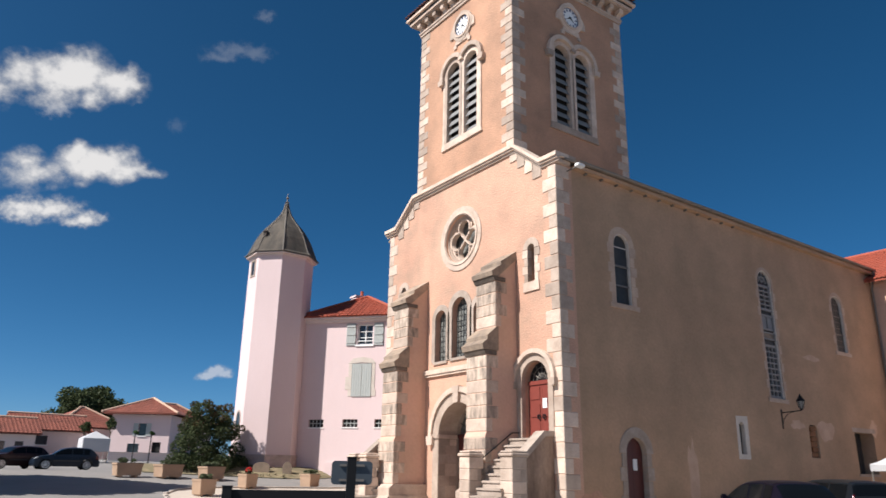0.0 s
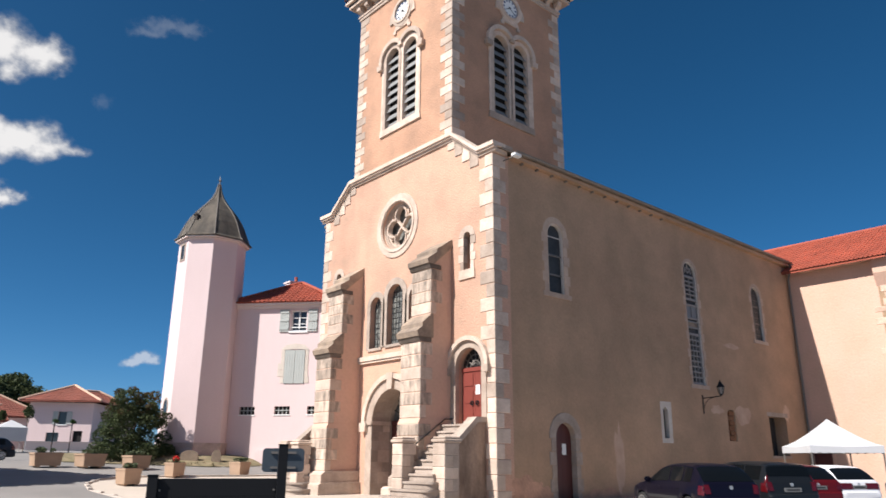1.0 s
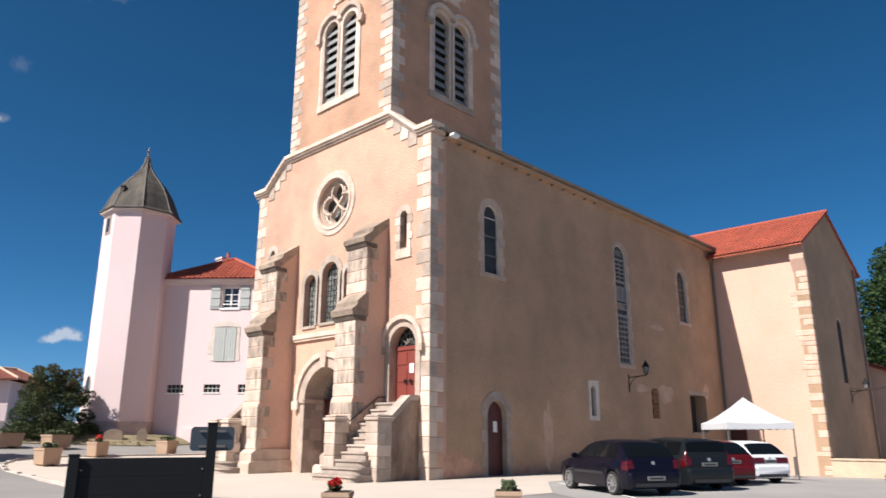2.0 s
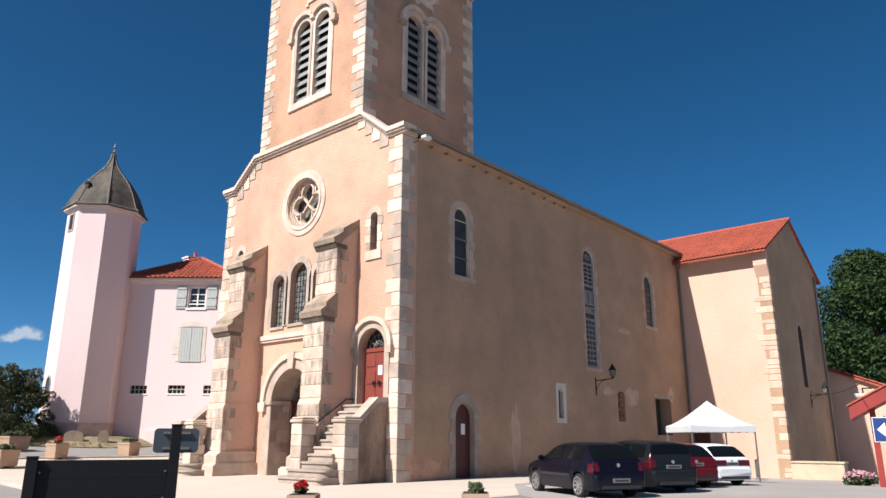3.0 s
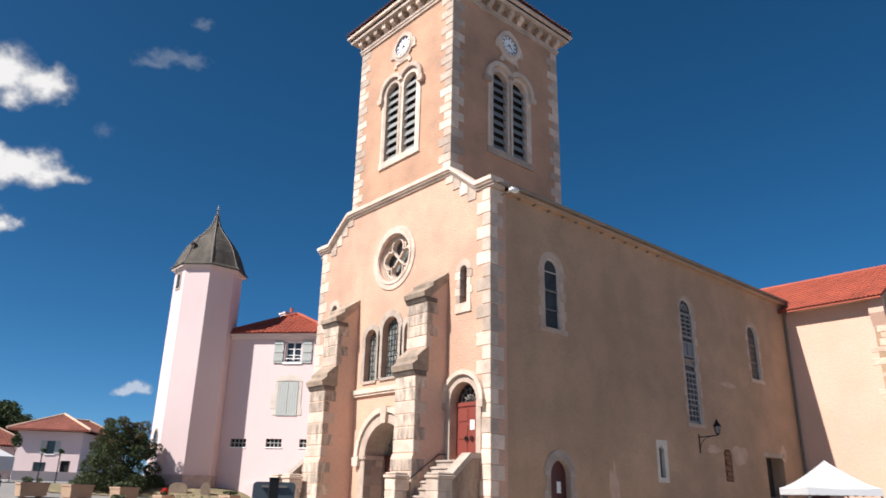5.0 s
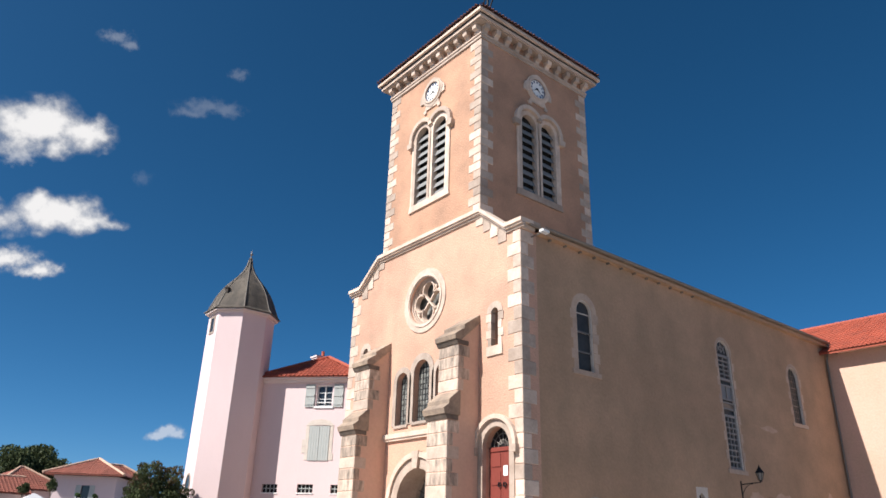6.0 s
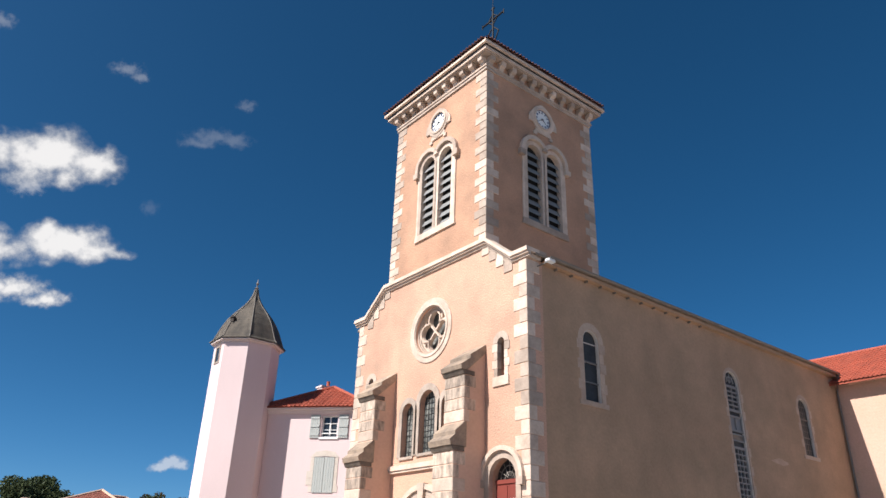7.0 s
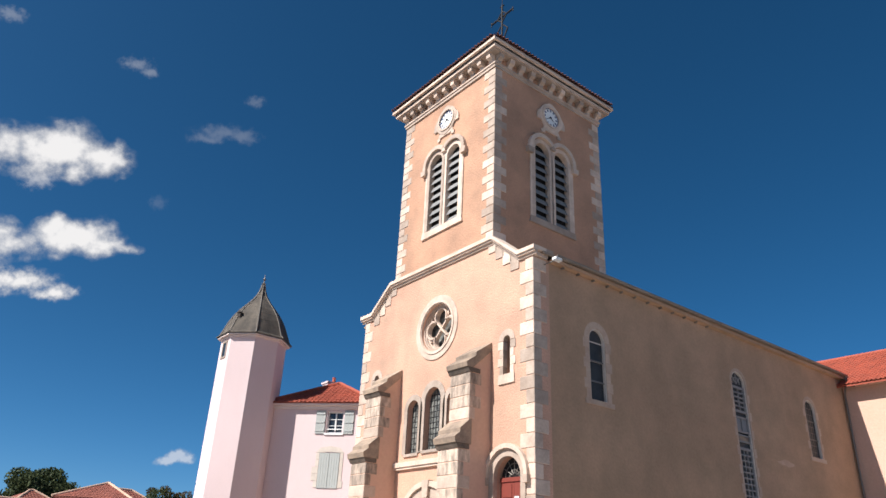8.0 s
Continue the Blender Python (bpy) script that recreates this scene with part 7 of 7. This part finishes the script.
# ---- lamps and cables ----
def lantern(x, y, z, reach, label):
    """A wall lantern on a bracket that reaches out along -y."""
    t = thing("wall_lantern", x, y, z, label, "lamp", "wall lanterns")
    bm = bmesh.new()
    box(bm, x - 0.035, x + 0.035, y - 0.03, y, z - 0.45, z + 0.45)
    part("wall_plate", bm, IRON, t)
    bm = bmesh.new()
    rod(bm, (x, y - 0.02, z + 0.3), (x, y - reach, z + 0.36), 0.022, 7)
    n_ = 8
    for i in range(n_):
        a0, a1 = math.pi / 2 * i / n_, math.pi / 2 * (i + 1) / n_
        rod(bm, (x, y - 0.02 - 0.6 * reach * (1 - math.cos(a0)), z - 0.35 + 0.66 * math.sin(a0)), (x, y - 0.02 - 0.6 * reach * (1 - math.cos(a1)), z - 0.35 + 0.66 * math.sin(a1)), 0.014, 6)
    part("bracket", bm, IRON, t)
    ly, lz = y - reach, z + 0.38
    bm = bmesh.new()
    lathe(bm, [(0.05, 0.0), (0.08, 0.04), (0.06, 0.07)], 8, (x, ly, lz))
    for i in range(6):
        a = math.pi / 3 * i
        rod(bm, (x + 0.09 * math.cos(a), ly + 0.09 * math.sin(a), lz + 0.06), (x + 0.17 * math.cos(a), ly + 0.17 * math.sin(a), lz + 0.4), 0.012, 5)
    part("cage", bm, IRON, t)
    bm = bmesh.new()
    lathe(bm, [(0.075, 0.07), (0.15, 0.39)], 6, (x, ly, lz))
    part("lantern_glass", bm, plain("lantern_glass", (0.25, 0.24, 0.22), 0.1, 0.0, 0.6), t)
    bm = bmesh.new()
    lathe(bm, [(0.2, 0.4), (0.18, 0.45), (0.1, 0.56), (0.07, 0.63), (0.04, 0.66), (0.02, 0.74)], 12, (x, ly, lz))
    part("lantern_cap", bm, IRON, t)
    return t


lantern(14.6, 0.0, 4.15, 1.0, "black wrought iron wall lantern on the nave")
lantern(32.5, TY, 4.0, 0.9, "black iron wall lantern on the transept")
fl = thing("floodlight", 0.62, -0.72, 13.12, "white floodlight box fixed under the eaves", "lamp")
bm = bmesh.new()
box(bm, 0.42, 0.82, -0.86, -0.62, 13.06, 13.2)
bmesh.ops.bevel(bm, geom=bm.edges[:], offset=0.03, segments=2, affect="EDGES")
part("housing", bm, WHITE, fl)
bm = bmesh.new()
rod(bm, (0.62, -0.66, 13.14), (0.62, -0.02, 13.12), 0.025)
part("arm", bm, ZINC, fl)

# pale repairs in the nave render
rp = random.Random(17)
for cx_, cz_, w_, h_ in ((18.6, 3.75, 1.0, 0.55), (7.35, 1.5, 0.35, 1.5), (16.0, 3.95, 0.7, 0.25), (23.9, 4.1, 0.45, 0.5), (18.2, 7.4, 0.9, 0.18)):
    pts = []
    for i in range(14):
        a = 2 * math.pi * i / 14
        f = rp.uniform(0.65, 1.1)
        pts.append((cx_ + w_ * f * math.cos(a), cz_ + h_ * f * math.sin(a)))
    bm = bmesh.new()
    prism(bm, [pts], 0.0, 0.003, SIDE)
    part("render_repair", bm, REPAIR, nave_wall)

# reddish damp stains at the foot of the nave wall
stains = []
for cx_, cz_, w_, h_ in ((1.6, 0.25, 1.0, 0.75), (2.6, 0.05, 0.6, 0.5), (6.1, -0.1, 1.3, 0.6), (8.4, -0.25, 1.4, 0.42), (11.6, -0.45, 1.9, 0.5), (15.5, -0.6, 2.0, 0.55), (20.0, -0.8, 2.2, 0.6)):
    pts = []
    for i in range(56):
        a = 2 * math.pi * i / 56
        f = 0.9 + 0.12 * math.sin(3 * a + cx_) + 0.08 * math.sin(7 * a + 2 * cx_) + rp.uniform(-0.07, 0.07)
        pts.append((cx_ + w_ * f * math.cos(a), cz_ + h_ * f * math.sin(a)))
    bm = bmesh.new()
    prism(bm, [pts], 0.0, 0.003 + 0.001 * len(stains), SIDE)
    stains.append(cx_)
    part("damp_stain", bm, DAMP, nave_wall)

# ---- low buildings beyond the transept ----
rx, ry = polar(-80.6, 47)
out = thing("outbuilding", rx, ry, ground_z(rx, ry), "low peach outbuilding with a red tile lean-to roof", "building")
bm = bmesh.new()
prism(bm, [[(-3.75, -2.6), (-10.8, -2.6), (-10.8, 4.21), (-3.75, 7.06)]], -0.5, 0.0, shift(FRONT, 39.5))
box(bm, 40.002, 54, -10.8, -10.3, -2.6, 4.16)
part("wall", bm, CREAM, out)
bm = bmesh.new()
slab(bm, [(39.2, -11.3, 4.15), (54, -11.3, 4.15), (54, -3.75, 7.2), (39.2, -3.75, 7.2)], 0.14)
orf = part("roof", bm, TILE, out)
bm = bmesh.new()
tile_slope(bm, (39.15, -11.35, 4.19), (1, 0, 0), (0, 7.55, 3.05), 14.8, 8.1, pitch=0.28, course=0.45)
part("roof_tiles", bm, TILE, orf)
# red timber porch, its post and the blue arrow sign
px_, py_ = polar(-80.6, 33)
porch = thing("red_porch", px_, py_, ground_z(px_, py_), "red painted timber porch with a tiled roof", "porch")
REDPAINT = material("red_timber", (0.26, 0.032, 0.026), 0.6, 0.1, 2.0, 25.0, 0.15)
pz = ground_z(px_, py_)
M = pose(px_, py_, pz, 0, 0, -80.6)
bm = bmesh.new()
box(bm, -0.6, -0.4, -0.1, 0.1, -0.3, 3.0, M)
part("post", bm, REDPAINT, porch)
bm = bmesh.new()
box(bm, 3.4, 3.6, -0.1, 0.1, -0.3, 4.8, M)
part("post", bm, REDPAINT, porch)
bm = bmesh.new()
box(bm, -0.4, 3.4, -0.05, 0.05, -0.3, 2.6, M)
part("back_wall", bm, PEACH, porch)
bm = bmesh.new()
rows = [M @ Vector(p) for p in ((-1.25, -0.9, 3.02), (4.6, -0.9, 6.2), (4.6, 2.2, 6.2), (-1.25, 2.2, 3.02))]
slab(bm, rows, 0.5)
prf = part("roof", bm, REDPAINT, porch)
bm = bmesh.new()
slab(bm, [M @ Vector(p) for p in ((-1.32, -0.95, 3.06), (4.65, -0.95, 6.31), (4.65, 2.2, 6.31), (-1.32, 2.2, 3.06))], 0.06)
part("roof_tiles", bm, TILE, porch)
bx, by = polar(-80.4, 27.5)
arrow = thing("arrow_sign", bx, by, ground_z(bx, by), "blue square road sign with a white arrow", "sign")
bz = ground_z(bx, by)
M = pose(bx, by, bz, 0, 0, -80.0)
SGM = M @ Matrix(((1, 0, 0, 0), (0, 0, -1, 0), (0, 1, 0, 0), (0, 0, 0, 1)))
bm = bmesh.new()
rod(bm, (bx, by, bz - 0.2), (bx, by, bz + 2.33), 0.03, 8)
part("post", bm, ZINC, arrow)
bm = bmesh.new()
prism(bm, [rect(-0.37, 0.37, 1.5, 2.28)], 0.03, 0.05, SGM)
part("rim", bm, WHITE, arrow)
bm = bmesh.new()
prism(bm, [rect(-0.35, 0.35, 1.52, 2.26)], 0.05, 0.056, SGM)
part("plate", bm, plain("sign_blue", (0.012, 0.04, 0.16), 0.4), arrow)
bm = bmesh.new()
prism(bm, [[(-0.26, 1.89), (-0.02, 1.66), (-0.02, 1.8), (0.26, 1.8), (0.26, 1.98), (-0.02, 1.98), (-0.02, 2.12)]], 0.056, 0.06, SGM)
part("arrow", bm, WHITE, arrow)
fx, fy = polar(-78.4, 36.5)
shrub("flower_bed", fx, fy, [(-0.6, 0.2, 0.2, 0.3), (-0.1, 0.0, 0.25, 0.35), (0.35, -0.1, 0.2, 0.35), (0.75, -0.3, 0.2, 0.28)], 900, 0.07, LEAF, "bed of pink flowers beside the plinth wall", 41,
      ([(-0.6, 0.2, 0.34, 0.27), (-0.1, 0.0, 0.38, 0.31), (0.35, -0.1, 0.34, 0.31), (0.75, -0.3, 0.3, 0.26)], 700, PETAL_PINK), "flowers")
# white dish lamp under the porch's eave
lx, ly = polar(-79.35, 33.5)
lz = ground_z(lx, ly) + 3.3
dish = thing("dish_lamp", lx, ly, lz, "white half-round lamp hung by the red porch", "lamp")
bm = bmesh.new()
lathe(bm, [(0.02, 0.0), (0.17, 0.03), (0.29, 0.13), (0.33, 0.27), (0.30, 0.27), (0.05, 0.24)], 16, (lx, ly, lz))
part("shade", bm, WHITE, dish, "white enamel dish", True)
bm = bmesh.new()
rod(bm, (lx, ly, lz + 0.2), (lx, ly, lz + 0.5), 0.03)
rod(bm, (lx, ly, lz + 0.48), (lx + 0.5, ly - 0.25, lz + 0.5), 0.025)
part("arm", bm, IRON, dish)
# cable from the transept to the porch
bm = bmesh.new()
a, b = Vector((32.3, TY - 0.05, 4.55)), M @ Vector((-0.2, 0.4, 3.6))
pts = [a.lerp(b, i / 14) - Vector((0, 0, 1.4 * (i / 14) * (1 - i / 14))) for i in range(15)]
for p, q in zip(pts, pts[1:]):
    rod(bm, p, q, 0.014, 5)
cable = new("cable", mesh_of("cable", finish(bm), IRON))
tagged(cable, "thin black cable slung from the transept wall", "cable")


# ---- clouds ----
def cloud_material(name, blobs, seed, aspect, bright, cover, thin):
    """White vapour: soft lumps whose edges are frayed by noise."""
    m = bpy.data.materials.new(name)
    m.use_nodes = True
    n, l = m.node_tree.nodes, m.node_tree.links
    n.remove(n["Principled BSDF"])

    def math_node(op, a, b):
        q = n.new("ShaderNodeMath")
        q.operation = op
        q.inputs[2].default_value = 0.35
        for i, v in enumerate((a, b)):
            if isinstance(v, (int, float)):
                q.inputs[i].default_value = v
            else:
                l.new(v, q.inputs[i])
        return q.outputs["Value"]

    tc = n.new("ShaderNodeTexCoord")
    iso = n.new("ShaderNodeMapping")
    iso.inputs["Location"].default_value = (seed * 3.7, seed * 1.9, seed)
    iso.inputs["Scale"].default_value = (aspect, 1, 1)
    l.new(tc.outputs["UV"], iso.inputs["Vector"])

    def noise(scale, detail, rough):
        q = n.new("ShaderNodeTexNoise")
        q.inputs["Scale"].default_value = scale
        q.inputs["Detail"].default_value = detail
        q.inputs["Roughness"].default_value = rough
        l.new(iso.outputs["Vector"], q.inputs["Vector"])
        return q
    warp = noise(3.2, 4, 0.5)
    centre = n.new("ShaderNodeVectorMath")
    centre.operation = "SUBTRACT"
    centre.inputs[1].default_value = (0.5, 0.5, 0.5)
    l.new(warp.outputs["Color"], centre.inputs[0])
    small = n.new("ShaderNodeVectorMath")
    small.operation = "MULTIPLY"
    small.inputs[1].default_value = (0.30 / aspect, 0.30, 0)
    l.new(centre.outputs["Vector"], small.inputs[0])
    moved = n.new("ShaderNodeVectorMath")
    moved.operation = "ADD"
    l.new(tc.outputs["UV"], moved.inputs[0])
    l.new(small.outputs["Vector"], moved.inputs[1])
    field = reach = None
    for u, v, ru, rv, weight in blobs:
        mp = n.new("ShaderNodeMapping")
        mp.inputs["Scale"].default_value = (1 / ru, 1 / rv, 0)
        mp.inputs["Location"].default_value = (-u / ru, -v / rv, 0)
        l.new(moved.outputs["Vector"], mp.inputs["Vector"])
        g = n.new("ShaderNodeTexGradient")
        g.gradient_type = "SPHERICAL"
        l.new(mp.outputs["Vector"], g.inputs["Vector"])
        lump = math_node("MULTIPLY", g.outputs["Fac"], weight)
        reach = lump if reach is None else math_node("MAXIMUM", reach, lump)
        field = lump if field is None else math_node("SMOOTH_MAX", field, lump)
    fray = noise(7.0, 8, 0.6)
    rough_edge = math_node("MULTIPLY", math_node("SUBTRACT", fray.outputs["Fac"], 0.5), 1.1 if thin else 0.8)
    rg = n.new("ShaderNodeMapRange")
    rg.interpolation_type = "SMOOTHSTEP"
    rg.inputs["From Min"].default_value = 0.12 if thin else 0.0
    rg.inputs["From Max"].default_value = 1.0 if thin else 0.72
    rg.inputs["To Max"].default_value = cover
    l.new(math_node("ADD", field, rough_edge), rg.inputs["Value"])
    inside = math_node("MINIMUM", math_node("MULTIPLY", reach, 5.0), 1.0)
    em = n.new("ShaderNodeEmission")
    em.inputs["Color"].default_value = (1.0, 0.985, 0.985, 1)
    pm = n.new("ShaderNodeMapRange")
    pm.inputs["From Min"].default_value = 0.15
    pm.inputs["From Max"].default_value = 0.65
    pm.inputs["To Min"].default_value = bright * 0.7
    pm.inputs["To Max"].default_value = bright
    l.new(math_node("ADD", field, rough_edge), pm.inputs["Value"])
    l.new(pm.outputs["Result"], em.inputs["Strength"])
    tp = n.new("ShaderNodeBsdfTransparent")
    mx = n.new("ShaderNodeMixShader")
    l.new(math_node("MULTIPLY", rg.outputs["Result"], inside), mx.inputs["Fac"])
    l.new(tp.outputs["BSDF"], mx.inputs[1])
    l.new(em.outputs["Emission"], mx.inputs[2])
    l.new(mx.outputs["Shader"], n["Material Output"].inputs["Surface"])
    return m


def cloud(az, el, wdeg, hdeg, lean, blobs, seed, cover=1.0):
    """A far cloud by bearing, height and breadth in degrees; blobs: (across, up, half breadth, half height, thickness) of its lumps."""
    d = 2200
    a, e = radians(az), radians(el)
    ahead = Vector((-math.sin(a) * math.cos(e), math.cos(a) * math.cos(e), math.sin(e)))
    side = Vector((math.cos(a), math.sin(a), 0))
    over = side.cross(ahead)
    t = radians(lean)
    side, over = side * math.cos(t) - over * math.sin(t), over * math.cos(t) + side * math.sin(t)
    w, h = d * math.tan(radians(wdeg / 2)), d * math.tan(radians(hdeg / 2))
    bm = bmesh.new()
    fc = bm.faces.new([bm.verts.new(Vector(EYE) + ahead * d + side * w * u + over * h * v) for u, v in ((-1, -1), (1, -1), (1, 1), (-1, 1))])
    uv = bm.loops.layers.uv.new("UVMap")
    for lp, co in zip(fc.loops, ((0, 0), (1, 0), (1, 1), (0, 1))):
        lp[uv].uv = co
    ob = new("cloud", mesh_of("cloud", bm, cloud_material("cloud_white", blobs, seed, wdeg / hdeg, CLOUD, cover, cover < 0.5)))
    tagged(ob, "white fair-weather cloud in the blue sky" if cover > 0.6 else "thin wisp of white cloud in the blue sky", "cloud", kind="structure")


CLOUD = 0.37
cloud(-5.05, 27.1, 12.0, 6.2, -15.5, [(0.49, 0.52, 0.30, 0.36, 1), (0.73, 0.42, 0.21, 0.26, 0.85), (0.24, 0.52, 0.20, 0.26, 0.6), (0.37, 0.31, 0.20, 0.20, 0.5), (0.58, 0.25, 0.13, 0.16, 0.6), (0.11, 0.35, 0.17, 0.27, 0.6)], 1.3, 1.0)
cloud(-6.75, 21.65, 12.5, 6.1, -14.8, [(0.57, 0.41, 0.28, 0.28, 1), (0.47, 0.52, 0.15, 0.17, 0.85), (0.72, 0.31, 0.17, 0.16, 0.75), (0.24, 0.34, 0.22, 0.26, 0.65), (0.83, 0.28, 0.11, 0.11, 0.5), (0.21, 0.50, 0.14, 0.17, 0.55)], 3.3, 1.0)
cloud(-5.75, 17.5, 8.1, 3.6, -15.1, [(0.41, 0.54, 0.35, 0.33, 0.8), (0.69, 0.31, 0.24, 0.22, 0.75), (0.20, 0.61, 0.24, 0.33, 0.75)], 5.2, 1.0)
cloud(-17.00, 31.49, 7.23, 3.42, -11.2, [(0.51, 0.50, 0.46, 0.25, 1), (0.34, 0.36, 0.29, 0.19, 1), (0.69, 0.44, 0.26, 0.23, 1)], 7.4, 0.13)
cloud(-8.94, 34.50, 4.35, 2.59, -14.4, [(0.45, 0.55, 0.38, 0.28, 1), (0.65, 0.37, 0.23, 0.22, 1)], 11.2, 0.2)
cloud(-19.13, 34.33, 2.73, 2.13, -10.4, [(0.51, 0.48, 0.40, 0.30, 1)], 12.2, 0.12)
cloud(-18.2, 6.9, 3.3, 2.1, -10.8, [(0.53, 0.53, 0.34, 0.30, 1), (0.36, 0.41, 0.35, 0.19, 1), (0.71, 0.41, 0.27, 0.23, 1)], 8.2, 0.5)
cloud(0.93, 34.59, 3.27, 2.10, -18.0, [(0.45, 0.55, 0.45, 0.38, 1)], 9.9, 0.2)
cloud(-4.3, 24.6, 4.0, 2.6, -15.0, [(0.5, 0.5, 0.42, 0.36, 1)], 14.4, 0.35)
cloud(-12.87, 25.20, 2.55, 2.33, -12.6, [(0.54, 0.49, 0.38, 0.36, 1)], 13.1, 0.06)
